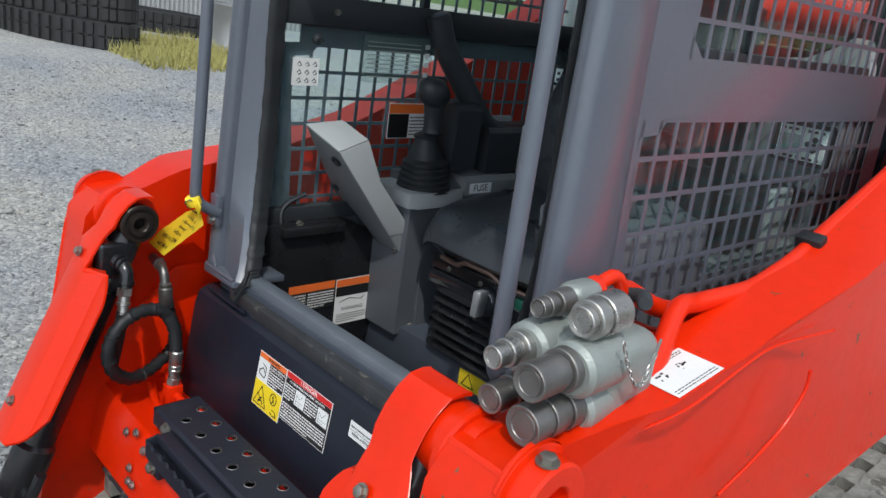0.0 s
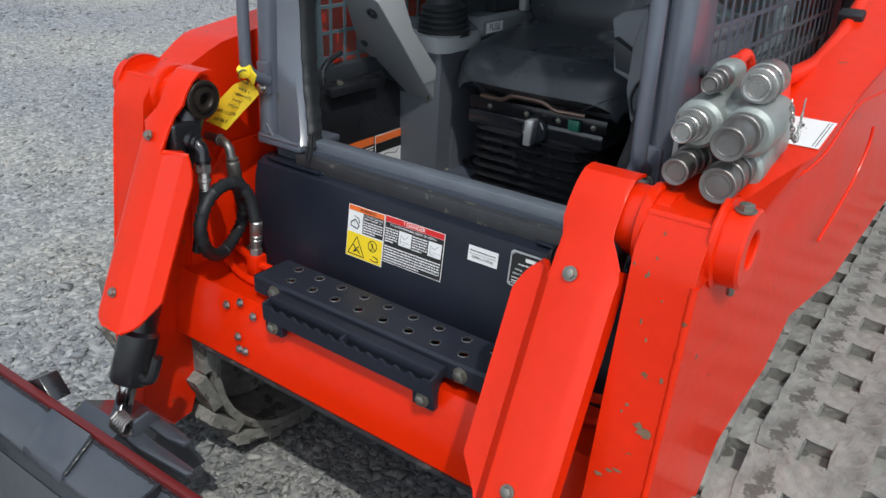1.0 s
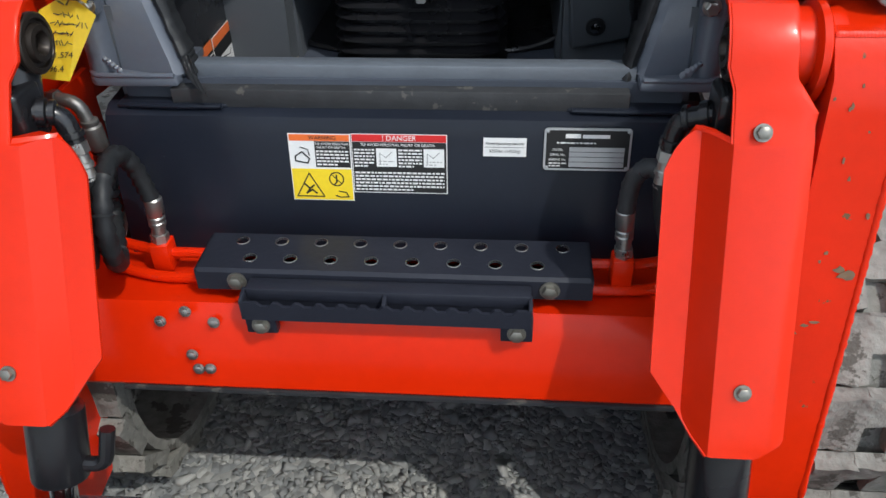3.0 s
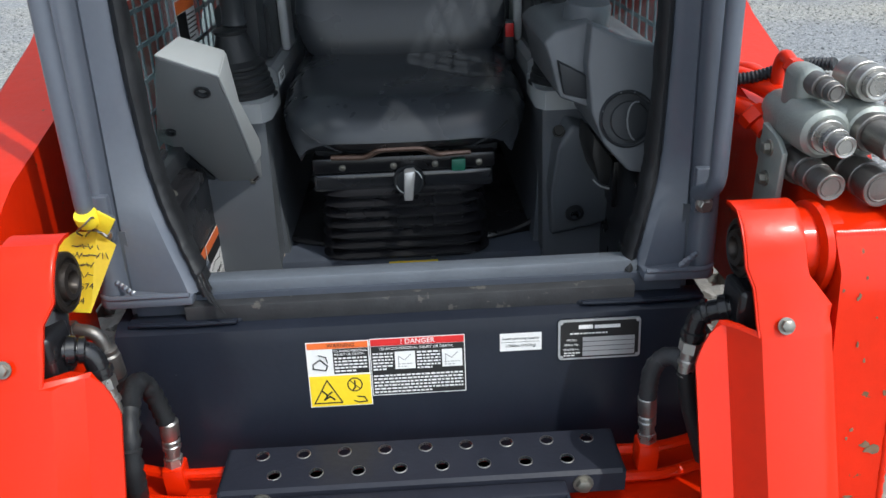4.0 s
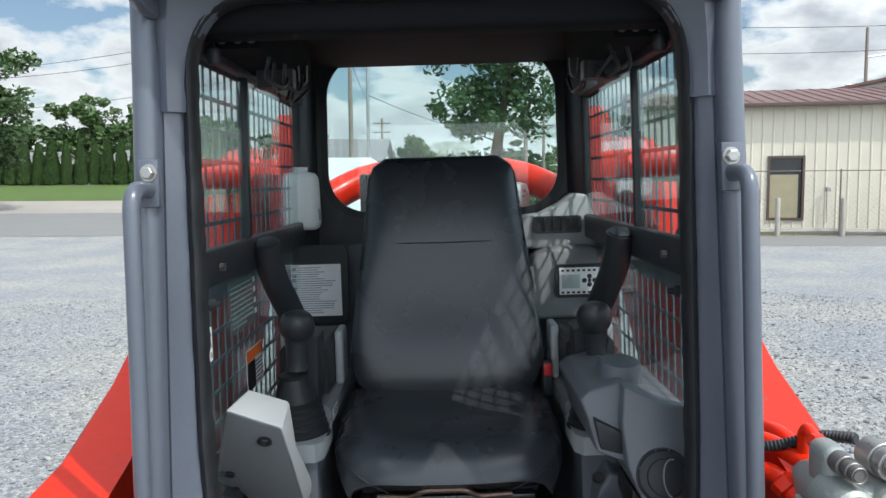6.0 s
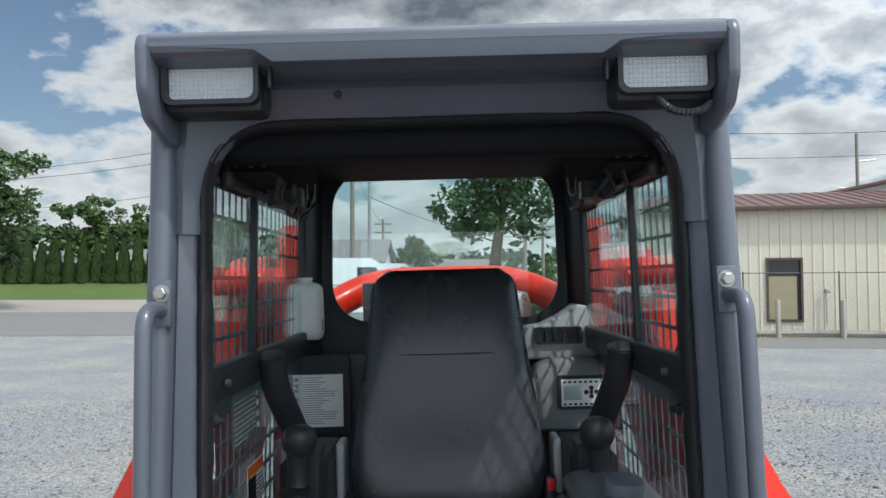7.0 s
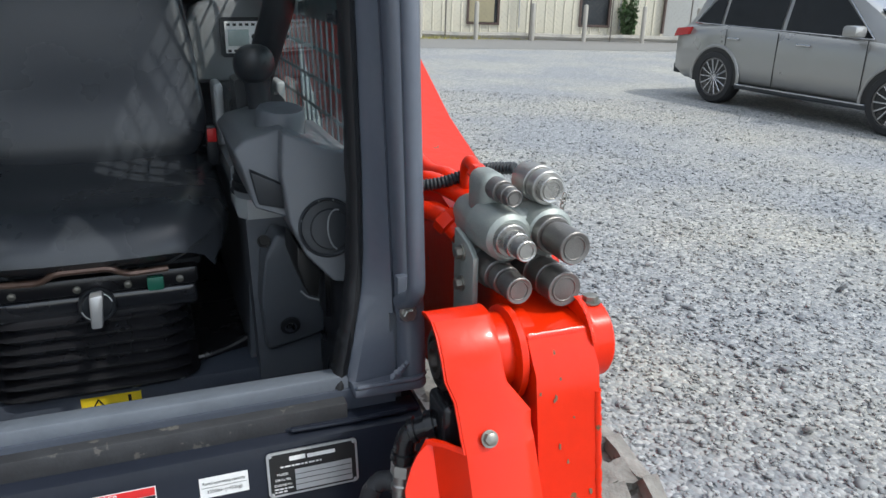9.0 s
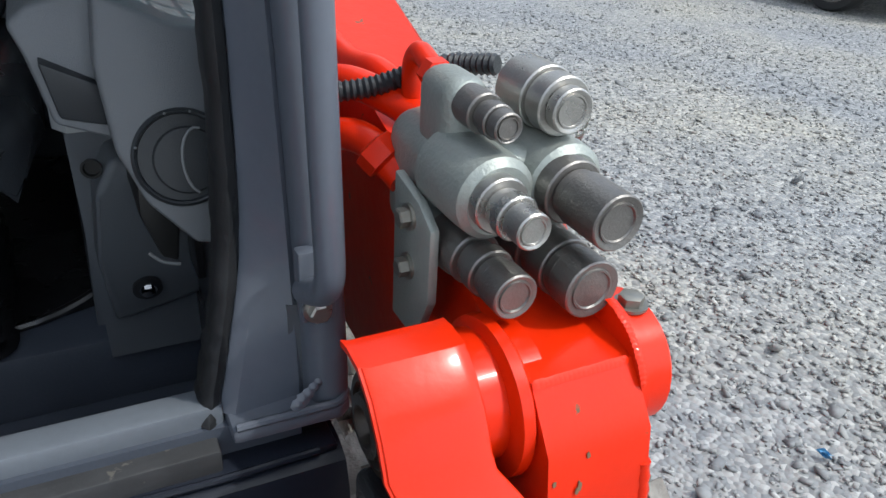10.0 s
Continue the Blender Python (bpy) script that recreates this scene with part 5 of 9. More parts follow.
def track_line(off, n_arc=14):
    """The belt's side outline, as (y, z), at a distance outside the wheels."""
    rf, rr = RF + off, RR + off
    pts = []
    for k in range(n_arc + 1):
        a = radians(270 - 180 * k / n_arc + 6 * k / n_arc)
        pts.append((FRONT_C[0] + rf * math.cos(a), FRONT_C[1] + rf * math.sin(a)))
    for k in range(n_arc + 1):
        a = radians(96 - 140 * k / n_arc)
        pts.append((REAR_C[0] + rr * math.cos(a), REAR_C[1] + rr * math.sin(a)))
    pts.append((1.45, FRONT_C[1] - rf))
    return pts


def resample(pts, step):
    pts = [Vector((0, y, z)) for y, z in pts]
    pts.append(pts[0])
    out, left = [], 0.0
    total = sum((b - a).length for a, b in zip(pts, pts[1:]))
    n = int(round(total / step))
    step = total / n
    for a, b in zip(pts, pts[1:]):
        L = (b - a).length
        d = (b - a).normalized()
        t = left
        while t < L - 1e-9:
            out.append((a + d * t, d))
            t += step
        left = t - L
    return out[:n]


def build_track(s):
    line, inner = track_line(0.0), track_line(-0.022)
    bm = bmn()
    xs = (s * 0.525, s * 0.985)
    rings = [[Vector((xs[0], *inner[i])), Vector((xs[0], *line[i])), Vector((xs[1], *line[i])), Vector((xs[1], *inner[i]))] for i in range(len(line))]
    loft(bm, rings, closed=True)
    track = part("track", bm, MUDRUBBER, loader, "dusty rubber track with block tread")
    blocks = []
    rng = random.Random(11)
    for w0, w1, d0, d1 in ((-0.002, 0.062, 0.0, 0.119), (0.060, 0.107, 0.052, 0.114), (0.104, 0.166, 0.0, 0.119), (0.164, 0.212, -0.006, 0.058), (0.209, 0.281, 0.0, 0.119), (0.279, 0.331, 0.056, 0.120), (0.329, 0.387, 0.0, 0.119), (0.385, 0.432, -0.006, 0.055), (0.429, 0.462, 0.0, 0.119)):
        bm = bmn()
        tmp = bmesh.new()
        h = 0.030 if w1 - w0 > 0.053 else 0.027
        box(tmp, w0, w1, d0, d1, -0.004, h)
        bevel(tmp, 0.007, 2)
        bmesh.ops.subdivide_edges(tmp, edges=[e for e in tmp.edges if e.calc_length() > 0.03], cuts=2, use_grid_fill=True)
        for v in tmp.verts:
            if v.co.z > 0.01:
                v.co.z += rng.uniform(-0.004, 0.002)
                v.co.y += rng.uniform(-0.003, 0.003)
                v.co.x += rng.uniform(-0.003, 0.003)
        merge(bm, tmp)
        blocks.append(link_mesh("tread_block", bm, MUDRUBBER))
    for p, d in resample(line, 0.119):
        nrm = Vector((1, 0, 0)).cross(d)
        nrm = -nrm if nrm.dot(p - Vector((0, 0.8, 0.35))) < 0 else nrm
        m = Matrix(((s, 0, 0, s * 0.525), (0, d.y, nrm.y, p.y), (0, d.z, nrm.z, p.z), (0, 0, 0, 1)))
        for me in blocks:
            ob = new("tread_block", me)
            ob.parent = track
            ob.matrix_local = m
    # wheels and track frame inside
    bm = bmn()
    lathe(bm, [(0.10, 0), (0.25, 0.01), (0.262, 0.02), (0.262, 0.12), (0.25, 0.13), (0.10, 0.14)], (s * 0.68, FRONT_C[0], FRONT_C[1]), (s, 0, 0), 32)
    part("idler_wheel", bm, MUDRUBBER, loader, "dusty steel idler wheel")
    bm = bmn()
    lathe(bm, [(0.10, 0), (0.25, 0.01), (0.262, 0.02), (0.262, 0.12), (0.25, 0.13), (0.10, 0.14)], (s * 0.68, REAR_C[0], REAR_C[1]), (s, 0, 0), 32)
    part("drive_wheel", bm, MUDRUBBER, loader)
    bm = bmn()
    box(bm, s * 0.66, s * 0.84, 0.15, 1.55, 0.16, 0.36, 0.02)
    part("track_frame", bm, RED_WORN, loader)
    for y in (0.4, 0.75, 1.1, 1.4):
        bm = bmn()
        lathe(bm, [(0.03, 0), (0.10, 0.005), (0.10, 0.05), (0.03, 0.055)], (s * 0.70, y, 0.155), (s, 0, 0), 20)
        part("track_roller", bm, MUDRUBBER, loader)


both(build_track)
# chassis between the tracks and engine box behind the cab
bm = bmn()
box(bm, -0.50, 0.50, -0.02, 1.95, 0.36, 0.60, 0.02)
part("chassis", bm, BLACK, loader, "black chassis between the tracks")
bm = bmn()
box(bm, -0.48, 0.48, 0.06, 1.30, 0.56, 0.645, 0.01)
part("cab_subframe", bm, DARK, loader)
bm = bmn()
tmp = bmesh.new()
prism(tmp, [(1.32, 0.55), (2.25, 0.55), (2.25, 1.45), (2.1, 1.56), (1.34, 1.60)], -0.47, 0.47, "x")
bevel(tmp, 0.03, 3)
merge(bm, tmp)
part("engine_hood", bm, DARK, loader, "dark engine hood behind the cab")
bm = bmn()
box(bm, -0.31, -0.17, 1.66, 1.84, 1.58, 1.745, 0.008)
part("air_box", bm, BLACKPAINT, loader, "black box on the engine hood")
bm = bmn()
lathe(bm, [(0.06, 0), (0.06, 0.08), (0.05, 0.11), (0.02, 0.12)], (0.27, 1.75, 1.58), (0, 0, 1), 20)
part("filter_cap", bm, STEEL, loader)

# ---- bucket in front ----
bucket = thing("bucket", "dark grey steel loader bucket in front of the machine", "bucket", ASKEW @ Matrix.Translation((0, -0.005, 0.0)) @ Matrix.Rotation(radians(1.1), 4, "Z"))
bm = bmn()
prof = [(-0.585, 0.445), (-0.60, 0.452), (-0.672, 0.402), (-0.676, 0.394), (-0.672, 0.372), (-0.640, 0.33), (-0.625, 0.22), (-0.66, 0.11), (-0.74, 0.06), (-1.42, 0.012), (-1.42, 0.0), (-0.70, 0.0), (-0.62, 0.06), (-0.575, 0.40)]
tmp = bmesh.new()
prism(tmp, prof, -0.98, 0.98, "x")
bevel(tmp, 0.004, 2, 30)
merge(bm, tmp)
part("shell", bm, BUCKET, bucket)
bm = bmn()
box(bm, -0.98, 0.98, -0.597, -0.578, 0.435, 0.462, 0.003)
part("top_edge", bm, mat("dark_red_edge_paint", (0.13, 0.012, 0.012), 0.4, var=0.2, scale=9), bucket, "dark red painted top edge")
bm = bmn()
prism(bm, [(-0.629, 0.23), (-0.664, 0.118), (-0.745, 0.066), (-1.40, 0.02), (-1.40, 0.016), (-0.75, 0.058), (-0.66, 0.10), (-0.622, 0.22)], -0.96, 0.96, "x")
part("floor_plate", bm, BUCKETIN, bucket, "worn bright steel bucket floor")
for x in (-0.99, 0.978):
    bm = bmn()
    prism(bm, [(-0.59, 0.45), (-0.76, 0.37), (-1.42, 0.05), (-1.42, 0.0), (-0.62, 0.0)], x, x + 0.014, "x", 0.002)
    part("side_plate", bm, BUCKET, bucket)
for xa, xb in ((-0.56, -0.415), (0.43, 0.62)):
    bm = bmn()
    prism(bm, [(-0.602, 0.466), (-0.676, 0.414), (-0.684, 0.394), (-0.60, 0.446)], xa, xb, "x", 0.002)
    part("gusset_plate", bm, BUCKET, bucket)
bm = bmn()
for x in (-0.185, 0.068):
    prism(bm, [(-0.605, 0.450), (-0.668, 0.412), (-0.668, 0.448), (-0.660, 0.455), (-0.606, 0.466)], x, x + 0.006, "x")
pts = [(-0.185, 0.400), (-0.185, 0.446)]
for k in range(7):
    pts += [(-0.178 + 0.036 * k, 0.446), (-0.171 + 0.036 * k, 0.439), (-0.158 + 0.036 * k, 0.439), (-0.151 + 0.036 * k, 0.446)]
pts += [(0.074, 0.446), (0.074, 0.400)]
prism(bm, pts, -0.672, -0.666, "y")
part("step_bar", bm, BLACKPAINT, bucket, "saw-toothed step bar welded on the bucket", smooth=20)


def weld(pts, r, seed):
    """An uneven weld bead along a line on the bucket."""
    rng = random.Random(seed)
    fine = []
    for p, q in zip(pts, pts[1:]):
        p, q = Vector(p), Vector(q)
        n = max(2, int((q - p).length / 0.005))
        fine += [p.lerp(q, i / n) for i in range(n)]
    rings = []
    d = (Vector(pts[-1]) - Vector(pts[0])).normalized()
    u, v = frame_of(d)[:2]
    for p in fine:
        k = r * (0.75 + 0.5 * rng.random())
        o = u * rng.uniform(-1, 1) * r * 0.3 + v * rng.uniform(-1, 1) * r * 0.3
        rings.append([p + o + (u * math.cos(2 * math.pi * i / 7) + v * math.sin(2 * math.pi * i / 7)) * k for i in range(7)])
    bm = bmn()
    loft(bm, rings)
    part("weld_seam", bm, BLACKPAINT, bucket, smooth=60)


weld([(-0.412, -0.604, 0.4515), (0.428, -0.604, 0.4515)], 0.0036, 1)
weld([(-0.413, -0.602, 0.455), (-0.413, -0.676, 0.404)], 0.0042, 2)
weld([(-0.56, -0.680, 0.396), (-0.415, -0.680, 0.396)], 0.003, 3)
weld([(0.428, -0.602, 0.455), (0.428, -0.676, 0.404)], 0.0042, 4)
weld([(-0.97, -0.604, 0.4515), (-0.562, -0.604, 0.4515)], 0.003, 5)
weld([(-0.187, -0.607, 0.452), (-0.187, -0.668, 0.410)], 0.0032, 6)
weld([(0.076, -0.607, 0.452), (0.076, -0.668, 0.410)], 0.0046, 7)
bm = bmn()
prism(bm, [(-0.74, 0.44), (-0.61, 0.44), (-0.655, 0.487)], -0.575, -0.53, "y", 0.003)
part("tab", bm, BLACKPAINT, bucket)


def build_hitch(s):
    bm = bmn()
    tmp = bmesh.new()
    prism(tmp, [(-0.33, 0.20), (-0.57, 0.20), (-0.575, 0.40), (-0.52, 0.43), (-0.40, 0.36)], s * 0.43, s * 0.58, "x")
    bevel(tmp, 0.008, 2)
    merge(bm, tmp)
    h = part("hitch_bracket", bm, BUCKET, bucket)
    bm = bmn()
    line = [Vector((s * (0.452 - 0.0011 * k), -0.520 + 0.021 * math.cos(k * 0.8), 0.434 + 0.021 * math.sin(k * 0.8))) for k in range(44)]
    tube(bm, line, 0.0042, 7, 0)
    part("spring", bm, DULLSTEEL, h, "steel coil spring")
    # flat latch levers, one above the other, and their pivot plate
    bm = bmn()
    prism(bm, [(-0.44, -0.53), (-0.36, -0.535), (-0.215, -0.528), (-0.208, -0.516), (-0.215, -0.505), (-0.36, -0.500), (-0.44, -0.49)] if s < 0 else [(0.44, -0.53), (0.22, -0.522), (0.215, -0.510), (0.44, -0.50)], 0.400, 0.413, "z", 0.0025)
    part("lever", bm, BUCKET, h, "dark flat steel latch lever")
    bm = bmn()
    if s < 0:
        prism(bm, [(-0.43, -0.48), (-0.33, -0.485), (-0.285, -0.478), (-0.280, -0.46), (-0.33, -0.452), (-0.43, -0.45)], 0.412, 0.424, "z", 0.0025)
        part("lever", bm, BUCKET, h, "dark flat steel latch lever")
        bm = bmn()
    prism(bm, [(-0.53, 0.38), (-0.47, 0.38), (-0.455, 0.43), (-0.475, 0.455), (-0.515, 0.45)], s * 0.405, s * 0.395, "x", 0.002)
    part("pivot_plate", bm, BUCKET, h)
    bm = bmn()
    lathe(bm, [(0.025, 0), (0.04, 0.004), (0.04, 0.08), (0.025, 0.084)], (s * 0.46, -0.515, 0.345), (s, 0, 0), 18)
    part("rod_eye", bm, DULLSTEEL, h)


both(build_hitch)
bm = bmn()
box(bm, -0.62, 0.62, -0.572, -0.555, 0.08, 0.40, 0.004)
part("hitch_plate", bm, BUCKET, bucket)


# ---- inside the cab ----
def slab(bm, outline, y_front, y_back, shrink=1.0, bev=0.008, shift=(0, 0)):
    """A moulded pod: an outline in (x, z) at the front, scaled and shifted at the back. y_front(x, z) may slope."""
    tmp = bmesh.new()
    cx, cz = sum(p[0] for p in outline) / len(outline), sum(p[1] for p in outline) / len(outline)
    fr = [tmp.verts.new((x, y_front(x, z), z)) for x, z in outline]
    bk = [tmp.verts.new((cx + (x - cx) * shrink + shift[0], y_back, cz + (z - cz) * shrink + shift[1])) for x, z in outline]
    tmp.faces.new(fr)
    tmp.faces.new(bk[::-1])
    for i in range(len(fr)):
        j = (i + 1) % len(fr)
        tmp.faces.new((fr[i], bk[i], bk[j], fr[j]))
    bmesh.ops.recalc_face_normals(tmp, faces=tmp.faces)
    bevel(tmp, bev, 3, 12)
    return merge(bm, tmp)


# seat: cushion, backrest, headrest seam, suspension with bellows
seat = part("seat", box(bmn(), -0.20, 0.20, 0.46, 0.86, 1.01, 1.05, 0.01), BLACK, loader, "black vinyl suspension seat")


def build_cushion():
    # level rings: the top is dished, the sides bulge, the front drops
    bm = bmn()
    nx, ny = 25, 25
    top = []
    for j in range(ny):
        row = []
        for i in range(nx):
            u, v = -1 + 2 * i / (nx - 1), j / (ny - 1)
            half = 0.222 + 0.044 * min(1, v / 0.30) ** 0.6
            r = 1 - abs(u) ** 6 * 0.10
            x = u * half
            y = 0.375 + 0.44 * v + 0.03 * abs(u) ** 3 * (1 - v) ** 3
            z = 1.142 + 0.035 * v
            z -= 0.060 * max(0, (0.20 - v) / 0.20) ** 2.4
            z -= 0.055 * abs(u) ** 8
            z += 0.018 * abs(u) ** 2 * min(1, v * 2) - 0.012 * math.exp(-((v - 0.55) / 0.25) ** 2) * (1 - u * u)
            row.append(Vector((x, y, z)))
        top.append(row)
    vt = [[bm.verts.new(p) for p in r] for r in top]
    vb = [[bm.verts.new((p.x * 0.90, p.y * 0.93 + 0.045, 1.040 if 0 < j < ny - 1 else 1.050)) for p in r] for j, r in enumerate(top)]
    for g, flip in ((vt, False), (vb, True)):
        for r0, r1 in zip(g, g[1:]):
            for i in range(nx - 1):
                q = (r0[i], r0[i + 1], r1[i + 1], r1[i])
                bm.faces.new(q[::-1] if flip else q)
    rim_t = vt[0] + [r[-1] for r in vt[1:]] + vt[-1][-2::-1] + [r[0] for r in vt[-2:0:-1]]
    rim_b = vb[0] + [r[-1] for r in vb[1:]] + vb[-1][-2::-1] + [r[0] for r in vb[-2:0:-1]]
    mid = []
    for a, b in zip(rim_t, rim_b):
        c = a.co.lerp(b.co, 0.42)
        out = Vector((c.x, c.y - 0.58, 0)).normalized() * 0.012
        mid.append(bm.verts.new(c + out))
    n = len(rim_t)
    for i in range(n):
        j = (i + 1) % n
        bm.faces.new((rim_t[i], rim_t[j], mid[j], mid[i]))
        bm.faces.new((mid[i], mid[j], rim_b[j], rim_b[i]))
    c = part("cushion", bm, VINYL, seat, "black vinyl seat cushion with side piping", smooth=60)
    for s in (-1, 1):
        bm = bmn()
        tube(bm, [(s * 0.247, 0.55, 1.115), (s * 0.235, 0.455, 1.100), (s * 0.205, 0.398, 1.085), (s * 0.165, 0.388, 1.062), (s * 0.135, 0.398, 1.044)], 0.0022, 6, 0.04)
        part("piping", bm, BLACK, c)
    bm = bmn()
    tube(bm, [(-0.12, 0.53, 1.1435), (0, 0.535, 1.1415), (0.12, 0.53, 1.1435)], 0.0018, 6, 0.05)
    part("seam", bm, BLACK, c)


def build_backrest():
    bm = bmn()
    st = []
    for k in range(26):
        t = k / 25
        z = 1.160 + 0.620 * t - 0.0
        y = 0.80 + 0.165 * t
        w = float(np.interp(t, (0.0, 0.05, 0.14, 0.38, 0.62, 0.90, 1.0), (0.215, 0.243, 0.258, 0.243, 0.222, 0.203, 0.196)))
        th = 0.058 - 0.012 * t
        if t > 0.93:
            q = (t - 0.93) / 0.07
            w -= 0.035 * q ** 2.2
            th *= 1 - 0.45 * q ** 2
        if t < 0.05:
            th *= 0.75 + 5 * t
        ring = []
        n = 36
        for i in range(n):
            a = 2 * math.pi * i / n
            c, s2 = math.cos(a), math.sin(a)
            u = w * math.copysign(abs(c) ** 0.35, c)
            v = th * math.copysign(abs(s2) ** 0.45, s2)
            dish = 0.016 * (1 - (u / w) ** 2) * math.exp(-((t - 0.42) / 0.22) ** 2) - 0.02 * (abs(u) / w) ** 3 * math.exp(-((t - 0.25) / 0.2) ** 2)
            dish -= 0.010 * (1 - (u / w) ** 2) * math.exp(-((t - 0.15) / 0.12) ** 2)
            if v < 0:
                v += dish
                v += 0.006 * math.exp(-((t - 0.615) / 0.012) ** 2) * (1 if abs(u) < 0.13 else 0.3)
            ring.append(Vector((u, y + v, z)))
        st.append(ring)
    loft(bm, st)
    b = part("backrest", bm, VINYL, seat, "tall black vinyl backrest", smooth=60)
    bm = bmn()
    tube(bm, [(-0.13, 0.8595, 1.549), (0, 0.8565, 1.548), (0.13, 0.8595, 1.549)], 0.0016, 6, 0.05)
    part("seam", bm, BLACK, b)
    for s in (-1, 1):
        bm = bmn()
        line = [(s * 0.252, 0.795, 1.24), (s * 0.2455, 0.825, 1.36), (s * 0.236, 0.85, 1.45), (s * 0.222, 0.875, 1.54), (s * 0.210, 0.905, 1.66), (s * 0.200, 0.93, 1.74)]
        tube(bm, line, 0.0018, 6, 0.08)
        part("piping", bm, BLACK, b)


build_cushion()
build_backrest()
bm = bmn()
rings = []
for k in range(15):
    z = 0.775 + 0.0125 * k
    w = (0.192 if k % 2 else 0.175) - 0.0008 * k
    rings.append([Vector((-0.012 + x, 0.60 + y, z)) for x, y in rrect(w, 0.185 if k % 2 else 0.17, 0.05, 4)])
loft(bm, rings)
part("bellows", bm, BLACKPAINT, seat, "black rubber suspension bellows", smooth=50)
CARGLOSS = mat("polished_black_plastic", (0.020, 0.021, 0.024), 0.14, var=0.2, scale=10, bump=0.0006, bscale=22, coat=0.6)
bm = bmn()
box(bm, -0.205, 0.185, 0.425, 0.80, 0.945, 0.985, 0.008)
part("upper_pan", bm, CARGLOSS, seat)
bm = bmn()
box(bm, -0.205, 0.19, 0.43, 0.80, 0.985, 1.02, 0.006)
part("rail_plate", bm, BLACKPAINT, seat)
bm = bmn()
tube(bm, [(-0.16, 0.42, 1.026), (-0.085, 0.405, 1.028), (-0.06, 0.395, 1.047), (0.035, 0.395, 1.047), (0.06, 0.405, 1.028), (0.135, 0.42, 1.026)], 0.0065, 8, 0.03)
part("adjust_bar", bm, COPPER, seat, "worn bronze-coloured slide adjuster bar")
bm = bmn()
lathe(bm, [(0.034, 0), (0.034, 0.012), (0.031, 0.016), (0.027, 0.013), (0.025, 0.015), (0.0, 0.016)], (0.002, 0.428, 0.966), (0, -1, 0), 30)
kn = part("weight_knob", bm, BLACK, seat, "black weight knob with a pale grip")
for a0, a1 in ((15, 75), (195, 255)):
    bm = bmn()
    tube(bm, [(0.002 + 0.0285 * math.cos(radians(a)), 0.4125, 0.966 + 0.0285 * math.sin(radians(a))) for a in range(a0, a1 + 1, 12)], 0.0011, 5, 0)
    part("scale_mark", bm, WHITE, kn)
bm = bmn()
prism(bm, [(-0.011, 0.030), (0.012, 0.033), (0.013, 0.028), (0.006, -0.034), (-0.014, -0.034)], 0.384, 0.416, "y", 0.004, Matrix.Translation((0.003, 0, 0.966)))
part("grip", bm, SILVER, kn)
bm = bmn()
box(bm, 0.095, 0.125, 0.412, 0.43, 0.985, 1.012, 0.003)
part("height_tab", bm, GREENTAB, seat, "green height indicator tab")
for x in (-0.14, -0.03, 0.06, 0.155):
    bolt_part((x, 0.430, 0.998), (0, -1, 0), seat, 0.0055, 0.005)
bm = bmn()
box(bm, 0.250, 0.275, 0.765, 0.80, 1.14, 1.235, 0.006)
buckle = part("belt_buckle", bm, BLACK, seat, "black seat belt buckle with a red button")
bm = bmn()
box(bm, 0.252, 0.273, 0.760, 0.768, 1.198, 1.230, 0.002)
part("button", bm, REDTAB, buckle)


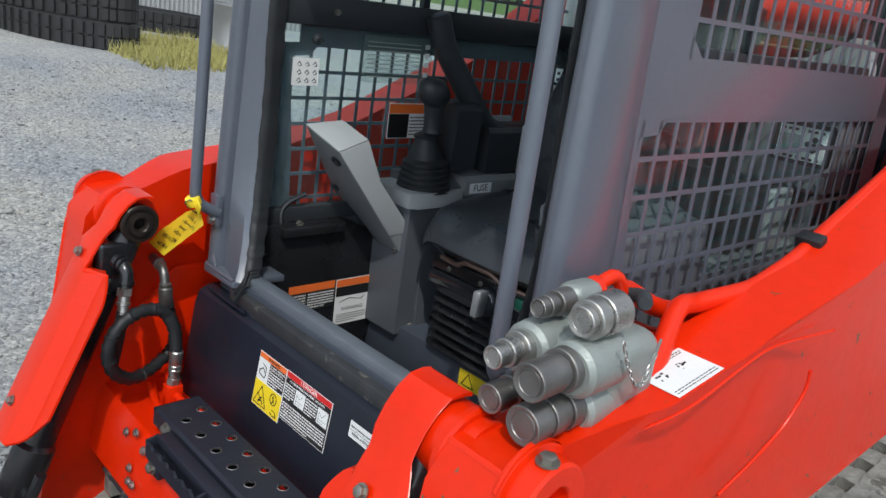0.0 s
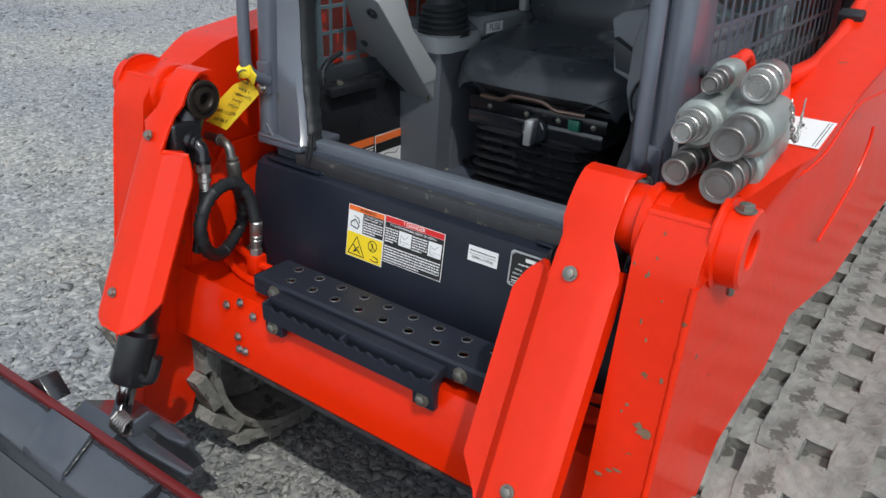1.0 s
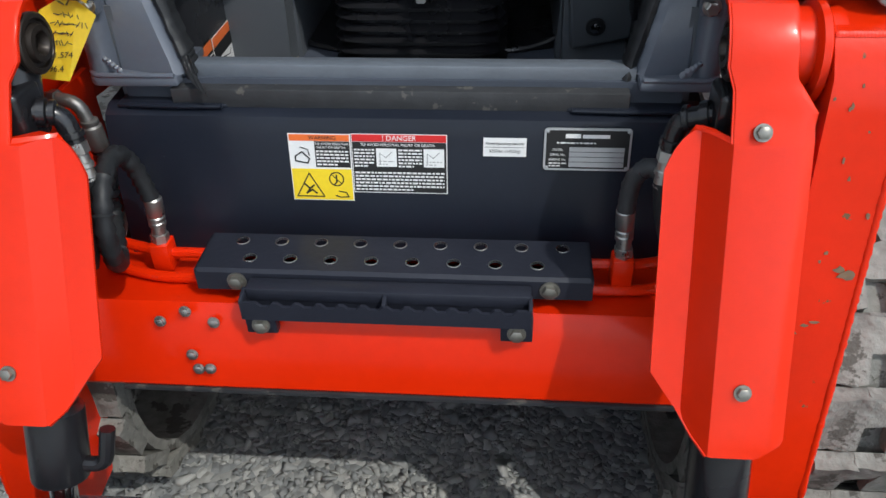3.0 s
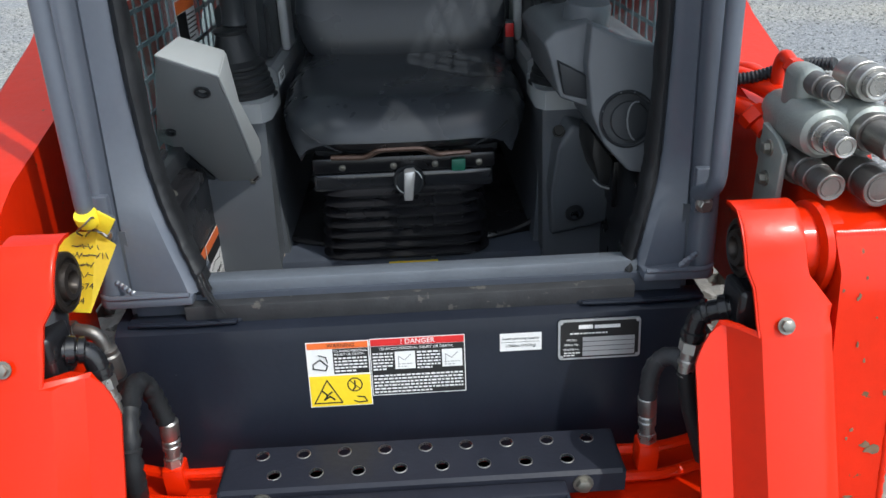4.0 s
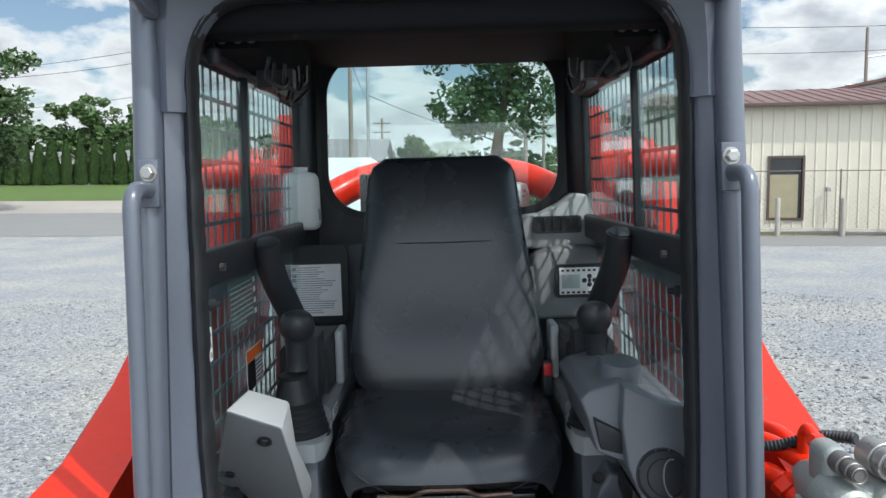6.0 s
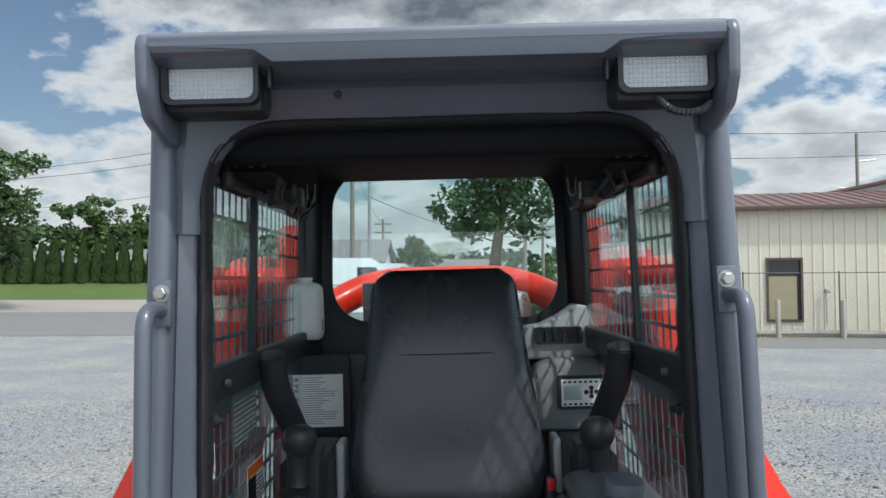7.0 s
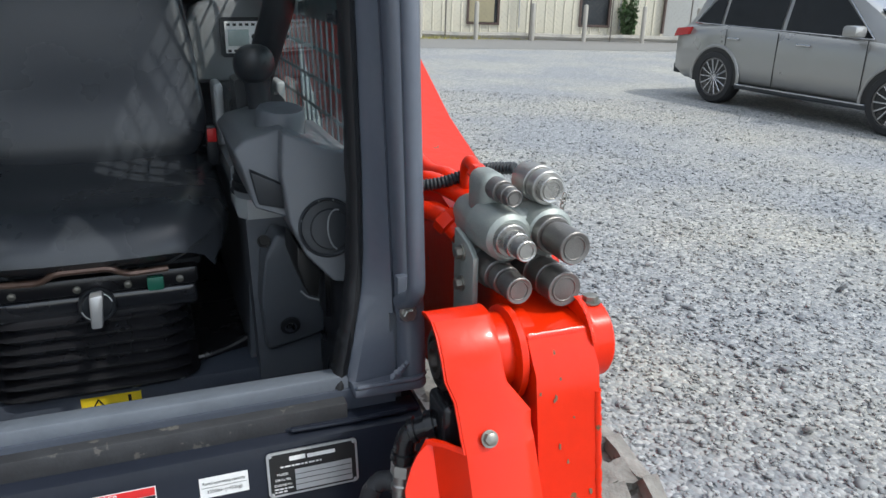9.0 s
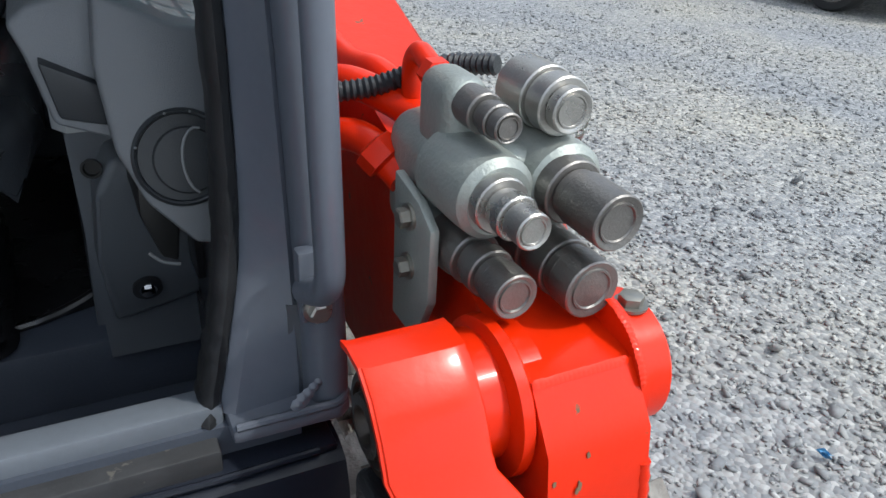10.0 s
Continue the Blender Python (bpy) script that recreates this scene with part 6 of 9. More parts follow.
# consoles on both sides
def build_console(s):
    bm = bmn()
    tmp = bmesh.new()
    prism(tmp, [(s * 0.282, 0.735), (s * 0.300, 1.155), (s * 0.33, 1.175), (s * 0.456, 1.175), (s * 0.456, 0.735)], 0.475, 1.20, "y")
    bevel(tmp, 0.012, 3, 20)
    merge(bm, tmp)
    c = part("console", bm, CONSOLE, loader, "dark plastic side console")
    bm = bmn()
    tmp = bmesh.new()
    prism(tmp, [(s * 0.283, 1.135), (s * 0.283, 1.172), (s * 0.295, 1.185), (s * 0.445, 1.185), (s * 0.45, 1.135)], 0.595, 0.98, "y")
    bevel(tmp, 0.008, 3, 20)
    merge(bm, tmp)
    part("console_top", bm, DARKPOD, c, "grey plastic console top")
    bm = bmn()
    tmp = bmesh.new()
    prism(tmp, [(s * 0.292, 0.405), (s * 0.276, 0.43), (s * 0.276, 0.560), (s * 0.288, 0.594), (s * 0.45, 0.594), (s * 0.45, 0.405)], 1.112, 1.152, "z")
    bevel(tmp, 0.007, 3, 20)
    merge(bm, tmp)
    part("console_lobe", bm, LIGHTPOD, c, "grey plastic lobe under the joystick")
    bm = bmn()
    tmp = bmesh.new()
    prism(tmp, [(s * 0.296, 0.76), (s * 0.288, 1.113), (s * 0.45, 1.113), (s * 0.45, 0.76)], 0.412, 0.59, "y")
    bevel(tmp, 0.012, 3, 20)
    merge(bm, tmp)
    part("console_front", bm, CONSOLE, c)
    # black arm pad between thin grey cheeks behind the joystick
    bm = bmn()
    tmp = bmesh.new()
    prism(tmp, [(s * 0.300, 1.19), (s * 0.300, 1.300), (s * 0.31, 1.312), (s * 0.41, 1.312), (s * 0.42, 1.300), (s * 0.42, 1.19)], 0.68, 0.95, "y")
    bevel(tmp, 0.016, 3, 20)
    merge(bm, tmp)
    part("arm_pad", bm, BLACK, c, "black padded armrest")
    for x0, x1 in ((0.277, 0.299), (0.421, 0.443)):
        bm = bmn()
        box(bm, min(s * x0, s * x1), max(s * x0, s * x1), 0.80, 0.90, 1.18, 1.325, 0.008, seg=3)
        part("armrest_cheek", bm, LIGHTPOD, c, "grey plastic armrest cheek")
    # joystick: gaiter, stem, grip
    bm = bmn()
    prof = []
    for k in range(5):
        r = 0.072 - 0.003 * k
        prof += [(r - 0.004, 0.0145 * k), (r, 0.0145 * k + 0.003), (r, 0.0145 * k + 0.009), (r - 0.006, 0.0145 * k + 0.013)]
    prof += [(0.047, 0.076), (0.030, 0.128), (0.034, 0.130), (0.035, 0.136), (0.022, 0.142)]
    lathe(bm, [(0.076, -0.006)] + prof, (s * 0.346, 0.500, 1.152), (0.03 * s, -0.04, 1), 28)
    j = part("joystick", bm, RUBBER, c, "black joystick with a ribbed rubber gaiter", smooth=30)
    bm = bmn()
    lathe(bm, [(0.018, 0), (0.021, 0.02), (0.026, 0.025), (0.023, 0.035), (0.024, 0.07), (0.027, 0.10), (0.031, 0.115)], (s * 0.343, 0.506, 1.275), (-0.05 * s, -0.12, 1), 20)
    part("stem", bm, BLACK, j)
    bm = bmn()
    rings = []
    for k in range(13):
        a = math.pi * k / 12
        r = math.sin(a) ** 0.75
        zz = -math.cos(a)
        rings.append([Vector((s * 0.333 + 0.040 * r * math.cos(2 * math.pi * i / 20) , 0.485 + 0.044 * r * math.sin(2 * math.pi * i / 20) - 0.008 * zz, 1.400 + 0.038 * zz)) for i in range(20)])
    loft(bm, rings)
    part("grip", bm, BLACK, j, smooth=60)
    bm = bmn()
    lathe(bm, [(0.006, 0), (0.006, 0.003), (0.003, 0.004)], (s * 0.333 + 0.012, 0.447, 1.408), (0.2, -1, 0.2), 10)
    part("button", bm, RUBBER, j)
    # hand guard block around the stick
    bm = bmn()
    tmp = bmesh.new()
    prism(tmp, [(s * 0.305, 1.20), (s * 0.300, 1.36), (s * 0.33, 1.375), (s * 0.375, 1.37), (s * 0.385, 1.20)], 0.55, 0.64, "y")
    bevel(tmp, 0.012, 3, 20)
    merge(bm, tmp)
    part("stick_housing", bm, BLACK, c)
    # padded grab bar rising in front of the rear corner
    bm = bmn()
    tube(bm, [(s * 0.405, 0.535, 1.585), (s * 0.402, 0.565, 1.51), (s * 0.378, 0.635, 1.41), (s * 0.355, 0.70, 1.315), (s * 0.350, 0.76, 1.285), (s * 0.350, 0.95, 1.280)], 0.032, 14, 0.05)
    lathe(bm, [(0.027, 0), (0.027, 0.004), (0.018, 0.006)], (s * 0.405, 0.535, 1.585), (0.02 * s, -0.4, 1), 14)
    part("padded_bar", bm, BLACK, c, "thick black padded safety bar")


both(build_console)
# left pod: a leaning shell with a lighter top and rim, running down to the floor
FACE = [(-0.406, 1.306), (-0.316, 1.258), (-0.314, 1.150), (-0.314, 1.036), (-0.304, 0.900), (-0.305, 0.850), (-0.322, 0.815), (-0.352, 0.800), (-0.394, 0.971), (-0.437, 1.075), (-0.480, 1.114), (-0.448, 1.200)]
BACK = [(-0.388, 0.25, 1.318), (-0.318, 0.28, 1.284), (-0.318, 0.33, 1.180), (-0.304, 0.44, 1.045), (-0.292, 0.56, 0.90), (-0.292, 0.62, 0.85), (-0.312, 0.65, 0.80), (-0.350, 0.66, 0.785), (-0.40, 0.55, 0.96), (-0.445, 0.46, 1.08), (-0.488, 0.42, 1.125), (-0.462, 0.34, 1.225)]


def pod_y(z):
    """The pod's face leans: it runs back towards the floor."""
    return 0.222 + 0.80 * (1.225 - z)


def pod_shell():
    tmp = bmesh.new()
    fr = [tmp.verts.new((x, pod_y(z), z)) for x, z in FACE]
    bk = [tmp.verts.new(p) for p in BACK]
    tmp.faces.new(fr)
    tmp.faces.new(bk[::-1])
    for i in range(len(fr)):
        j = (i + 1) % len(fr)
        tmp.faces.new((fr[i], bk[i], bk[j], fr[j]))
    bmesh.ops.triangulate(tmp, faces=[f for f in tmp.faces if len(f.verts) > 4])
    bmesh.ops.recalc_face_normals(tmp, faces=tmp.faces)
    bevel(tmp, 0.006, 3, 24)
    return merge(bmn(), tmp)


def skin(bm, pts, thick=0.004):
    """A thin moulded cover laid over four corners."""
    v = [Vector(p) for p in pts]
    n = (v[1] - v[0]).cross(v[-1] - v[0]).normalized()
    n = -n if n.z < 0 else n
    tmp = bmesh.new()
    lo, hi = [tmp.verts.new(p - n * 0.002) for p in v], [tmp.verts.new(p + n * thick) for p in v]
    tmp.faces.new(lo[::-1])
    tmp.faces.new(hi)
    for i in range(len(v)):
        j = (i + 1) % len(v)
        tmp.faces.new((lo[i], lo[j], hi[j], hi[i]))
    bmesh.ops.recalc_face_normals(tmp, faces=tmp.faces)
    bevel(tmp, 0.0025, 2, 40)
    return merge(bm, tmp)


pod = part("control_pod", pod_shell(), DARKPOD, loader, "grey plastic pilot control pod", smooth=40)
A, B = Vector((-0.406, pod_y(1.306), 1.306)), Vector((-0.316, pod_y(1.258), 1.258))
bm = bmn()
skin(bm, [A, B, BACK[1], BACK[0]])
part("top_cover", bm, LIGHTPOD, pod, "light grey pod top")
bm = bmn()
skin(bm, [B, (-0.314, pod_y(1.15), 1.150), (-0.314, pod_y(1.036), 1.036), BACK[3], BACK[2], BACK[1]], 0.003)
part("rim", bm, LIGHTPOD, pod, "light grey pod rim")
bm = bmn()
skin(bm, [(-0.474, 0.335, 1.10), (-0.442, 0.352, 1.073), (-0.398, 0.432, 0.968), (-0.356, 0.572, 0.797), (-0.428, 0.585, 0.790), (-0.466, 0.46, 0.95)], 0.012)
part("pod_leg", bm, BLACK, pod)
bm = bmn()
tube(bm, [(-0.3145, pod_y(1.0) - 0.004, 1.0), (-0.330, pod_y(0.985) - 0.003, 0.985), (-0.352, pod_y(0.955) - 0.003, 0.955)], 0.0022, 6, 0.01)
part("seam", bm, INK, pod)
for x, z, r in ((-0.352, 1.232, 0.014), (-0.444, 1.140, 0.010)):
    bm = bmn()
    lathe(bm, [(r * 0.45, 0), (r * 0.5, 0.004), (r, 0.005), (r * 1.06, 0.009), (r * 0.72, 0.009), (r * 0.62, 0.003)], (x, pod_y(z) + 0.004, z), (0, -0.78, 0.62 * -1), 18)
    part("bolt_pocket", bm, BLACK, pod)
for x, z in ((-0.330, 0.985), (-0.322, 0.862)):
    bolt_part((x, pod_y(z), z), (0, -0.78, -0.62), pod, 0.0065, 0.006)
bm = bmn()
tube(bm, [(-0.43, 0.19, 1.13), (-0.445, 0.13, 1.10), (-0.43, 0.13, 1.0), (-0.44, 0.2, 0.96)], 0.007, 8, 0.03)
part("bent_lever", bm, BLACKPAINT, loader, "bent black steel lever")
bm = bmn()
box(bm, -0.47, -0.40, 0.12, 0.30, 1.03, 1.052, 0.004)
part("latch_plate", bm, BLACKPAINT, loader)
bolt_part((-0.43, 0.175, 1.052), (0, -0.3, 1), loader, 0.010, 0.008)
# right pod with its round air outlet and cup
RIGHTPOD = mat("dark_charcoal_plastic", (0.115, 0.123, 0.134), 0.46, var=0.08, bump=0.0004, bscale=700)
RPOD = [(0.336, 1.318), (0.407, 1.286), (0.452, 1.279), (0.460, 1.080), (0.428, 1.064), (0.398, 1.070), (0.356, 1.116), (0.334, 1.170), (0.327, 1.250)]
pod = part("control_pod", slab(bmn(), RPOD, lambda x, z: 0.163 + 0.28 * (z - 1.16), 0.52, 1.0, 0.006, (0.0, 0.0)), RIGHTPOD, loader, "charcoal plastic pod with a round air outlet", smooth=30)
bm = bmn()
slab(bm, [(0.257, 1.285), (0.277, 1.302), (0.345, 1.318), (0.352, 1.165), (0.284, 1.190), (0.268, 1.255)], lambda x, z: 0.212 + 0.28 * (z - 1.20), 0.54, 1.0, 0.006)
part("shoulder", bm, RIGHTPOD, pod, smooth=30)
OUT_AX = Vector((0.0, -1, 0.28)).normalized()
bm = bmn()
lathe(bm, [(0.051, -0.012), (0.051, 0.003), (0.048, 0.006), (0.046, 0.005), (0.0445, 0.0015), (0.0, 0.001)], (0.397, 0.1635, 1.159), OUT_AX, 40)
v = part("air_outlet", bm, BLACK, pod, "round black air outlet")
bm = bmn()
lathe(bm, [(0.035, -0.002), (0.035, 0.004), (0.033, 0.006), (0.0, 0.007)], (0.401, 0.1630, 1.156), OUT_AX, 34)
disc = part("inner_disc", bm, BLACK, v)
bm = bmn()
tube(bm, [Vector((0.404 + 0.017 * math.cos(radians(a)) + 0.008, 0.1545 + 0.28 * 0.033 * math.sin(radians(a)), 1.157 + 0.033 * math.sin(radians(a)))) for a in range(75, 256, 20)], 0.0016, 6, 0)
part("vane", bm, DARKPOD, v)
for a in (20, 75, 105, 160):
    bm = bmn()
    lathe(bm, [(0.0016, 0), (0.001, 0.003)], Vector((0.397 + 0.0475 * math.cos(radians(a)), 0.1575 + 0.28 * 0.0475 * math.sin(radians(a)), 1.159 + 0.0475 * math.sin(radians(a)))), OUT_AX, 6)
    part("stud", bm, DARKPOD, v)
bm = bmn()
prism(bm, [(0.276, 1.256), (0.334, 1.226), (0.336, 1.184), (0.287, 1.197)], 0.204, 0.32, "y", 0.004, Matrix.Translation((0.003, 0.0, 0.0)))
part("switch_recess", bm, BLACK, pod)
bm = bmn()
lathe(bm, [(0.052, 0), (0.052, 0.012), (0.045, 0.018), (0.043, 0.060), (0.039, 0.066), (0.0, 0.068)], (0.350, 0.330, 1.275), (0.05, -0.15, 1), 28)
part("cap", bm, CONSOLE, pod, "round dark plastic cap")
bm = bmn()
slab(bm, [(0.335, 1.10), (0.455, 1.05), (0.45, 0.92), (0.43, 0.86), (0.31, 0.83), (0.30, 0.95), (0.31, 1.05)], lambda x, z: 0.34 + 0.3 * max(0, 1.0 - z), 0.62, 1.0, 0.012)
part("pod_leg", bm, CONSOLE, pod)
bm = bmn()
lathe(bm, [(0.012, -0.004), (0.013, 0.002), (0.010, 0.002), (0.009, -0.003)], (0.312, 0.352, 1.083), (-0.3, -1, 0), 16)
part("recess", bm, INK, pod)
bm = bmn()
prism(bm, [(0.352, 1.115), (0.372, 1.090), (0.392, 1.062), (0.386, 1.010), (0.368, 1.018), (0.350, 1.075)], 0.215, 0.34, "y", 0.004)
part("lower_pocket", bm, INK, pod)
bm = bmn()
tube(bm, [(0.354, 0.214, 1.028), (0.366, 0.212, 1.014), (0.386, 0.212, 1.008)], 0.0022, 6, 0.01)
part("pocket_lip", bm, DARKPOD, pod)
bm = bmn()
lathe(bm, [(0.020, 0), (0.020, 0.006), (0.013, 0.008)], (0.356, 0.374, 0.892), (0, -1, -0.3), 20)
part("washer", bm, RUBBER, pod)
bolt_part((0.356, 0.367, 0.890), (0, -1, -0.3), pod, 0.009, 0.008, CHROME)
bm = bmn()
box(bm, 0.415, 0.44, 0.30, 0.36, 0.93, 1.03, 0.004)
part("pedal", bm, BLACKPAINT, pod)
# floor edge trim, blanking disc, small pad
bm = bmn()
tube(bm, [(-0.42, 0.56, 0.81), (-0.36, 0.57, 0.805), (-0.28, 0.53, 0.788), (-0.20, 0.50, 0.786), (0.18, 0.50, 0.786), (0.25, 0.52, 0.792), (0.32, 0.54, 0.82), (0.43, 0.54, 0.83)], 0.008, 8, 0.05)
part("mat_edge", bm, BLACKPAINT, loader, "black edge of the cab mat")
bm = bmn()
prism(bm, [(-0.42, 0.565), (-0.36, 0.575), (-0.28, 0.535), (-0.20, 0.505), (0.18, 0.505), (0.25, 0.525), (0.32, 0.545), (0.43, 0.545), (0.43, 1.18), (-0.42, 1.18)], 0.776, 0.792, "z", 0.003)
part("cab_mat", bm, BLACKPAINT, loader, "glossy black rubber cab mat under the seat")
bm = bmn()
box(bm, -0.44, 0.44, 0.43, 1.20, 0.668, 0.780, 0.010)
part("seat_plinth", bm, FLOORMAT, loader)
bm = bmn()
lathe(bm, [(0.021, 0), (0.020, 0.003), (0.0, 0.004)], (-0.315, 0.464, 0.7805), (0, 0, 1), 20)
part("blanking_disc", bm, mat("beige_cap", (0.45, 0.38, 0.30), 0.6), loader, "beige round blanking cap")
bm = bmn()
box(bm, -0.40, -0.30, 0.22, 0.34, 0.668, 0.69, 0.008)
part("floor_pad", bm, LIGHTPOD, loader)
for s in (-1, 1):
    bm = bmn()
    prism(bm, [(0.0, 0.67), (0.42, 0.67), (0.46, 0.80), (0.46, 1.0), (0.30, 1.06), (0.05, 1.06), (0.0, 0.95)], s * 0.425, s * 0.458, "x", 0.008)
    part("kick_panel", bm, BLACKPAINT, loader)

# rear corners: document holder, bottle, display, vent
bm = bmn()
tmp = bmesh.new()
prism(tmp, [(x - 0.398, z + 1.407) for x, z in rrect(0.098, 0.121, 0.02, 5)], 1.136, 1.166, "y")
bevel(tmp, 0.006, 2, 30)
merge(bm, tmp)
h = part("document_holder", bm, BLACK, loader, "black document pocket with a printed sheet")
bm = bmn()
box(bm, -0.475, -0.320, 1.1315, 1.1355, 1.309, 1.469)
paper = part("sheet", bm, PAPER, h)
rng = random.Random(4)
bm = bmn()
for k in range(21):
    z = 1.460 - 0.0070 * k
    L = rng.uniform(0.05, 0.115)
    box(bm, -0.446, -0.446 + L, 1.1304, 1.1313, z - 0.0011, z + 0.0011)
tagged(part("print_line_block", bm, mat("grey_print", (0.25, 0.26, 0.28), 0.6), paper), kind="stuff")
for z in (1.455, 1.435, 1.42, 1.395):
    bm = bmn()
    box(bm, -0.468, -0.457, 1.1304, 1.1313, z - 0.005, z + 0.005)
    part("print_square", bm, INK, paper)
bm = bmn()
rings = []
for k, (z, w, d) in enumerate(((1.575, 0.040, 0.028), (1.582, 0.050, 0.036), (1.60, 0.054, 0.040), (1.715, 0.052, 0.040), (1.735, 0.050, 0.036), (1.748, 0.040, 0.028), (1.752, 0.022, 0.018), (1.760, 0.018, 0.016), (1.762, 0.022, 0.018), (1.768, 0.020, 0.016))):
    rings.append([Vector((-0.434 + x, 1.165 + y, z)) for x, y in rrect(w, d, min(w, d) * 0.55, 4)])
loft(bm, rings)
part("washer_bottle", bm, MILK, loader, "milky white plastic fluid bottle", smooth=50)
bm = bmn()
tube(bm, [(-0.434, 1.165, 1.577), (-0.434, 1.16, 1.55), (-0.46, 1.18, 1.52), (-0.46, 1.22, 1.50)], 0.006, 8, 0.02)
part("bottle_hose", bm, BLACK, loader)
bm = bmn()
box(bm, -0.41, -0.38, 1.14, 1.19, 1.60, 1.64, 0.003)
part("bottle_clip", bm, LIGHTPOD, loader)
bm = bmn()
slab(bm, [(0.215, 1.50), (0.215, 1.595), (0.30, 1.605), (0.36, 1.635), (0.40, 1.665), (0.435, 1.66), (0.455, 1.60), (0.46, 1.50)], lambda x, z: 1.115, 1.24, 1.0, 0.008)
vent = part("vent_housing", bm, LIGHTPOD, loader, "grey plastic air vent housing")
bm = bmn()
o, i = rrect(0.072, 0.026, 0.008), rrect(0.064, 0.019, 0.006)
ring_plate(bm, [(0.344 + a, 1.572 + b) for a, b in o], [(0.344 + a, 1.572 + b) for a, b in i], 1.104, 1.116)
box(bm, 0.28, 0.408, 1.1125, 1.114, 1.553, 1.591)
part("vent_frame", bm, BLACK, vent)
for k in range(4):
    bm = bmn()
    x = 0.306 + 0.0255 * k
    box(bm, x - 0.0015, x + 0.0015, 1.102, 1.113, 1.554, 1.590, 0.0005)
    part("slat", bm, BLACK, vent)
bm = bmn()
slab(bm, [(0.235, 1.30), (0.24, 1.44), (0.27, 1.49), (0.33, 1.51), (0.44, 1.51), (0.458, 1.49), (0.458, 1.30)], lambda x, z: 1.015 + 0.25 * max(0, z - 1.44), 1.22, 1.0, 0.015)
disp = part("display_housing", bm, DARKPOD, loader, "dark housing with the instrument display")
bm = bmn()
tmp = bmesh.new()
prism(tmp, [(x + 0.389, z + 1.413) for x, z in rrect(0.068, 0.049, 0.010, 4)], 1.004, 1.018, "y")
bevel(tmp, 0.002, 2, 30)
merge(bm, tmp)
d = part("display", bm, BLACK, disp, "instrument display with buttons")
bm = bmn()
box(bm, 0.332, 0.446, 1.0005, 1.005, 1.374, 1.452, 0.001)
face = part("face_plate", bm, WHITE, d)
bm = bmn()
box(bm, 0.339, 0.391, 0.9990, 1.001, 1.392, 1.432, 0.001)
part("screen", bm, SCREEN, d, "grey-green LCD screen")
bm = bmn()
for k in range(7):
    for z in (1.380, 1.444):
        box(bm, 0.337 + 0.0153 * k, 0.3455 + 0.0153 * k, 0.9992, 1.001, z - 0.003, z + 0.003)
tagged(part("button_row", bm, INK, d), kind="stuff")
bm = bmn()
for a in range(4):
    an = math.pi / 2 * a
    lathe(bm, [(0.0075, 0), (0.0065, 0.002)], (0.419 + 0.015 * math.cos(an), 1.001, 1.414 + 0.012 * math.sin(an)), (0, -1, 0), 10)
lathe(bm, [(0.0055, 0), (0.005, 0.002)], (0.419, 1.001, 1.414), (0, -1, 0), 12)
tagged(part("button_cross", bm, INK, d), kind="stuff")
# hooks, wiring and latches below the headliner
for s in (-1, 1):
    bm = bmn()
    tmp = bmesh.new()
    prism(tmp, [(0.24, 1.972), (0.60, 1.966), (0.80, 1.98), (0.80, 2.082), (0.24, 2.082)], s * 0.33, s * 0.44, "x")
    bevel(tmp, 0.01, 2)
    merge(bm, tmp)
    part("roof_console", bm, LINER, loader)
    for x, y in ((0.40, 0.24), (0.37, 0.24), (0.345, 0.24)):
        bolt_part((s * x, y, 1.99), (0, -1, 0), loader, 0.007, 0.006)
    bm = bmn()
    lathe(bm, [(0.004, 0), (0.004, 0.03), (0.012, 0.034), (0.015, 0.05), (0.010, 0.062), (0.0, 0.064)], (s * 0.405, 0.20, 2.00), (0, 0, -1), 12)
    part("latch_knob", bm, BLACK, loader)
    bm = bmn()
    tube(bm, [(s * 0.325, 0.60, 1.99), (s * 0.323, 0.60, 1.952), (s * 0.315, 0.60, 1.945), (s * 0.307, 0.60, 1.952), (s * 0.305, 0.60, 1.99)], 0.0025, 6, 0.006)
    part("coat_hook", bm, DULLSTEEL, loader)
    rng = random.Random(20 + s)
    for k in range(5):
        bm = bmn()
        x0, y0 = s * rng.uniform(0.31, 0.42), rng.uniform(0.3, 0.7)
        tube(bm, [(x0, y0, 1.97), (x0 + rng.uniform(-0.03, 0.03), y0 + 0.03, 1.93), (x0 + rng.uniform(-0.05, 0.05), y0 + 0.12, 1.92), (x0, y0 + 0.2, 1.97)], 0.004, 6, 0.03)
        part("wiring_loop", bm, BLACK, loader)
    bm = bmn()
    tmp = bmesh.new()
    prism(tmp, rrect(0.04, 0.028, 0.01, 3), 1.93, 1.97, "z")
    tmp.transform(Matrix.Translation((s * 0.36, 0.52, 0)))
    merge(bm, tmp)
    part("speaker_pod", bm, BLACK, loader)


# ---- decals, plates and the tag ----
def panel_y(z):
    return -0.060 - (0.865 - z) * 0.1422


def on_panel(x, z, lift=0.0012):
    n = Vector((0, -1, 0.1422)).normalized()
    up = Vector((0, 0.1422, 1)).normalized()
    p = Vector((x, panel_y(z), z)) + n * lift
    return Matrix(((1, up.x, n.x, p.x), (0, up.y, n.y, p.y), (0, up.z, n.z, p.z), (0, 0, 0, 1)))


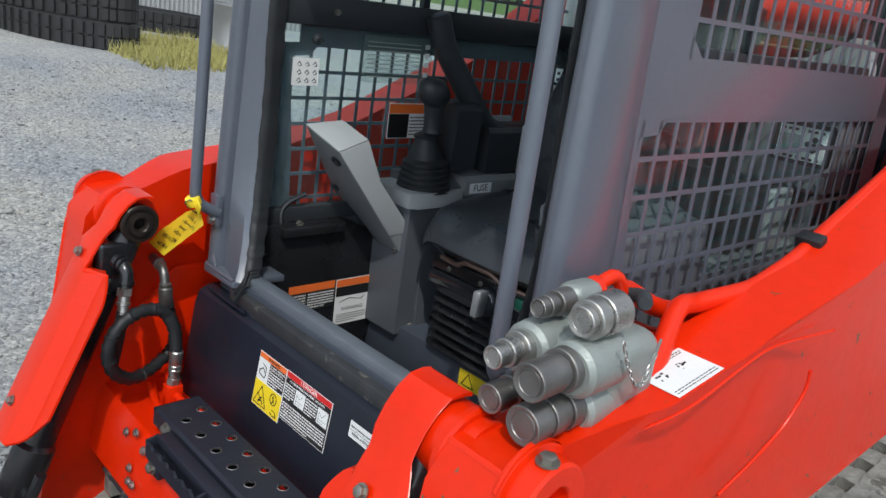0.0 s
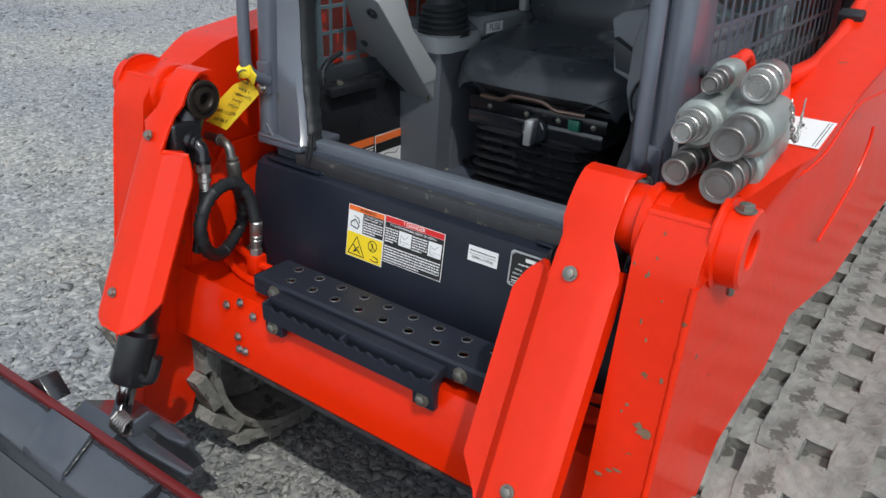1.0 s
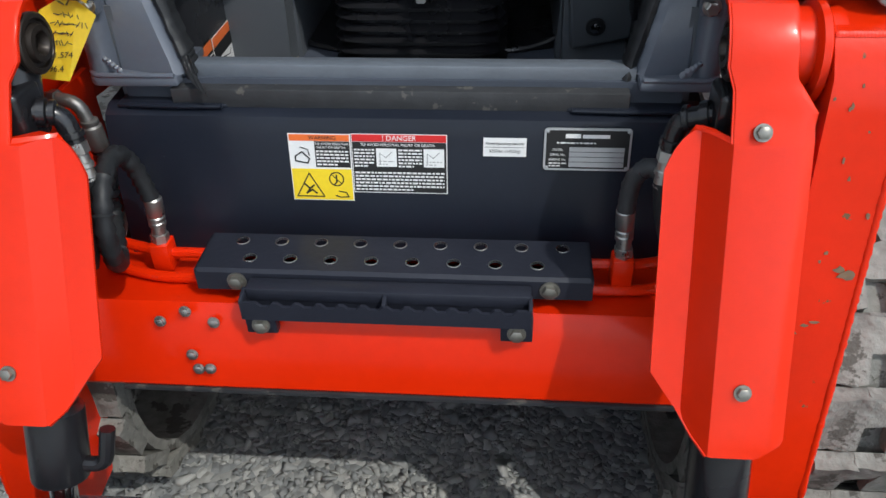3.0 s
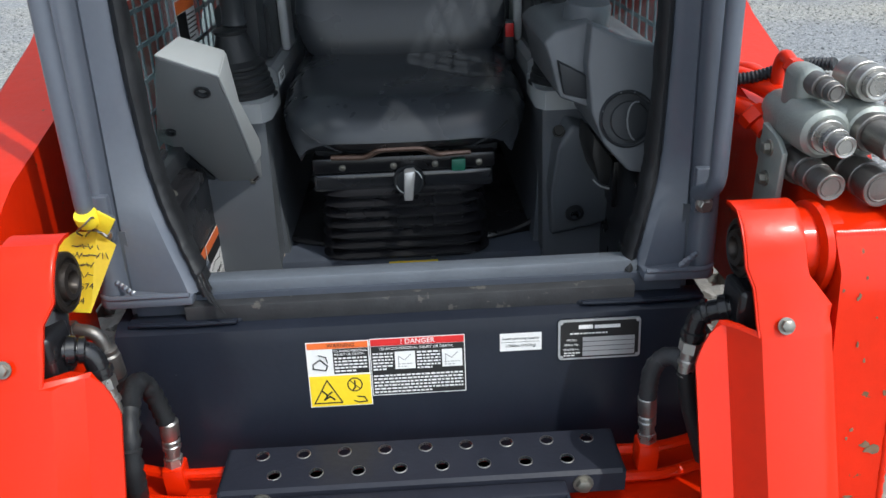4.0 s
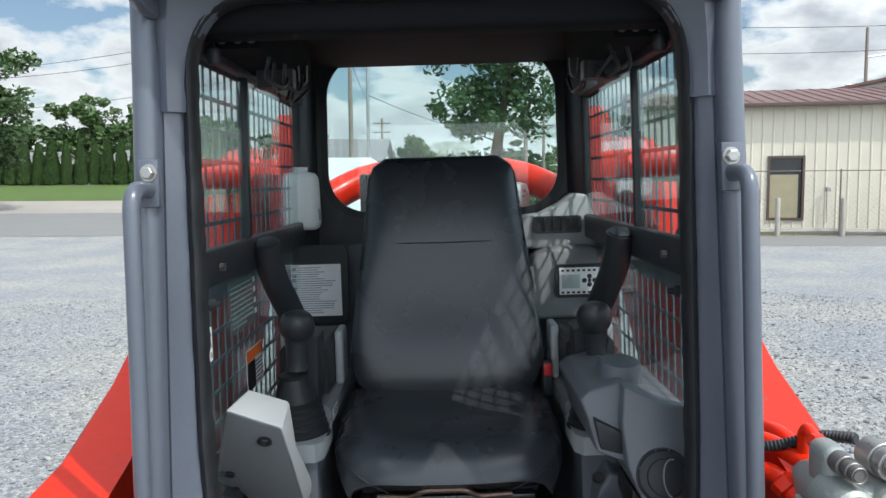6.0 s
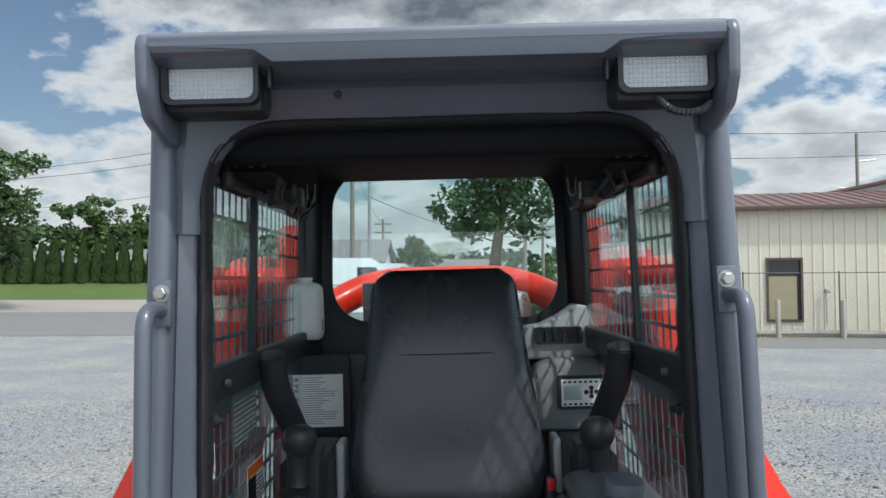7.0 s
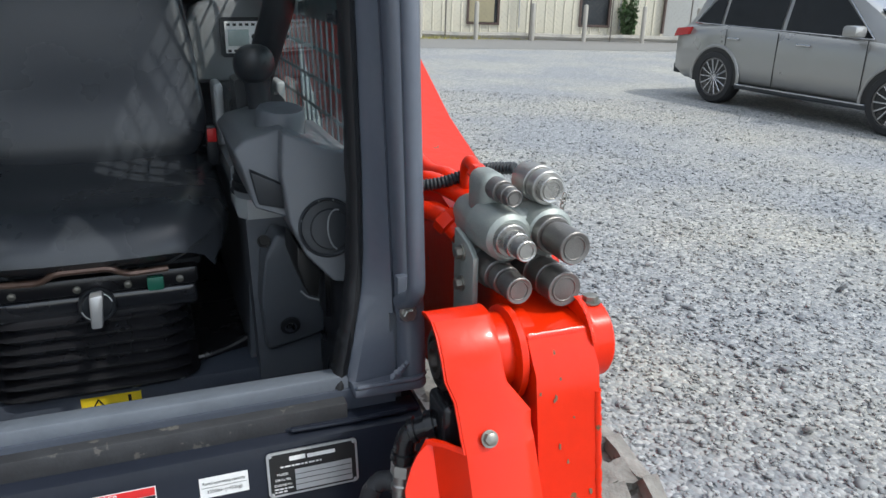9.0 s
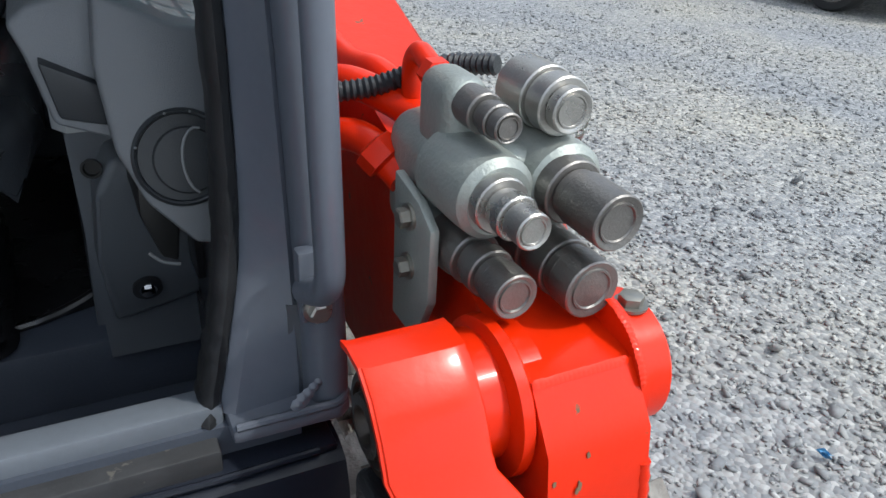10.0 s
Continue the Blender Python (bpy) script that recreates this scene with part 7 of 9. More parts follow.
def card(name, x0, x1, z0, z1, lift, material, parent, place=on_panel, label="", thick=0.0006):
    bm = bmn()
    w, h = (x1 - x0) / 2, (z1 - z0) / 2
    box(bm, -w, w, -h, h, -thick, 0.0, 0, place((x0 + x1) / 2, (z0 + z1) / 2, lift))
    return part(name, bm, material, parent, label, smooth=0)


def bars(name, x0, x1, z0, z1, rows, lift, material, parent, place=on_panel, seed=1, fill=0.5):
    """Lines of small print, too fine to read."""
    rng = random.Random(seed)
    bm = bmn()
    step = (z1 - z0) / rows
    for k in range(rows):
        z, x = z1 - (k + 0.5) * step, x0
        end = x1 - (0 if k < rows - 1 else (x1 - x0) * 0.35)
        while x < end:
            L = min(rng.uniform(0.003, 0.009), end - x)
            box(bm, -L / 2, L / 2, -step * fill / 2, step * fill / 2, -0.0003, 0.0, 0, place(x + L / 2, z, lift))
            x += L + 0.0018
    return tagged(part(name, bm, material, parent, smooth=0), kind="stuff")


dec = card("warning_decal", -0.180, -0.075, 0.750, 0.870, 0.0012, WHITE, front, label="white, orange and yellow warning decal")
card("header", -0.178, -0.077, 0.857, 0.868, 0.0020, ORANGE, dec)
card("black_field", -0.136, -0.077, 0.811, 0.8565, 0.0020, INK, dec)
card("yellow_field", -0.1785, -0.0765, 0.752, 0.808, 0.0020, YELLOW, dec)
text_part("WARNING", 0.0095, on_panel(-0.122, 0.8625, 0.0024), INK, dec)
text_part("TO AVOID PERSONAL", 0.0058, on_panel(-0.1065, 0.852, 0.0024), WHITE, dec)
text_part("INJURY OR DEATH:", 0.0058, on_panel(-0.1085, 0.846, 0.0024), WHITE, dec)
bars("small_print", -0.134, -0.08, 0.813, 0.842, 5, 0.0023, WHITE, dec, seed=3)


def stroke(name, pts, r, material, parent, place=on_panel, lift=0.0024):
    bm = bmn()
    for (x0, z0), (x1, z1) in zip(pts, pts[1:]):
        a, b = Vector((x0, z0, 0)), Vector((x1, z1, 0))
        d = b - a
        m = place((x0 + x1) / 2, (z0 + z1) / 2, lift) @ Matrix.Rotation(math.atan2(d.y, d.x), 4, "Z")
        box(bm, -d.length / 2 - r * 0.4, d.length / 2 + r * 0.4, -r / 2, r / 2, -0.0003, 0.0, 0, m)
    return part(name, bm, material, parent, smooth=0)


# pictograms: fall triangle, round no-entry sign with a bucket, raised cab sketch
stroke("triangle_sign", [(-0.173, 0.758), (-0.1495, 0.800), (-0.126, 0.758), (-0.173, 0.758)], 0.0022, INK, dec)
stroke("fall_mark", [(-0.158, 0.780), (-0.150, 0.772), (-0.156, 0.764), (-0.146, 0.770), (-0.139, 0.764)], 0.0030, INK, dec)
stroke("fall_mark", [(-0.150, 0.772), (-0.143, 0.778)], 0.0028, INK, dec)
ring = [(-0.103 + 0.012 * math.cos(2 * math.pi * k / 20), 0.790 + 0.012 * math.sin(2 * math.pi * k / 20)) for k in range(21)]
stroke("round_sign", ring, 0.0020, INK, dec)
stroke("bar_mark", [(-0.111, 0.798), (-0.095, 0.782)], 0.0016, INK, dec)
stroke("standing_mark", [(-0.103, 0.797), (-0.103, 0.785), (-0.107, 0.780)], 0.0026, INK, dec)
stroke("bucket_mark", [(-0.100, 0.768), (-0.088, 0.766), (-0.084, 0.758), (-0.098, 0.757), (-0.106, 0.760)], 0.0022, INK, dec)
stroke("cab_sketch", [(-0.170, 0.822), (-0.150, 0.818), (-0.146, 0.826), (-0.158, 0.838), (-0.170, 0.830), (-0.170, 0.822)], 0.0022, INK, dec)
stroke("cab_sketch", [(-0.160, 0.846), (-0.148, 0.842), (-0.146, 0.832)], 0.0018, INK, dec)

dec = card("danger_decal", -0.074, 0.085, 0.766, 0.871, 0.0012, WHITE, front, label="red, white and black danger decal")
card("header", -0.0725, 0.0835, 0.8575, 0.8695, 0.0020, DANGER, dec)
card("black_field", -0.0725, 0.0835, 0.768, 0.857, 0.0020, INK, dec)
text_part("! DANGER", 0.0125, on_panel(0.006, 0.8635, 0.0024), WHITE, dec)
text_part("TO AVOID PERSONAL INJURY OR DEATH:", 0.0066, on_panel(0.003, 0.852, 0.0024), WHITE, dec)
for x0 in (-0.033, 0.046):
    pic = card("picture", x0, x0 + 0.034, 0.814, 0.846, 0.0024, WHITE, dec)
    stroke("sketch", [(x0 + 0.006, 0.820), (x0 + 0.006, 0.838), (x0 + 0.016, 0.830), (x0 + 0.026, 0.840)], 0.0012, mat("grey_sketch", (0.3, 0.3, 0.3), 0.6), pic, lift=0.0030)
    bars("picture_print", x0 + 0.004, x0 + 0.030, 0.816, 0.826, 2, 0.0029, mat("grey_sketch_fine", (0.35, 0.35, 0.35), 0.6), pic, seed=int(x0 * 1000) + 77, fill=0.3)
bars("small_print", -0.070, -0.036, 0.812, 0.846, 6, 0.0023, WHITE, dec, seed=4)
bars("small_print", 0.004, 0.043, 0.812, 0.846, 6, 0.0023, WHITE, dec, seed=5)
bars("small_print", -0.070, 0.080, 0.770, 0.806, 6, 0.0023, WHITE, dec, seed=6)

lab = card("capacity_label", 0.144, 0.214, 0.835, 0.867, 0.0012, WHITE, front, label="small white rated capacity label")
text_part("Rated operating capacity", 0.0062, on_panel(0.179, 0.8575, 0.0016), INK, lab)
text_part("3200lbs. (1452kg)", 0.0072, on_panel(0.179, 0.8445, 0.0016), INK, lab)
stroke("rule", [(0.147, 0.851), (0.211, 0.851)], 0.0006, INK, lab, lift=0.0016)

bm = bmn()
tmp = bmesh.new()
prism(tmp, rrect(0.0695, 0.036, 0.006, 4), -0.001, 0.0022, "z")
bevel(tmp, 0.0008, 1, 30)
merge(bm, tmp, on_panel(0.3115, 0.850, 0.0012))
plate = part("maker_plate", bm, SILVER, front, "silver and black riveted maker's plate")
card("black_field", 0.2455, 0.3775, 0.8175, 0.8825, 0.0040, INK, plate)
card("white_field", 0.283, 0.371, 0.8205, 0.8545, 0.0046, SILVER, plate)
for z in (0.8295, 0.838, 0.8465):
    stroke("rule", [(0.283, z), (0.371, z)], 0.0008, INK, plate, lift=0.0052)
card("maker_bar", 0.276, 0.300, 0.8695, 0.8765, 0.0046, WHITE, plate)
card("maker_bar", 0.303, 0.346, 0.8695, 0.8755, 0.0046, WHITE, plate)
bars("address_print", 0.262, 0.358, 0.8595, 0.8635, 1, 0.0046, WHITE, plate, seed=8, fill=0.6)
for body, z in (("MODEL", 0.850), ("SERIAL No.", 0.8415), ("ENGINE No.", 0.833)):
    text_part(body, 0.0052, on_panel(0.2645, z, 0.0046), WHITE, plate)
bars("small_print", 0.251, 0.279, 0.820, 0.829, 2, 0.0046, WHITE, plate, seed=9)
for x in (0.2475, 0.3755):
    for z in (0.8195, 0.8805):
        bm = bmn()
        lathe(bm, [(0.0028, 0), (0.0022, 0.0012), (0.0, 0.0016)], on_panel(x, z, 0.004).translation, (0, -1, 0.14), 10)
        part("rivet", bm, SILVER, plate)


# stickers inside the cab, on the glass and on the arm
def on_left_wall(y, z, lift=0.0):
    p = Vector((-0.4240 + lift, y, z))
    return Matrix(((0, 0, 1, p.x), (1, 0, 0, p.y), (0, 1, 0, p.z), (0, 0, 0, 1)))


st = card("wall_decal", 0.155, 0.300, 0.815, 0.890, 0.0012, INK, loader, on_left_wall, "orange and black warning decal")
card("header", 0.157, 0.298, 0.868, 0.889, 0.0018, ORANGE, st, on_left_wall)
bars("small_print", 0.215, 0.296, 0.820, 0.864, 6, 0.0022, WHITE, st, on_left_wall, 12)
bars("small_print", 0.160, 0.208, 0.820, 0.864, 6, 0.0022, WHITE, st, on_left_wall, 13)
st = card("wall_decal", 0.303, 0.418, 0.757, 0.888, 0.0012, WHITE, loader, on_left_wall, "white and orange warning decal")
card("header", 0.305, 0.416, 0.866, 0.886, 0.0018, ORANGE, st, on_left_wall)
card("black_field", 0.305, 0.416, 0.838, 0.865, 0.0018, INK, st, on_left_wall)
stroke("sketch", [(0.32, 0.822), (0.35, 0.830), (0.39, 0.822), (0.40, 0.830)], 0.002, INK, st, on_left_wall, 0.0019)
text_part("WARNING", 0.015, on_left_wall(0.362, 0.800, 0.0016), INK, st)
bars("small_print", 0.312, 0.410, 0.762, 0.788, 4, 0.0018, INK, st, on_left_wall, 14, 0.35)


def on_left_glass(y, z, lift=0.0):
    m = on_left_wall(y, z, lift)
    m.translation.x = -0.4380 + lift - 0.016 * (z - 1.4) * 1.4
    return m


st = card("window_label", 0.132, 0.205, 1.392, 1.456, 0.0, WHITE, loader, on_left_glass, "white picture label on the window")
for k in range(9):
    y, z = 0.142 + 0.0215 * (k % 3) + 0.003, 1.403 + 0.019 * (k // 3)
    stroke("pictogram", [(y, z), (y + 0.006, z + 0.006), (y + 0.011, z - 0.002), (y + 0.004, z - 0.004)], 0.0018, INK, st, on_left_glass, 0.0008)
st = card("window_sheet", 0.33, 0.56, 1.405, 1.520, 0.0, FILM, loader, on_left_glass, "clear instruction film with pale print on the window")
bars("small_print", 0.345, 0.52, 1.415, 1.510, 9, 0.0008, mat("pale_print", (0.45, 0.50, 0.48), 0.5), st, on_left_glass, 21, 0.22)
for z in (1.43, 1.455, 1.48, 1.502):
    card("print_square", 0.534, 0.550, z - 0.006, z + 0.006, 0.0008, WHITE, st, on_left_glass)
st = card("window_label", 0.43, 0.575, 1.262, 1.355, 0.0, WHITE, loader, on_left_glass, "orange and white safety label on the window")
card("header", 0.432, 0.573, 1.328, 1.353, 0.0008, ORANGE, st, on_left_glass)
card("black_field", 0.432, 0.500, 1.264, 1.327, 0.0008, INK, st, on_left_glass)
bars("small_print", 0.505, 0.570, 1.268, 1.322, 6, 0.0008, INK, st, on_left_glass, 22, 0.35)


def on_arm(a, b, lift=0.0):
    """a across the arm, b along it; on the sloping top of the arm."""
    y = b
    z = 1.166 + (y + 0.05) * 0.137
    n = Vector((0, -0.137, 1)).normalized()
    u = Vector((0, 1, 0.137)).normalized()
    p = Vector((a, y, z)) + n * (0.0012 + lift)
    return Matrix(((0, -1, n.x, p.x), (u.y, 0, n.y, p.y), (u.z, 0, n.z, p.z), (0, 0, 0, 1)))


def card_arm(name, a0, a1, b0, b1, lift, material, parent, label=""):
    bm = bmn()
    w, h = (b1 - b0) / 2, (a1 - a0) / 2
    box(bm, -w, w, -h, h, -0.0006, 0.0, 0, on_arm((a0 + a1) / 2, (b0 + b1) / 2, lift))
    return part(name, bm, material, parent, label, smooth=0)


st = card_arm("arm_decal", 0.6470, 0.7190, 0.002, 0.114, 0.0008, WHITE, loader, "white instruction decal on the lift arm")
rng = random.Random(8)
for a in (0.6520, 0.6560, 0.7080, 0.7125):
    b = 0.008
    while b < 0.105:
        w = rng.uniform(0.003, 0.009)
        card_arm("print_bar", a, a + 0.0014, b, min(b + w, 0.109), 0.0012, INK, st)
        b += w + 0.0022
for b in (0.024, 0.076):
    for k in range(7):
        a0, b0 = 0.6750 + rng.uniform(-0.006, 0.008), b + rng.uniform(-0.009, 0.009)
        card_arm("sketch", a0, a0 + rng.uniform(0.0012, 0.005), b0, b0 + rng.uniform(0.0012, 0.006), 0.0012 + 0.0001 * k, INK, st)


def on_plinth(x, z, lift=0.0):
    return Matrix(((1, 0, 0, x), (0, 0, -1, 0.4290 - lift), (0, 1, 0, z), (0, 0, 0, 1)))


st = card("floor_decal", -0.054, 0.058, 0.722, 0.768, 0.0008, YELLOW, loader, on_plinth, "yellow safety decal")
stroke("triangle_sign", [(-0.042, 0.729), (-0.022, 0.762), (-0.002, 0.729), (-0.042, 0.729)], 0.003, INK, st, on_plinth, 0.0016)
stroke("seated_mark", [(0.036, 0.761), (0.036, 0.745), (0.025, 0.732)], 0.006, INK, st, on_plinth, 0.0016)
stroke("seated_mark", [(0.036, 0.745), (0.048, 0.732)], 0.006, INK, st, on_plinth, 0.0016)
m = Matrix(((0, 0, 1, -0.2812), (1, 0, 0, 0.652), (0, 1, 0, 1.154), (0, 0, 0, 1)))
bm = bmn()
box(bm, -0.042, 0.042, -0.014, 0.014, -0.0006, 0.0, 0, m)
fuse = part("fuse_label", bm, WHITE, loader, "white fuse label", smooth=0)
text_part("FUSE", 0.026, m @ Matrix.Translation((0, 0, 0.0006)), INK, fuse)

# yellow dealer tag hanging from the grab handle
tag = thing("hang_tag", "yellow handwritten card tag hanging from the grab handle", "tag", ASKEW)
tl, tr, bl = Vector((-0.530, -0.072, 1.080)), Vector((-0.443, -0.072, 1.072)), Vector((-0.556, -0.150, 1.006))
u, w = (tr - tl), (bl - tl)
nrm = w.cross(u).normalized()
bm = bmn()
corner = [tl + u * 0.25 - w * 0.16, tl + u * 0.62 - w * 0.16, tr, tr + w, bl, tl]
vs = [bm.verts.new(c + nrm * (0.004 * math.sin(i * 2.1))) for i, c in enumerate(corner)]
bm.faces.new(vs)
bmesh.ops.solidify(bm, geom=list(bm.faces), thickness=0.0006)
card_ob = part("card", bm, TAGYEL, tag, smooth=0)
ux, wy = u.normalized(), -(w - u.normalized() * w.dot(u.normalized())).normalized()
nz = ux.cross(wy)


def on_tag(a, b):
    p = tl + u * a + w * b + nz * 0.0022
    return Matrix(((ux.x, wy.x, nz.x, p.x), (ux.y, wy.y, nz.y, p.y), (ux.z, wy.z, nz.z, p.z), (0, 0, 0, 1)))


for body, a, b in (("WT-11,574", 0.56, 0.66), ("HP-96.4", 0.6, 0.86)):
    text_part(body, 0.0130, on_tag(a, b) @ Matrix.Rotation(radians(6), 4, "Z"), INK, card_ob, "handwriting")
rng = random.Random(12)
for b, a0, a1 in ((0.06, 0.35, 0.78), (0.19, 0.35, 0.95), (0.33, 0.45, 0.75), (0.47, 0.45, 0.80)):
    a = a0
    while a < a1:
        bm = bmn()
        hgt = rng.uniform(0.0035, 0.0055)
        box(bm, -0.0006, 0.0006, -hgt, hgt, -0.0002, 0.0002, 0, on_tag(a, b) @ Matrix.Rotation(radians(rng.choice((-70, -25, 10, 30, 80))), 4, "Z"))
        part("handwriting", bm, INK, card_ob)
        a += rng.uniform(0.035, 0.075)
bm = bmn()
tube(bm, [tl + u * 0.4 - w * 0.10, (-0.492, -0.085, 1.100), (-0.466, -0.106, 1.120), (-0.456, -0.098, 1.130), (-0.458, -0.084, 1.115), tl + u * 0.45 - w * 0.09], 0.0015, 6, 0.01)
part("tie_wire", bm, DULLSTEEL, tag, "thin tie wire")
bm = bmn()
lathe(bm, [(0.016, 0), (0.0175, 0.004), (0.0175, 0.016), (0.016, 0.02)], (-0.471, -0.078, 1.112), (0.0, -0.5, 1), 16)
box(bm, -0.014, 0.014, -0.0015, 0.0015, -0.016, 0.016, 0.001, pose(-0.450, -0.082, 1.112, 10, 35, 0))
part("tape", bm, TAGYEL, tag, "yellow tape round the handle")

# bunch of keys by the joystick
keys = thing("key_bunch", "small bunch of keys with a paper tab", "keys", ASKEW)
rng = random.Random(9)
for k in range(4):
    bm = bmn()
    box(bm, -0.004, 0.004, -0.03, 0.0, -0.001, 0.001, 0.0005, pose(-0.405 + 0.008 * k, 0.56, 1.215 + 0.004 * k, rng.uniform(-60, 60), rng.uniform(-40, 40), rng.uniform(0, 180)))
    part("key", bm, STEEL, keys)


# ---- the shed, fence and bollards ----
WALL_A, WALL_B = Vector((6.0, 23.3, 0)), Vector((16.3, 21.24, 0))
WDIR = (WALL_B - WALL_A).normalized()
WN = Vector((WDIR.y, -WDIR.x, 0))  # towards the yard
WANGLE = math.degrees(math.atan2(WDIR.y, WDIR.x))


def along(x):
    """Way along the shed's front wall at a given x of the plan."""
    return (x - WALL_A.x) / WDIR.x


shed = thing("steel_shed", "cream steel-clad shed with a low brown roof", "shed", pose(WALL_A.x, WALL_A.y, 0.12, 0, 0, WANGLE))
SHED_L, EAVE = along(16.3), 3.70
OPENINGS = [(along(9.86), along(10.80), 0.30, 2.16, SHUTTER), (along(13.48), along(14.42), 0.30, 2.16, SHUTTER2)]
xs = sorted({0.0, SHED_L, *[o[0] for o in OPENINGS], *[o[1] for o in OPENINGS]})
for a, b in zip(xs, xs[1:]):
    hole = next((o for o in OPENINGS if abs(o[0] - a) < 1e-6), None)
    for z0, z1 in ((-0.12, hole[2]), (hole[3], EAVE)) if hole else ((-0.12, EAVE),):
        part("wall", box(bmn(), a, b, 0, 0.15, z0, z1), SIDING, shed, smooth=0)
bm = bmn()
box(bm, 0, 0.15, 0.15, 9.0, -0.12, EAVE)
part("wall", bm, SIDING, shed, smooth=0)
rib = bmn()
prism(rib, [(-0.030, 0), (-0.014, -0.022), (0.014, -0.022), (0.030, 0)], 0.0, 1.0, "z")
rib_mesh = link_mesh("siding_rib", rib, SIDING, 0)
k = 0
while 0.06 + 0.305 * k < SHED_L:
    x = 0.06 + 0.305 * k
    k += 1
    spans = [(-0.1, EAVE - 0.02)]
    for a, b, z0, z1, _ in OPENINGS:
        if a - 0.04 < x < b + 0.04:
            spans = [(-0.1, z0 - 0.04), (z1 + 0.04, EAVE - 0.02)]
    for z0, z1 in spans:
        ob = new("siding_rib", rib_mesh)
        ob.parent = shed
        ob.matrix_local = Matrix.LocRotScale((x, 0, z0), None, (1, 1, z1 - z0))
for n, (a, b, z0, z1, m) in enumerate(OPENINGS):
    w = part("window", box(bmn(), a, b, 0.06, 0.10, z0, z1), DARKPANE, shed, "boarded dark window in a brown frame")
    bm = bmn()
    box(bm, a - 0.05, a + 0.02, -0.05, 0.05, z0 - 0.05, z1 + 0.05)
    box(bm, b - 0.02, b + 0.05, -0.05, 0.05, z0 - 0.05, z1 + 0.05)
    box(bm, a + 0.02, b - 0.02, -0.05, 0.05, z1 - 0.02, z1 + 0.05)
    box(bm, a + 0.02, b - 0.02, -0.05, 0.05, z0 - 0.05, z0 + 0.02)
    part("window_frame", bm, TRIM, w, smooth=0)
    bm = bmn()
    if n == 0:
        box(bm, a + 0.03, b - 0.12, 0.02, 0.05, z0 + 0.03, z0 + (z1 - z0) * 0.72)
    else:
        box(bm, a + 0.03, b - 0.03, 0.02, 0.05, z0 + (z1 - z0) * 0.45, z1 - 0.03)
    part("board", bm, m, w)
bm = bmn()
prism(bm, [(-0.35, EAVE - 0.03), (-0.35, EAVE + 0.08), (4.6, EAVE + 0.95), (9.4, EAVE + 0.1), (9.4, EAVE - 0.05), (4.6, EAVE + 0.8)], -0.3, SHED_L - 0.5, "x")
roof = part("roof", bm, ROOF, shed, "low brown ribbed steel roof", smooth=0)
seam = bmn()
box(seam, -0.012, 0.012, 0, 1.0, 0, 0.022)
seam_mesh = link_mesh("roof_seam", seam, ROOF, 0)
slope = math.degrees(math.atan2(0.87, 4.95))
for i in range(int((SHED_L - 0.6) / 0.4)):
    ob = new("roof_seam", seam_mesh)
    ob.parent = roof
    ob.matrix_local = pose(0.1 + 0.4 * i, -0.35, EAVE + 0.08, slope, 0, 0) @ Matrix.Diagonal((1, 5.0, 1, 1))
bm = bmn()
box(bm, -0.3, SHED_L - 0.5, -0.42, -0.352, EAVE - 0.05, EAVE + 0.07, 0.01)
part("fascia_gutter", bm, TRIM, shed)
bm = bmn()
tube(bm, [(SHED_L + 0.45, -0.36, EAVE - 0.02), (SHED_L + 0.05, -0.16, EAVE - 0.22), (SHED_L - 0.03, -0.10, EAVE - 0.5), (SHED_L - 0.06, -0.09, 0.1)], 0.055, 8, 0.15)
part("downspout", bm, TRIM, shed, "brown downspout")
# taller wing beside the shed
wing = thing("steel_wing", "taller cream steel-clad wing beside the shed, its lower wall greyed as shade", "shed", pose(WALL_A.x, WALL_A.y, 0.12, 0, 0, WANGLE))
# the overhang's shade is put into this wall's grey colour
bm = bmn()
box(bm, SHED_L + 0.01, SHED_L + 14, 0.05, 0.2, -0.12, EAVE + 0.05)
part("wall", bm, SIDING_GREY, wing, "lower wall of the same siding, greyed for the overhang's shade", smooth=0)
bm = bmn()
box(bm, SHED_L + 0.3, SHED_L + 14, -0.25, 9.0, EAVE + 0.06, 6.3)
up = part("wall", bm, SIDING, wing, "ribbed cream upper wall", smooth=0)
for i in range(46):
    ob = new("siding_rib", rib_mesh)
    ob.parent = up
    ob.matrix_local = Matrix.LocRotScale((SHED_L + 0.4 + 0.3 * i, -0.25, EAVE + 0.08), None, (1, 1, 2.5))
bm = bmn()
box(bm, SHED_L + 0.2, SHED_L + 14.1, -0.32, 9.0, 6.3, 6.45)
part("roof", bm, ROOF, wing)
bm = bmn()
box(bm, SHED_L + 0.22, SHED_L + 14, -0.34, -0.255, EAVE + 0.0, EAVE + 0.08)
part("eave_trim", bm, TRIM, wing)
bm = bmn()
prism(bm, [(SHED_L - 3.6, 4.55), (SHED_L - 1.0, 5.05), (SHED_L + 0.3, 5.05), (SHED_L + 0.3, 3.3), (SHED_L - 3.6, 3.3)], 5.0, 8.9, "y")
part("gable", bm, SIDING_GREY, wing, smooth=0)
bm = bmn()
prism(bm, [(SHED_L - 3.8, 4.53), (SHED_L - 1.0, 5.07), (SHED_L + 0.2, 5.07), (SHED_L + 0.2, 5.17), (SHED_L - 1.05, 5.17), (SHED_L - 3.8, 4.63)], 4.9, 8.95, "y")
part("gable_roof", bm, ROOF, wing, smooth=0)

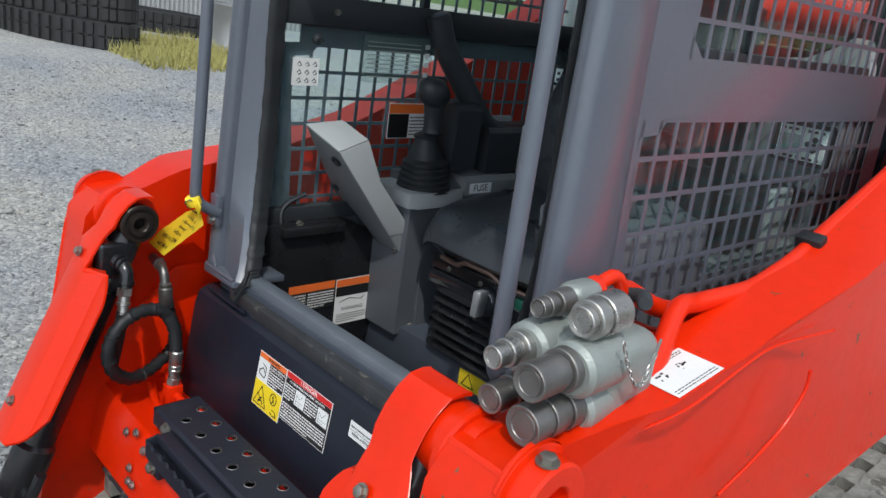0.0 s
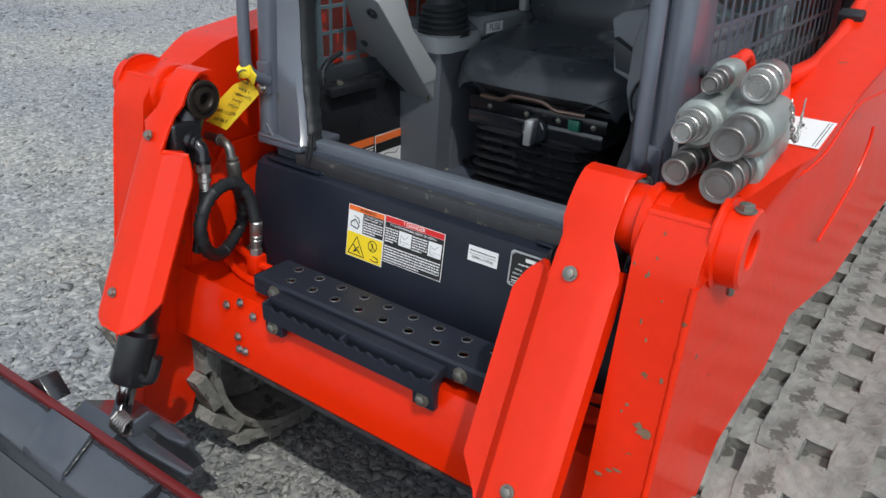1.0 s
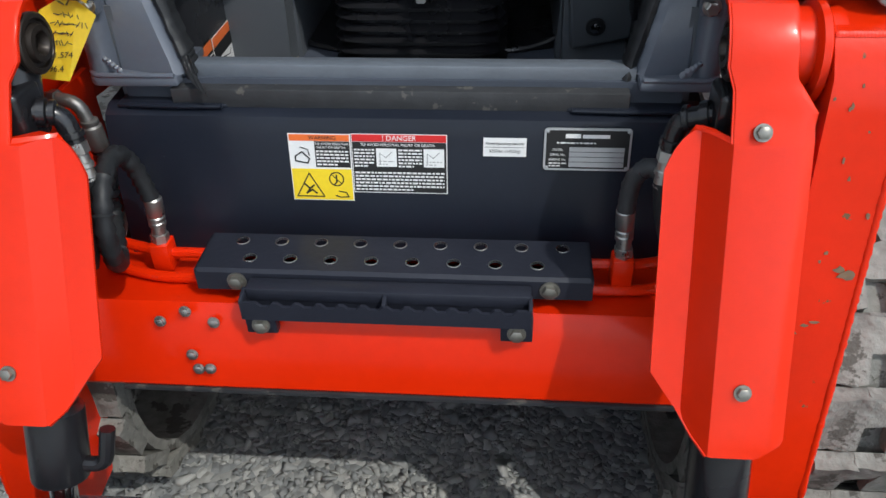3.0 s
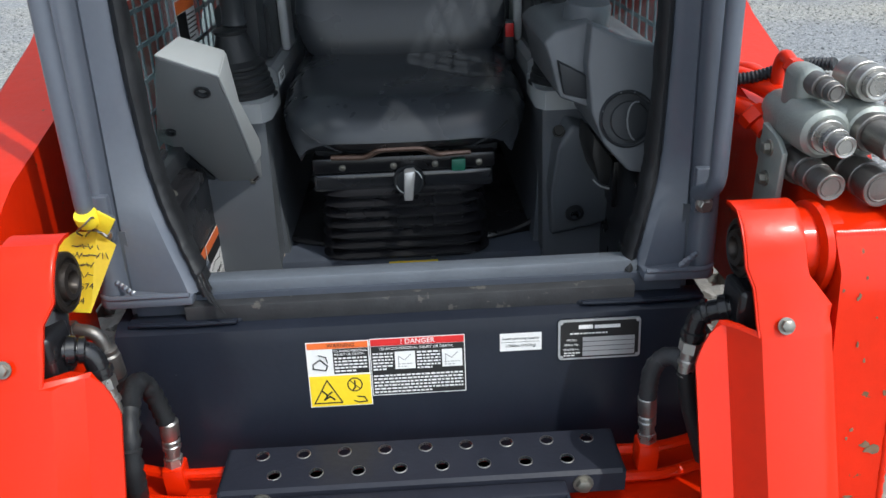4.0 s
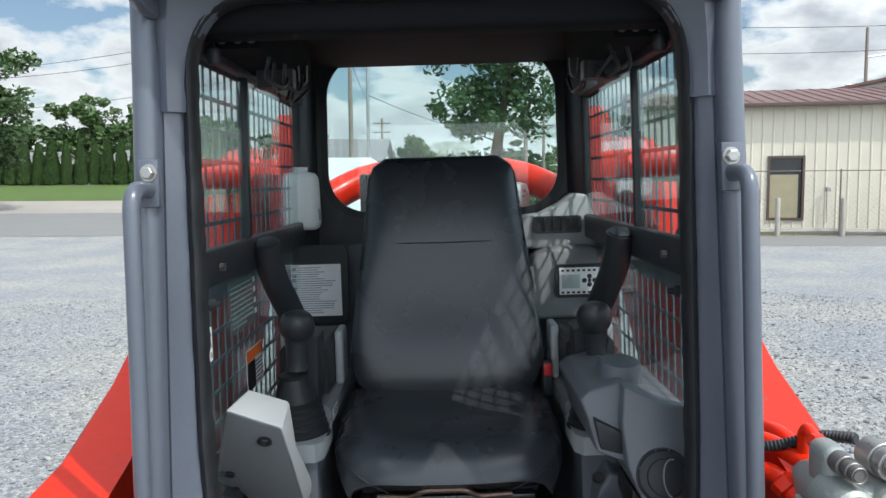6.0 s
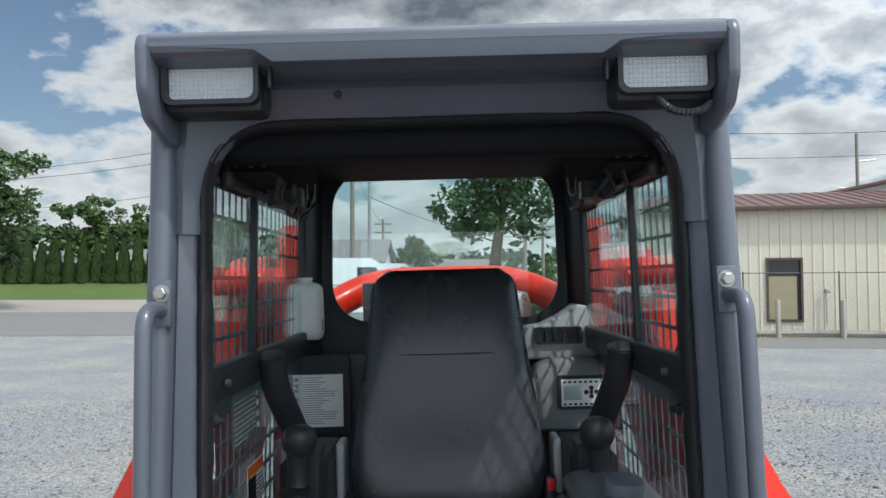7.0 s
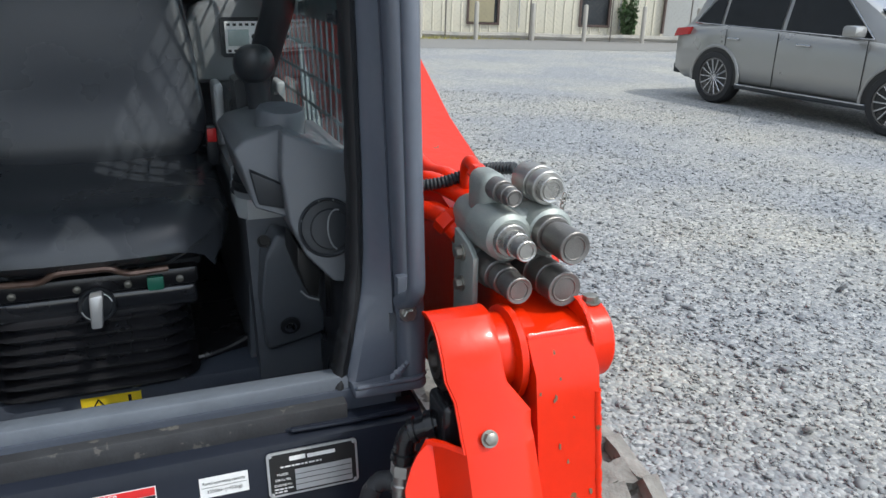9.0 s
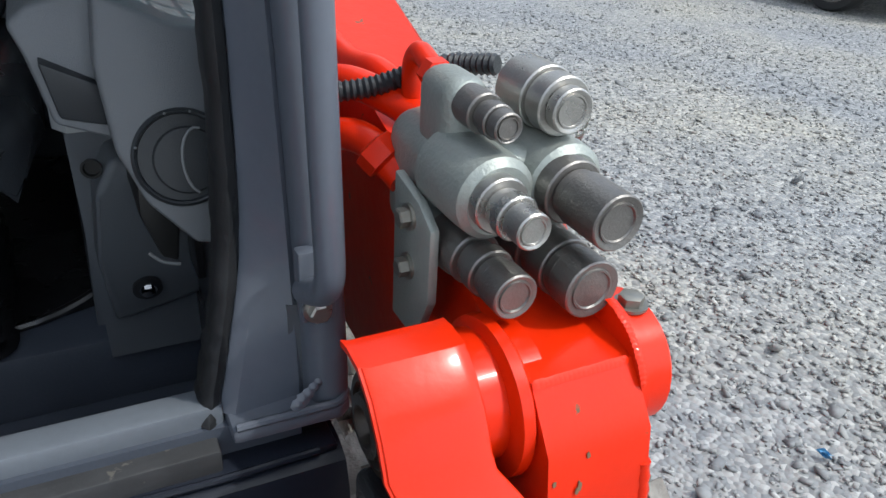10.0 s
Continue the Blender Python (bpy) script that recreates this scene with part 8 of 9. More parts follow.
bm = bmn()
tube(bm, [WALL_A + WN * 1.15 + WDIR * (SHED_L * k / 6) + Vector((0, 0, 0.1 + 0.03 * (k % 2))) for k in range(7)], 0.10, 6, 0)
solid("kerb", bm, CONCRETE, "low grassy concrete edge along the shed", "kerb", "structure")
fence = thing("wire_fence", "galvanised chain-link fence in front of the shed", "fence")
F0 = WALL_A + WN * 1.30
bm = bmn()
tube(bm, [F0 + Vector((0, 0, 1.86)), F0 + WDIR * 26 + Vector((0, 0, 1.86))], 0.014, 8, 0)
part("top_rail", bm, RUSTWIRE, fence)
for i in range(11):
    p = F0 + WDIR * (2.6 * i + 0.4)
    bm = bmn()
    cyl(bm, p, p + Vector((0, 0, 1.88)), 0.022, 10)
    lathe(bm, [(0.03, 0), (0.03, 0.02), (0.0, 0.045)], p + Vector((0, 0, 1.87)), (0, 0, 1), 10)
    part("post", bm, RUSTWIRE, fence)
bm = bmn()
step = 0.16
n = int(26 / step)
for i in range(-10, n):
    for sgn in (1, -1):
        a, b = i * step, i * step + 1.65 * sgn
        if min(a, b) < 0 or max(a, b) > 26:
            continue
        p, q = F0 + WDIR * a + Vector((0, 0, 0.1)), F0 + WDIR * b + Vector((0, 0, 1.75))
        tube(bm, [p, q], 0.0014, 3, 0)
tagged(part("chain_link", bm, RUSTWIRE, fence, "thin chain-link wire"), kind="stuff")
bol = None
for i, x in enumerate((8.15, 9.8, 11.5, 13.1, 14.95, 16.7)):
    t = along(x)
    p = WALL_A + WDIR * t + WN * 1.6
    if bol is None:
        bm = bmn()
        lathe(bm, [(0.07, 0), (0.07, 1.05), (0.056, 1.09), (0.0, 1.10)], (0, 0, 0), (0, 0, 1), 14)
        bol = solid("bollard", bm, CONCRETE, "weathered concrete bollard in front of the shed", "bollard", group="bollards along the shed")
        bol.location = p
    else:
        copy_thing(bol, Matrix.Translation(p))
for x, z in ((11.45, 1.30), (14.75, 1.45)):
    p = WALL_A + WDIR * along(x) + WN * 0.1
    bm = bmn()
    box(bm, -0.06, 0.06, -0.14, 0, -0.05, 0.08, 0.01, Matrix.Translation(p + Vector((0, 0, z))))
    tube(bm, [p + Vector((0, 0, z)), p + WN * 0.05 + Vector((0, 0, 0.3))], 0.02, 6, 0)
    solid("utility_meter", bm, GALV, "small grey meter box on a pipe", "meter")


# ---- foliage ----
def leaves(bm, centre, spread, n, size, rng, droop=0.0, shape=None):
    """n little leaf clumps, each a bent quad, scattered in an uneven volume."""
    for _ in range(n):
        d = Vector((rng.gauss(0, 1), rng.gauss(0, 1), rng.gauss(0, 1))).normalized() * rng.random() ** 0.45
        p = Vector(centre) + Vector((d.x * spread[0], d.y * spread[1], d.z * spread[2]))
        u = Vector((rng.gauss(0, 1), rng.gauss(0, 1), rng.gauss(0, 0.6) - droop)).normalized()
        v = u.cross(Vector((rng.gauss(0, 1), rng.gauss(0, 1), rng.gauss(0, 1)))).normalized()
        s = size * rng.uniform(0.5, 1.3)
        a = [p - u * s, p + v * s * 0.55, p + u * s, p - v * s * 0.55]
        bm.faces.new([bm.verts.new(c) for c in a])


def build_tree(name, base, height, crown_r, first, seed, material, label, leaf=0.13, clumps=44, per=100, lean=(0, 0), trunk_r=None):
    rng = random.Random(seed)
    t = thing(name, label, "tree", Matrix.Translation(base))
    r = trunk_r or height * 0.022
    bm = bmn()
    top = Vector((lean[0], lean[1], height * 0.78))
    line = [Vector((0, 0, -0.1)), top * 0.3 + Vector((rng.uniform(-0.1, 0.1), 0, 0)), top * 0.6, top]
    rings = []
    for k in range(13):
        q = k / 12
        c = line[0].lerp(top, q) + Vector((0.1 * math.sin(q * 5 + seed), 0.1 * math.cos(q * 4), 0))
        rr = r * (1.0 - 0.8 * q) + r * 0.5 * max(0, 0.1 - q) / 0.1
        rings.append([c + Vector((rr * math.cos(2 * math.pi * i / 9), rr * math.sin(2 * math.pi * i / 9), 0)) for i in range(9)])
    loft(bm, rings)
    tips = [top]
    for k in range(11):
        q = first / height + (0.95 - first / height) * k / 11
        a = k * 2.4 + seed
        s0 = line[0].lerp(top, min(0.95, q))
        reach = crown_r * (0.55 + 0.4 * rng.random()) * (1 - 0.4 * max(0, q - 0.5))
        e = s0 + Vector((math.cos(a) * reach, math.sin(a) * reach, reach * rng.uniform(0.35, 0.9)))
        e.z = min(e.z, height * 0.96)
        mid = s0.lerp(e, 0.5) + Vector((0, 0, -0.08 * reach))
        ring = []
        for c, rr in ((s0, r * 0.45 * (1.1 - q)), (mid, r * 0.28 * (1.1 - q)), (e, r * 0.08)):
            ring.append([c + Vector((rr * math.cos(2 * math.pi * i / 6), rr * math.sin(2 * math.pi * i / 6), 0)) for i in range(6)])
        loft(bm, ring)
        tips += [e, mid]
    part("trunk", bm, BARK, t, "bark-covered trunk and limbs")
    bm = bmn()
    for k in range(clumps):
        c = rng.choice(tips) + Vector((rng.gauss(0, 1), rng.gauss(0, 1), rng.gauss(0, 0.8))) * crown_r * 0.24
        c.z = max(c.z, first * 0.9)
        s = crown_r * rng.uniform(0.14, 0.34)
        leaves(bm, c, (s, s, s * 0.75), per, leaf, rng, 0.2)
    part("crown", bm, material, t, smooth=0)
    return t


build_tree("maple_tree", (1.85, 30, 0), 9.4, 2.5, 4.1, 3, LEAF, "large green maple tree behind the yard", 0.13, 92, 95, (0.75, 0), 0.34)
build_tree("maple_tree", (-27.6, 44, 0), 11.2, 3.6, 3.4, 8, LEAF, "tall green maple tree beside the road", 0.20, 90, 100)
build_tree("small_tree", (-1.45, 36, 0), 4.5, 0.95, 1.6, 5, BUSH, "small round green tree behind the fence", 0.13, 60, 90)
for i, (x, h) in enumerate(((-44, 7.0), (-39, 7.6), (-35.0, 11.2), (-32.5, 8.2), (-29.5, 8.8), (-26.5, 8.0), (-22, 7.6), (-16, 7.0))):
    build_tree("woodland_tree", (x * 1.25, 95 + 4 * (i % 2), 1.5), h, 3.8, 1.2, 40 + i, LEAF if i % 2 else BUSH, "green tree in the woods behind the hedge", 0.34, 60, 80)

# arborvitae hedge: one tree with an uneven pointed crown, then copies
rng = random.Random(6)
arb = thing("arborvitae", "slim pointed green arborvitae in a clipped row", "tree", Matrix.Translation((-37.5, 62, 1.60)), "hedge of arborvitae")
bm = bmn()
cyl(bm, (0, 0, -0.2), (0, 0, 2.4), 0.16, 8, 0.03)
part("trunk", bm, BARK, arb)
bm = bmn()
for k in range(3600):
    q = rng.random() ** 1.25
    z = 0.03 + 3.75 * q
    r = 0.74 * (1 - q) ** 0.62 * (0.93 + 0.07 * math.sin(q * 23)) * min(1, 0.8 + q * 2)
    a = rng.uniform(0, 2 * math.pi)
    p = Vector((r * math.cos(a), r * math.sin(a), z)) * 1.0
    p.x *= rng.uniform(0.7, 1.05)
    p.y *= rng.uniform(0.7, 1.05)
    u = Vector((math.cos(a) * 0.5, math.sin(a) * 0.5, 1.2 + rng.uniform(-0.3, 0.5))).normalized()
    v = u.cross(Vector((math.cos(a + rng.uniform(-1, 1)), math.sin(a), 0))).normalized()
    s = rng.uniform(0.09, 0.19)
    bm.faces.new([bm.verts.new(c) for c in (p - u * s, p + v * s * 0.5, p + u * s * 1.3, p - v * s * 0.5)])
part("crown", bm, HEDGE, arb, smooth=0)
for k in range(1, 21):
    x = -37.5 + 1.13 * k
    copy_thing(arb, Matrix.Translation((x, 62 + rng.uniform(-0.15, 0.15), 1.60)) @ Matrix.Rotation(rng.uniform(0, 6), 4, "Z") @ Matrix.Diagonal((rng.uniform(0.85, 1.1),) * 2 + (rng.uniform(0.86, 1.08), 1)))
arb.name = "arborvitae"

# tall weeds and shrubs behind the fence line, low growth by the shed
for i, (x, y, h, w, m) in enumerate(((3.6, 24, 2.7, 0.8, BUSH), (4.6, 24.5, 3.0, 0.7, BUSH), (2.9, 25, 2.3, 0.8, BUSH), (5.3, 24, 2.6, 0.7, BUSH), (14.95, 21.25, 1.35, 0.16, LEAF))):
    rng = random.Random(60 + i)
    bm = bmn()
    for k in range(26):
        a = Vector((rng.gauss(0, w * 0.5), rng.gauss(0, w * 0.5), 0))
        hh = h * rng.uniform(0.55, 1.0)
        b = a + Vector((rng.gauss(0, 0.12), rng.gauss(0, 0.12), hh))
        tube(bm, [a, a.lerp(b, 0.5), b], 0.008, 4, 0)
        for j in range(16):
            leaves(bm, a.lerp(b, 0.25 + 0.75 * j / 16), (0.09, 0.09, 0.07), 3, 0.08, rng, 0.3)
    ob = solid("tall_weeds", bm, m, "tall green weeds behind the yard" if i < 4 else "green weeds growing against the shed wall", "weeds", smooth=0)
    ob.location = (x, y, 0)


def grass_patch(x0, x1, y0, y1, n, h, material, label, seed):
    rng = random.Random(seed)
    bm = bmn()
    for _ in range(n):
        p = Vector((rng.uniform(x0, x1), rng.uniform(y0, y1), 0))
        p.z = land(p.x, p.y)
        t = p + Vector((rng.gauss(0, h * 0.4), rng.gauss(0, h * 0.4), h * rng.uniform(0.5, 1.2)))
        s = Vector((rng.gauss(0, 1), rng.gauss(0, 1), 0)).normalized() * 0.012
        bm.faces.new([bm.verts.new(c) for c in (p - s, p + s, t)])
    solid("grass_tufts", bm, material, label, "grass", "stuff", smooth=0)


grass_patch(-13.8, -10.0, 3.9, 6.2, 3600, 0.22, WEED, "dry yellow-green weeds at the yard's edge", 1)
grass_patch(7.0, 16.0, 21.0, 22.3, 2200, 0.12, WEED, "thin dry grass along the shed", 2)

# ---- power lines ----
def build_pole(x, y, h, arms, label, r=0.14, z=0.0, lamp=0):
    t = thing("utility_pole", label, "utility pole", Matrix.Translation((x, y, z)))
    bm = bmn()
    lathe(bm, [(r, -0.2), (r * 0.65, h)], (0, 0, 0), (0, 0, 1), 12)
    part("pole", bm, WOODPOLE if not lamp else GALV, t)
    for k in range(arms):
        bm = bmn()
        zz = h - 0.5 - 0.9 * k
        box(bm, -0.9, 0.9, -0.06, 0.06, zz - 0.06, zz + 0.06)
        part("crossarm", bm, WOODPOLE, t)
        for xx in (-0.8, -0.4, 0.4, 0.8):
            bm = bmn()
            lathe(bm, [(0.03, 0), (0.05, 0.05), (0.03, 0.12), (0.0, 0.16)], (xx, 0, zz + 0.06), (0, 0, 1), 8)
            part("insulator", bm, GALV, t)
    if lamp:
        bm = bmn()
        tube(bm, [(0, 0, h - 0.1), (lamp * 0.6, 0, h + 0.05), (lamp * 1.6, 0, h + 0.25)], 0.035, 8, 0.2)
        box(bm, min(lamp * 1.5, lamp * 2.1), max(lamp * 1.5, lamp * 2.1), -0.1, 0.1, h + 0.19, h + 0.30, 0.03)
        part("lamp_arm", bm, GALV, t)
    return t


build_pole(-4.95, 40, 11.5, 1, "bare wooden utility pole behind the yard")
build_pole(-3.55, 35, 7.0, 0, "grey steel street lamp pole with one arm", 0.10, 0, 1)
build_pole(4.25, 40, 6.4, 0, "plain wooden utility pole behind the tree", 0.13)
build_pole(8.5, 66, 7.6, 2, "distant wooden utility pole with crossarms", 0.16)
tall = build_pole(24.7, 45, 10.3, 0, "tall grey pole with short side arms behind the shed", 0.13)
for side, z in ((1, 8.6), (-1, 6.9), (1, 5.2)):
    bm = bmn()
    tube(bm, [(0, 0, z), (side * 1.2, 0, z + 0.15)], 0.05, 6, 0)
    part("side_arm", bm, GALV, tall)
build_pole(-27.2, 40, 6.8, 1, "wooden utility pole beside the road", 0.14, 0)
build_pole(-6.5, 80, 8.0, 2, "distant wooden utility pole", 0.18)
build_pole(-37.0, 66, 7.4, 1, "distant pale utility pole", 0.16, 1.6)
for a, b, sag in (((-27.2, 40, 7.4), (-4.95, 40, 10.8), 0.6), ((-27.2, 40, 7.0), (-4.95, 40, 10.2), 0.7), ((-60, 46, 8.5), (-27.2, 40, 7.4), 0.4), ((-4.95, 40, 10.9), (26, 34, 8.6), 0.8), ((-4.95, 40, 9.6), (26, 36, 7.9), 0.9), ((-3.55, 35, 5.6), (8.5, 66, 5.6), 0.9), ((-4.95, 40, 8.2), (-40, 62, 7.6), 0.8), ((-3.55, 35, 6.6), (-4.95, 40, 9.0), 0.2), ((-4.95, 40, 8.0), (-6.5, 80, 7.6), 0.6)):
    bm = bmn()
    a, b = Vector(a), Vector(b)
    tube(bm, [a.lerp(b, k / 14) - Vector((0, 0, 4 * sag * (k / 14) * (1 - k / 14))) for k in range(15)], 0.014, 5, 0)
    solid("power_cable", bm, WIRE, "thin dark overhead power cable", "cable", group="overhead cables")

# ---- houses, vans and woods in the distance ----
def house(x, y, z, w, d, h, rise, turn, label):
    t = thing("house", label, "house", pose(x, y, z, 0, 0, turn))
    bm = bmn()
    prism(bm, [(-w / 2, -0.3), (w / 2, -0.3), (w / 2, h), (0, h + rise), (-w / 2, h)], -d / 2, d / 2, "y")
    part("wall", bm, CREAMHOUSE, t, smooth=0)
    for s in (-1, 1):
        bm = bmn()
        prism(bm, [(s * (w / 2 + 0.35), h - rise * 0.7 / w), (0, h + rise + 0.02), (0, h + rise + 0.16), (s * (w / 2 + 0.35), h + 0.14 - rise * 0.7 / w)], -d / 2 - 0.3, d / 2 + 0.3, "y")
        part("roof", bm, SHINGLE, t, smooth=0)
    for k in (-1, 1):
        bm = bmn()
        box(bm, k * w * 0.22 - 0.5, k * w * 0.22 + 0.5, -d / 2 - 0.05, -d / 2 + 0.02, 0.9, 2.0)
        part("window", bm, DARKPANE, t)
    return t


house(-6.6, 46, 0, 9, 6, 2.7, 1.3, 90, "low white house with a grey shingle roof")
house(1.2, 60, 0, 8, 6, 2.2, 0.9, 90, "low pale building with a grey roof")
house(-43, 80, 1.6, 7, 7, 2.1, 1.0, 90, "pale house behind the hedge")
house(-32, 82, 1.6, 6, 5, 2.2, 1.1, 90, "pale house behind the hedge")


def van(x, y, turn, label):
    t = thing("parked_van", label, "van", pose(x, y, 0, 0, 0, turn))
    bm = bmn()
    tmp = bmesh.new()
    prism(tmp, [(-2.7, 0.45), (-2.75, 1.2), (-2.62, 2.35), (-2.4, 2.55), (1.3, 2.55), (1.55, 2.4), (2.15, 1.45), (2.75, 1.2), (2.85, 0.5)], -0.95, 0.95, "y")
    bevel(tmp, 0.10, 3, 20)
    merge(bm, tmp)
    part("body", bm, WHITEPAINT, t)
    for s in (-1, 1):
        bm = bmn()
        prism(bm, [(0.75, 1.5), (0.75, 2.2), (1.45, 2.2), (1.95, 1.5)], s * 0.945, s * 0.958, "y")
        part("window", bm, DARKPANE, t)
    bm = bmn()
    prism(bm, [(1.62, 2.3), (1.60, 2.32), (2.12, 1.5), (2.16, 1.5)], -0.8, 0.8, "y")
    part("windscreen", bm, DARKPANE, t)
    bm = bmn()
    box(bm, -2.78, -2.66, -0.3, 0.3, 2.38, 2.46, 0.02)
    part("brake_light", bm, TAIL, t)
    for wx in (-1.75, 1.75):
        for s in (-1, 1):
            bm = bmn()
            lathe(bm, [(0.2, -0.11), (0.34, -0.11), (0.36, -0.06), (0.36, 0.06), (0.34, 0.11), (0.2, 0.11)], (wx, s * 0.86, 0.36), (0, 1, 0), 20)
            part("wheel", bm, TYRE, t)
    return t


van(-4.3, 29.0, 12, "white panel van parked behind the yard")
van(-3.0, 40.0, 8, "white panel van parked farther back")
rng = random.Random(31)
bm = bmn()
for k in range(900):
    a = rng.uniform(-1.2, 1.3)
    R = rng.uniform(150, 260)
    x, y = R * math.sin(a), R * math.cos(a)
    leaves(bm, (x, y, rng.uniform(0.5, 7.0 + 3.0 * math.sin(a * 7))), (5, 5, 2.6), 14, 1.5, rng)
solid("far_woods", bm, FAR, "dark green wooded hills on the horizon", "woods", "stuff", smooth=0)
bm = bmn()
rng = random.Random(32)
for i in range(40):
    x0 = 1.5 + 0.12 * i
    box(bm, x0, x0 + 0.10, 26.0, 26.03, 0, 1.75 + rng.uniform(-0.02, 0.02))
solid("board_fence", bm, WOODPOLE, "grey weathered board fence behind the weeds", "fence", smooth=0)
bm = bmn()
tube(bm, [(-9, 25, 1.55), (1.5, 25.4, 1.55)], 0.03, 6, 0)
tube(bm, [(-9, 25, 1.15), (1.5, 25.4, 1.15)], 0.03, 6, 0)
for i in range(6):
    cyl(bm, (-9 + 2.1 * i, 25 + 0.08 * i, 0), (-9 + 2.1 * i, 25 + 0.08 * i, 1.6), 0.04, 8)
solid("rail_fence", bm, GALV, "grey tubular rail fence", "fence")


# ---- the parked car ----
def build_car():
    car = thing("parked_suv", "silver-grey sport utility car parked on the gravel", "car", pose(9.15, 7.15, 0, 0, 0, -84))
    # local: x forward, y to its left; built from level-to-level cross sections
    def sect(x, half, zb, zt, top_half=None):
        th = half if top_half is None else top_half
        pts = [(half * 0.90, zb), (half * 0.985, zb + 0.08), (half, zb + 0.30), (half * 0.995, zt - 0.16), (th * 0.965, zt - 0.04), (th * 0.90, zt)]
        return [Vector((x, y, z)) for y, z in pts] + [Vector((x, -y, z)) for y, z in pts[::-1]]

    stations = [(-2.42, 0.78, 0.45, 0.95), (-2.38, 0.88, 0.36, 1.03), (-2.15, 0.95, 0.30, 1.09), (-1.45, 0.975, 0.30, 1.13), (-0.3, 0.975, 0.30, 1.11), (0.8, 0.975, 0.30, 1.08), (1.25, 0.965, 0.30, 1.06), (1.9, 0.93, 0.30, 1.00), (2.3, 0.84, 0.34, 0.88), (2.45, 0.70, 0.42, 0.76)]
    bm = bmn()
    loft(bm, [sect(*s) for s in stations])
    part("body", bm, CARPAINT, car, smooth=50)
    roof = [(-2.20, 0.78, 1.05, 1.14), (-1.95, 0.80, 1.05, 1.50), (-1.65, 0.76, 1.05, 1.68), (-1.0, 0.74, 1.05, 1.745), (-0.1, 0.73, 1.05, 1.74), (0.45, 0.72, 1.05, 1.66), (0.85, 0.76, 1.05, 1.42), (1.35, 0.82, 1.03, 1.07)]
    bm = bmn()
    rings = []
    for x, w, zb, zt in roof:
        lo = 0.90
        rings.append([Vector((x, y, z)) for y, z in ((lo, zb), (lo + (w - lo) * 0.6, zb + (zt - zb) * 0.6), (w * 0.98, zt - 0.05 * (zt - zb)), (w * 0.85, zt), (-w * 0.85, zt), (-w * 0.98, zt - 0.05 * (zt - zb)), (-(lo + (w - lo) * 0.6), zb + (zt - zb) * 0.6), (-lo, zb))])
    loft(bm, rings)
    part("greenhouse", bm, CARPAINT, car, smooth=40)

    def side_glass(s, pts, name="window"):
        bm = bmn()
        out = []
        for x, z in pts:
            k = (z - 1.05) / 0.69
            y = 0.905 - 0.165 * k
            out.append(Vector((x, s * (y + 0.012), z)))
        vs = [bm.verts.new(p) for p in out]
        bm.faces.new(vs)
        bmesh.ops.solidify(bm, geom=list(bm.faces), thickness=0.006)
        return part(name, bm, DARKPANE, car, "dark tinted side window", smooth=0)

    for s in (-1, 1):
        side_glass(s, [(-1.98, 1.14), (-1.50, 1.12), (-1.50, 1.58), (-1.62, 1.56)])
        side_glass(s, [(-1.44, 1.12), (-0.42, 1.11), (-0.42, 1.63), (-1.44, 1.59)])
        side_glass(s, [(-0.34, 1.11), (0.95, 1.10), (0.40, 1.56), (-0.34, 1.63)])
        line = [(-2.0, 1.125), (0.98, 1.085), (0.42, 1.585), (-0.4, 1.65), (-1.5, 1.61), (-1.68, 1.57), (-2.0, 1.125)]
        bm = bmn()
        tube(bm, [(x, s * (0.918 - 0.165 * (z - 1.05) / 0.69), z) for x, z in line], 0.010, 6, 0.02)
        part("window_trim", bm, CHROME, car)
        for x in (-1.15, 0.05):
            bm = bmn()
            box(bm, x - 0.11, x + 0.11, s * 0.972, s * 1.005, 0.93, 0.965, 0.012)
            part("door_handle", bm, CHROME, car)
        for x in (-1.30, -0.38, 0.95):
            bm = bmn()
            prism(bm, [(x - 0.004, 0.36), (x + 0.004, 0.36), (x + 0.004, 1.07), (x - 0.004, 1.07)], s * 0.970, s * 0.9795, "y")
            part("door_gap", bm, INK, car)
        bm = bmn()
        box(bm, -1.0, 1.1, s * 0.88, s * 1.01, 0.26, 0.33, 0.02)
        part("running_board", bm, BLACK, car)
        bm = bmn()
        box(bm, -0.98, 1.08, s * 1.005, s * 1.018, 0.315, 0.335, 0.004)
        part("sill_strip", bm, CHROME, car)
        bm = bmn()
        tube(bm, [(-1.75, s * 0.70, 1.70), (-1.55, s * 0.70, 1.765), (0.2, s * 0.69, 1.77), (0.4, s * 0.69, 1.70)], 0.018, 8, 0.08)
        part("roof_rail", bm, CHROME, car)
        bm = bmn()
        prism(bm, [(-2.36, 0.90), (-2.30, 1.03), (-2.02, 1.06), (-2.05, 0.95)], s * 0.88, s * 0.985, "y", 0.01)
        part("tail_light", bm, TAIL, car)
        bm = bmn()
        box(bm, 0.72, 0.92, s * 0.98, s * 1.20, 1.10, 1.24, 0.04)
        mir = part("door_mirror", bm, CARPAINT, car)
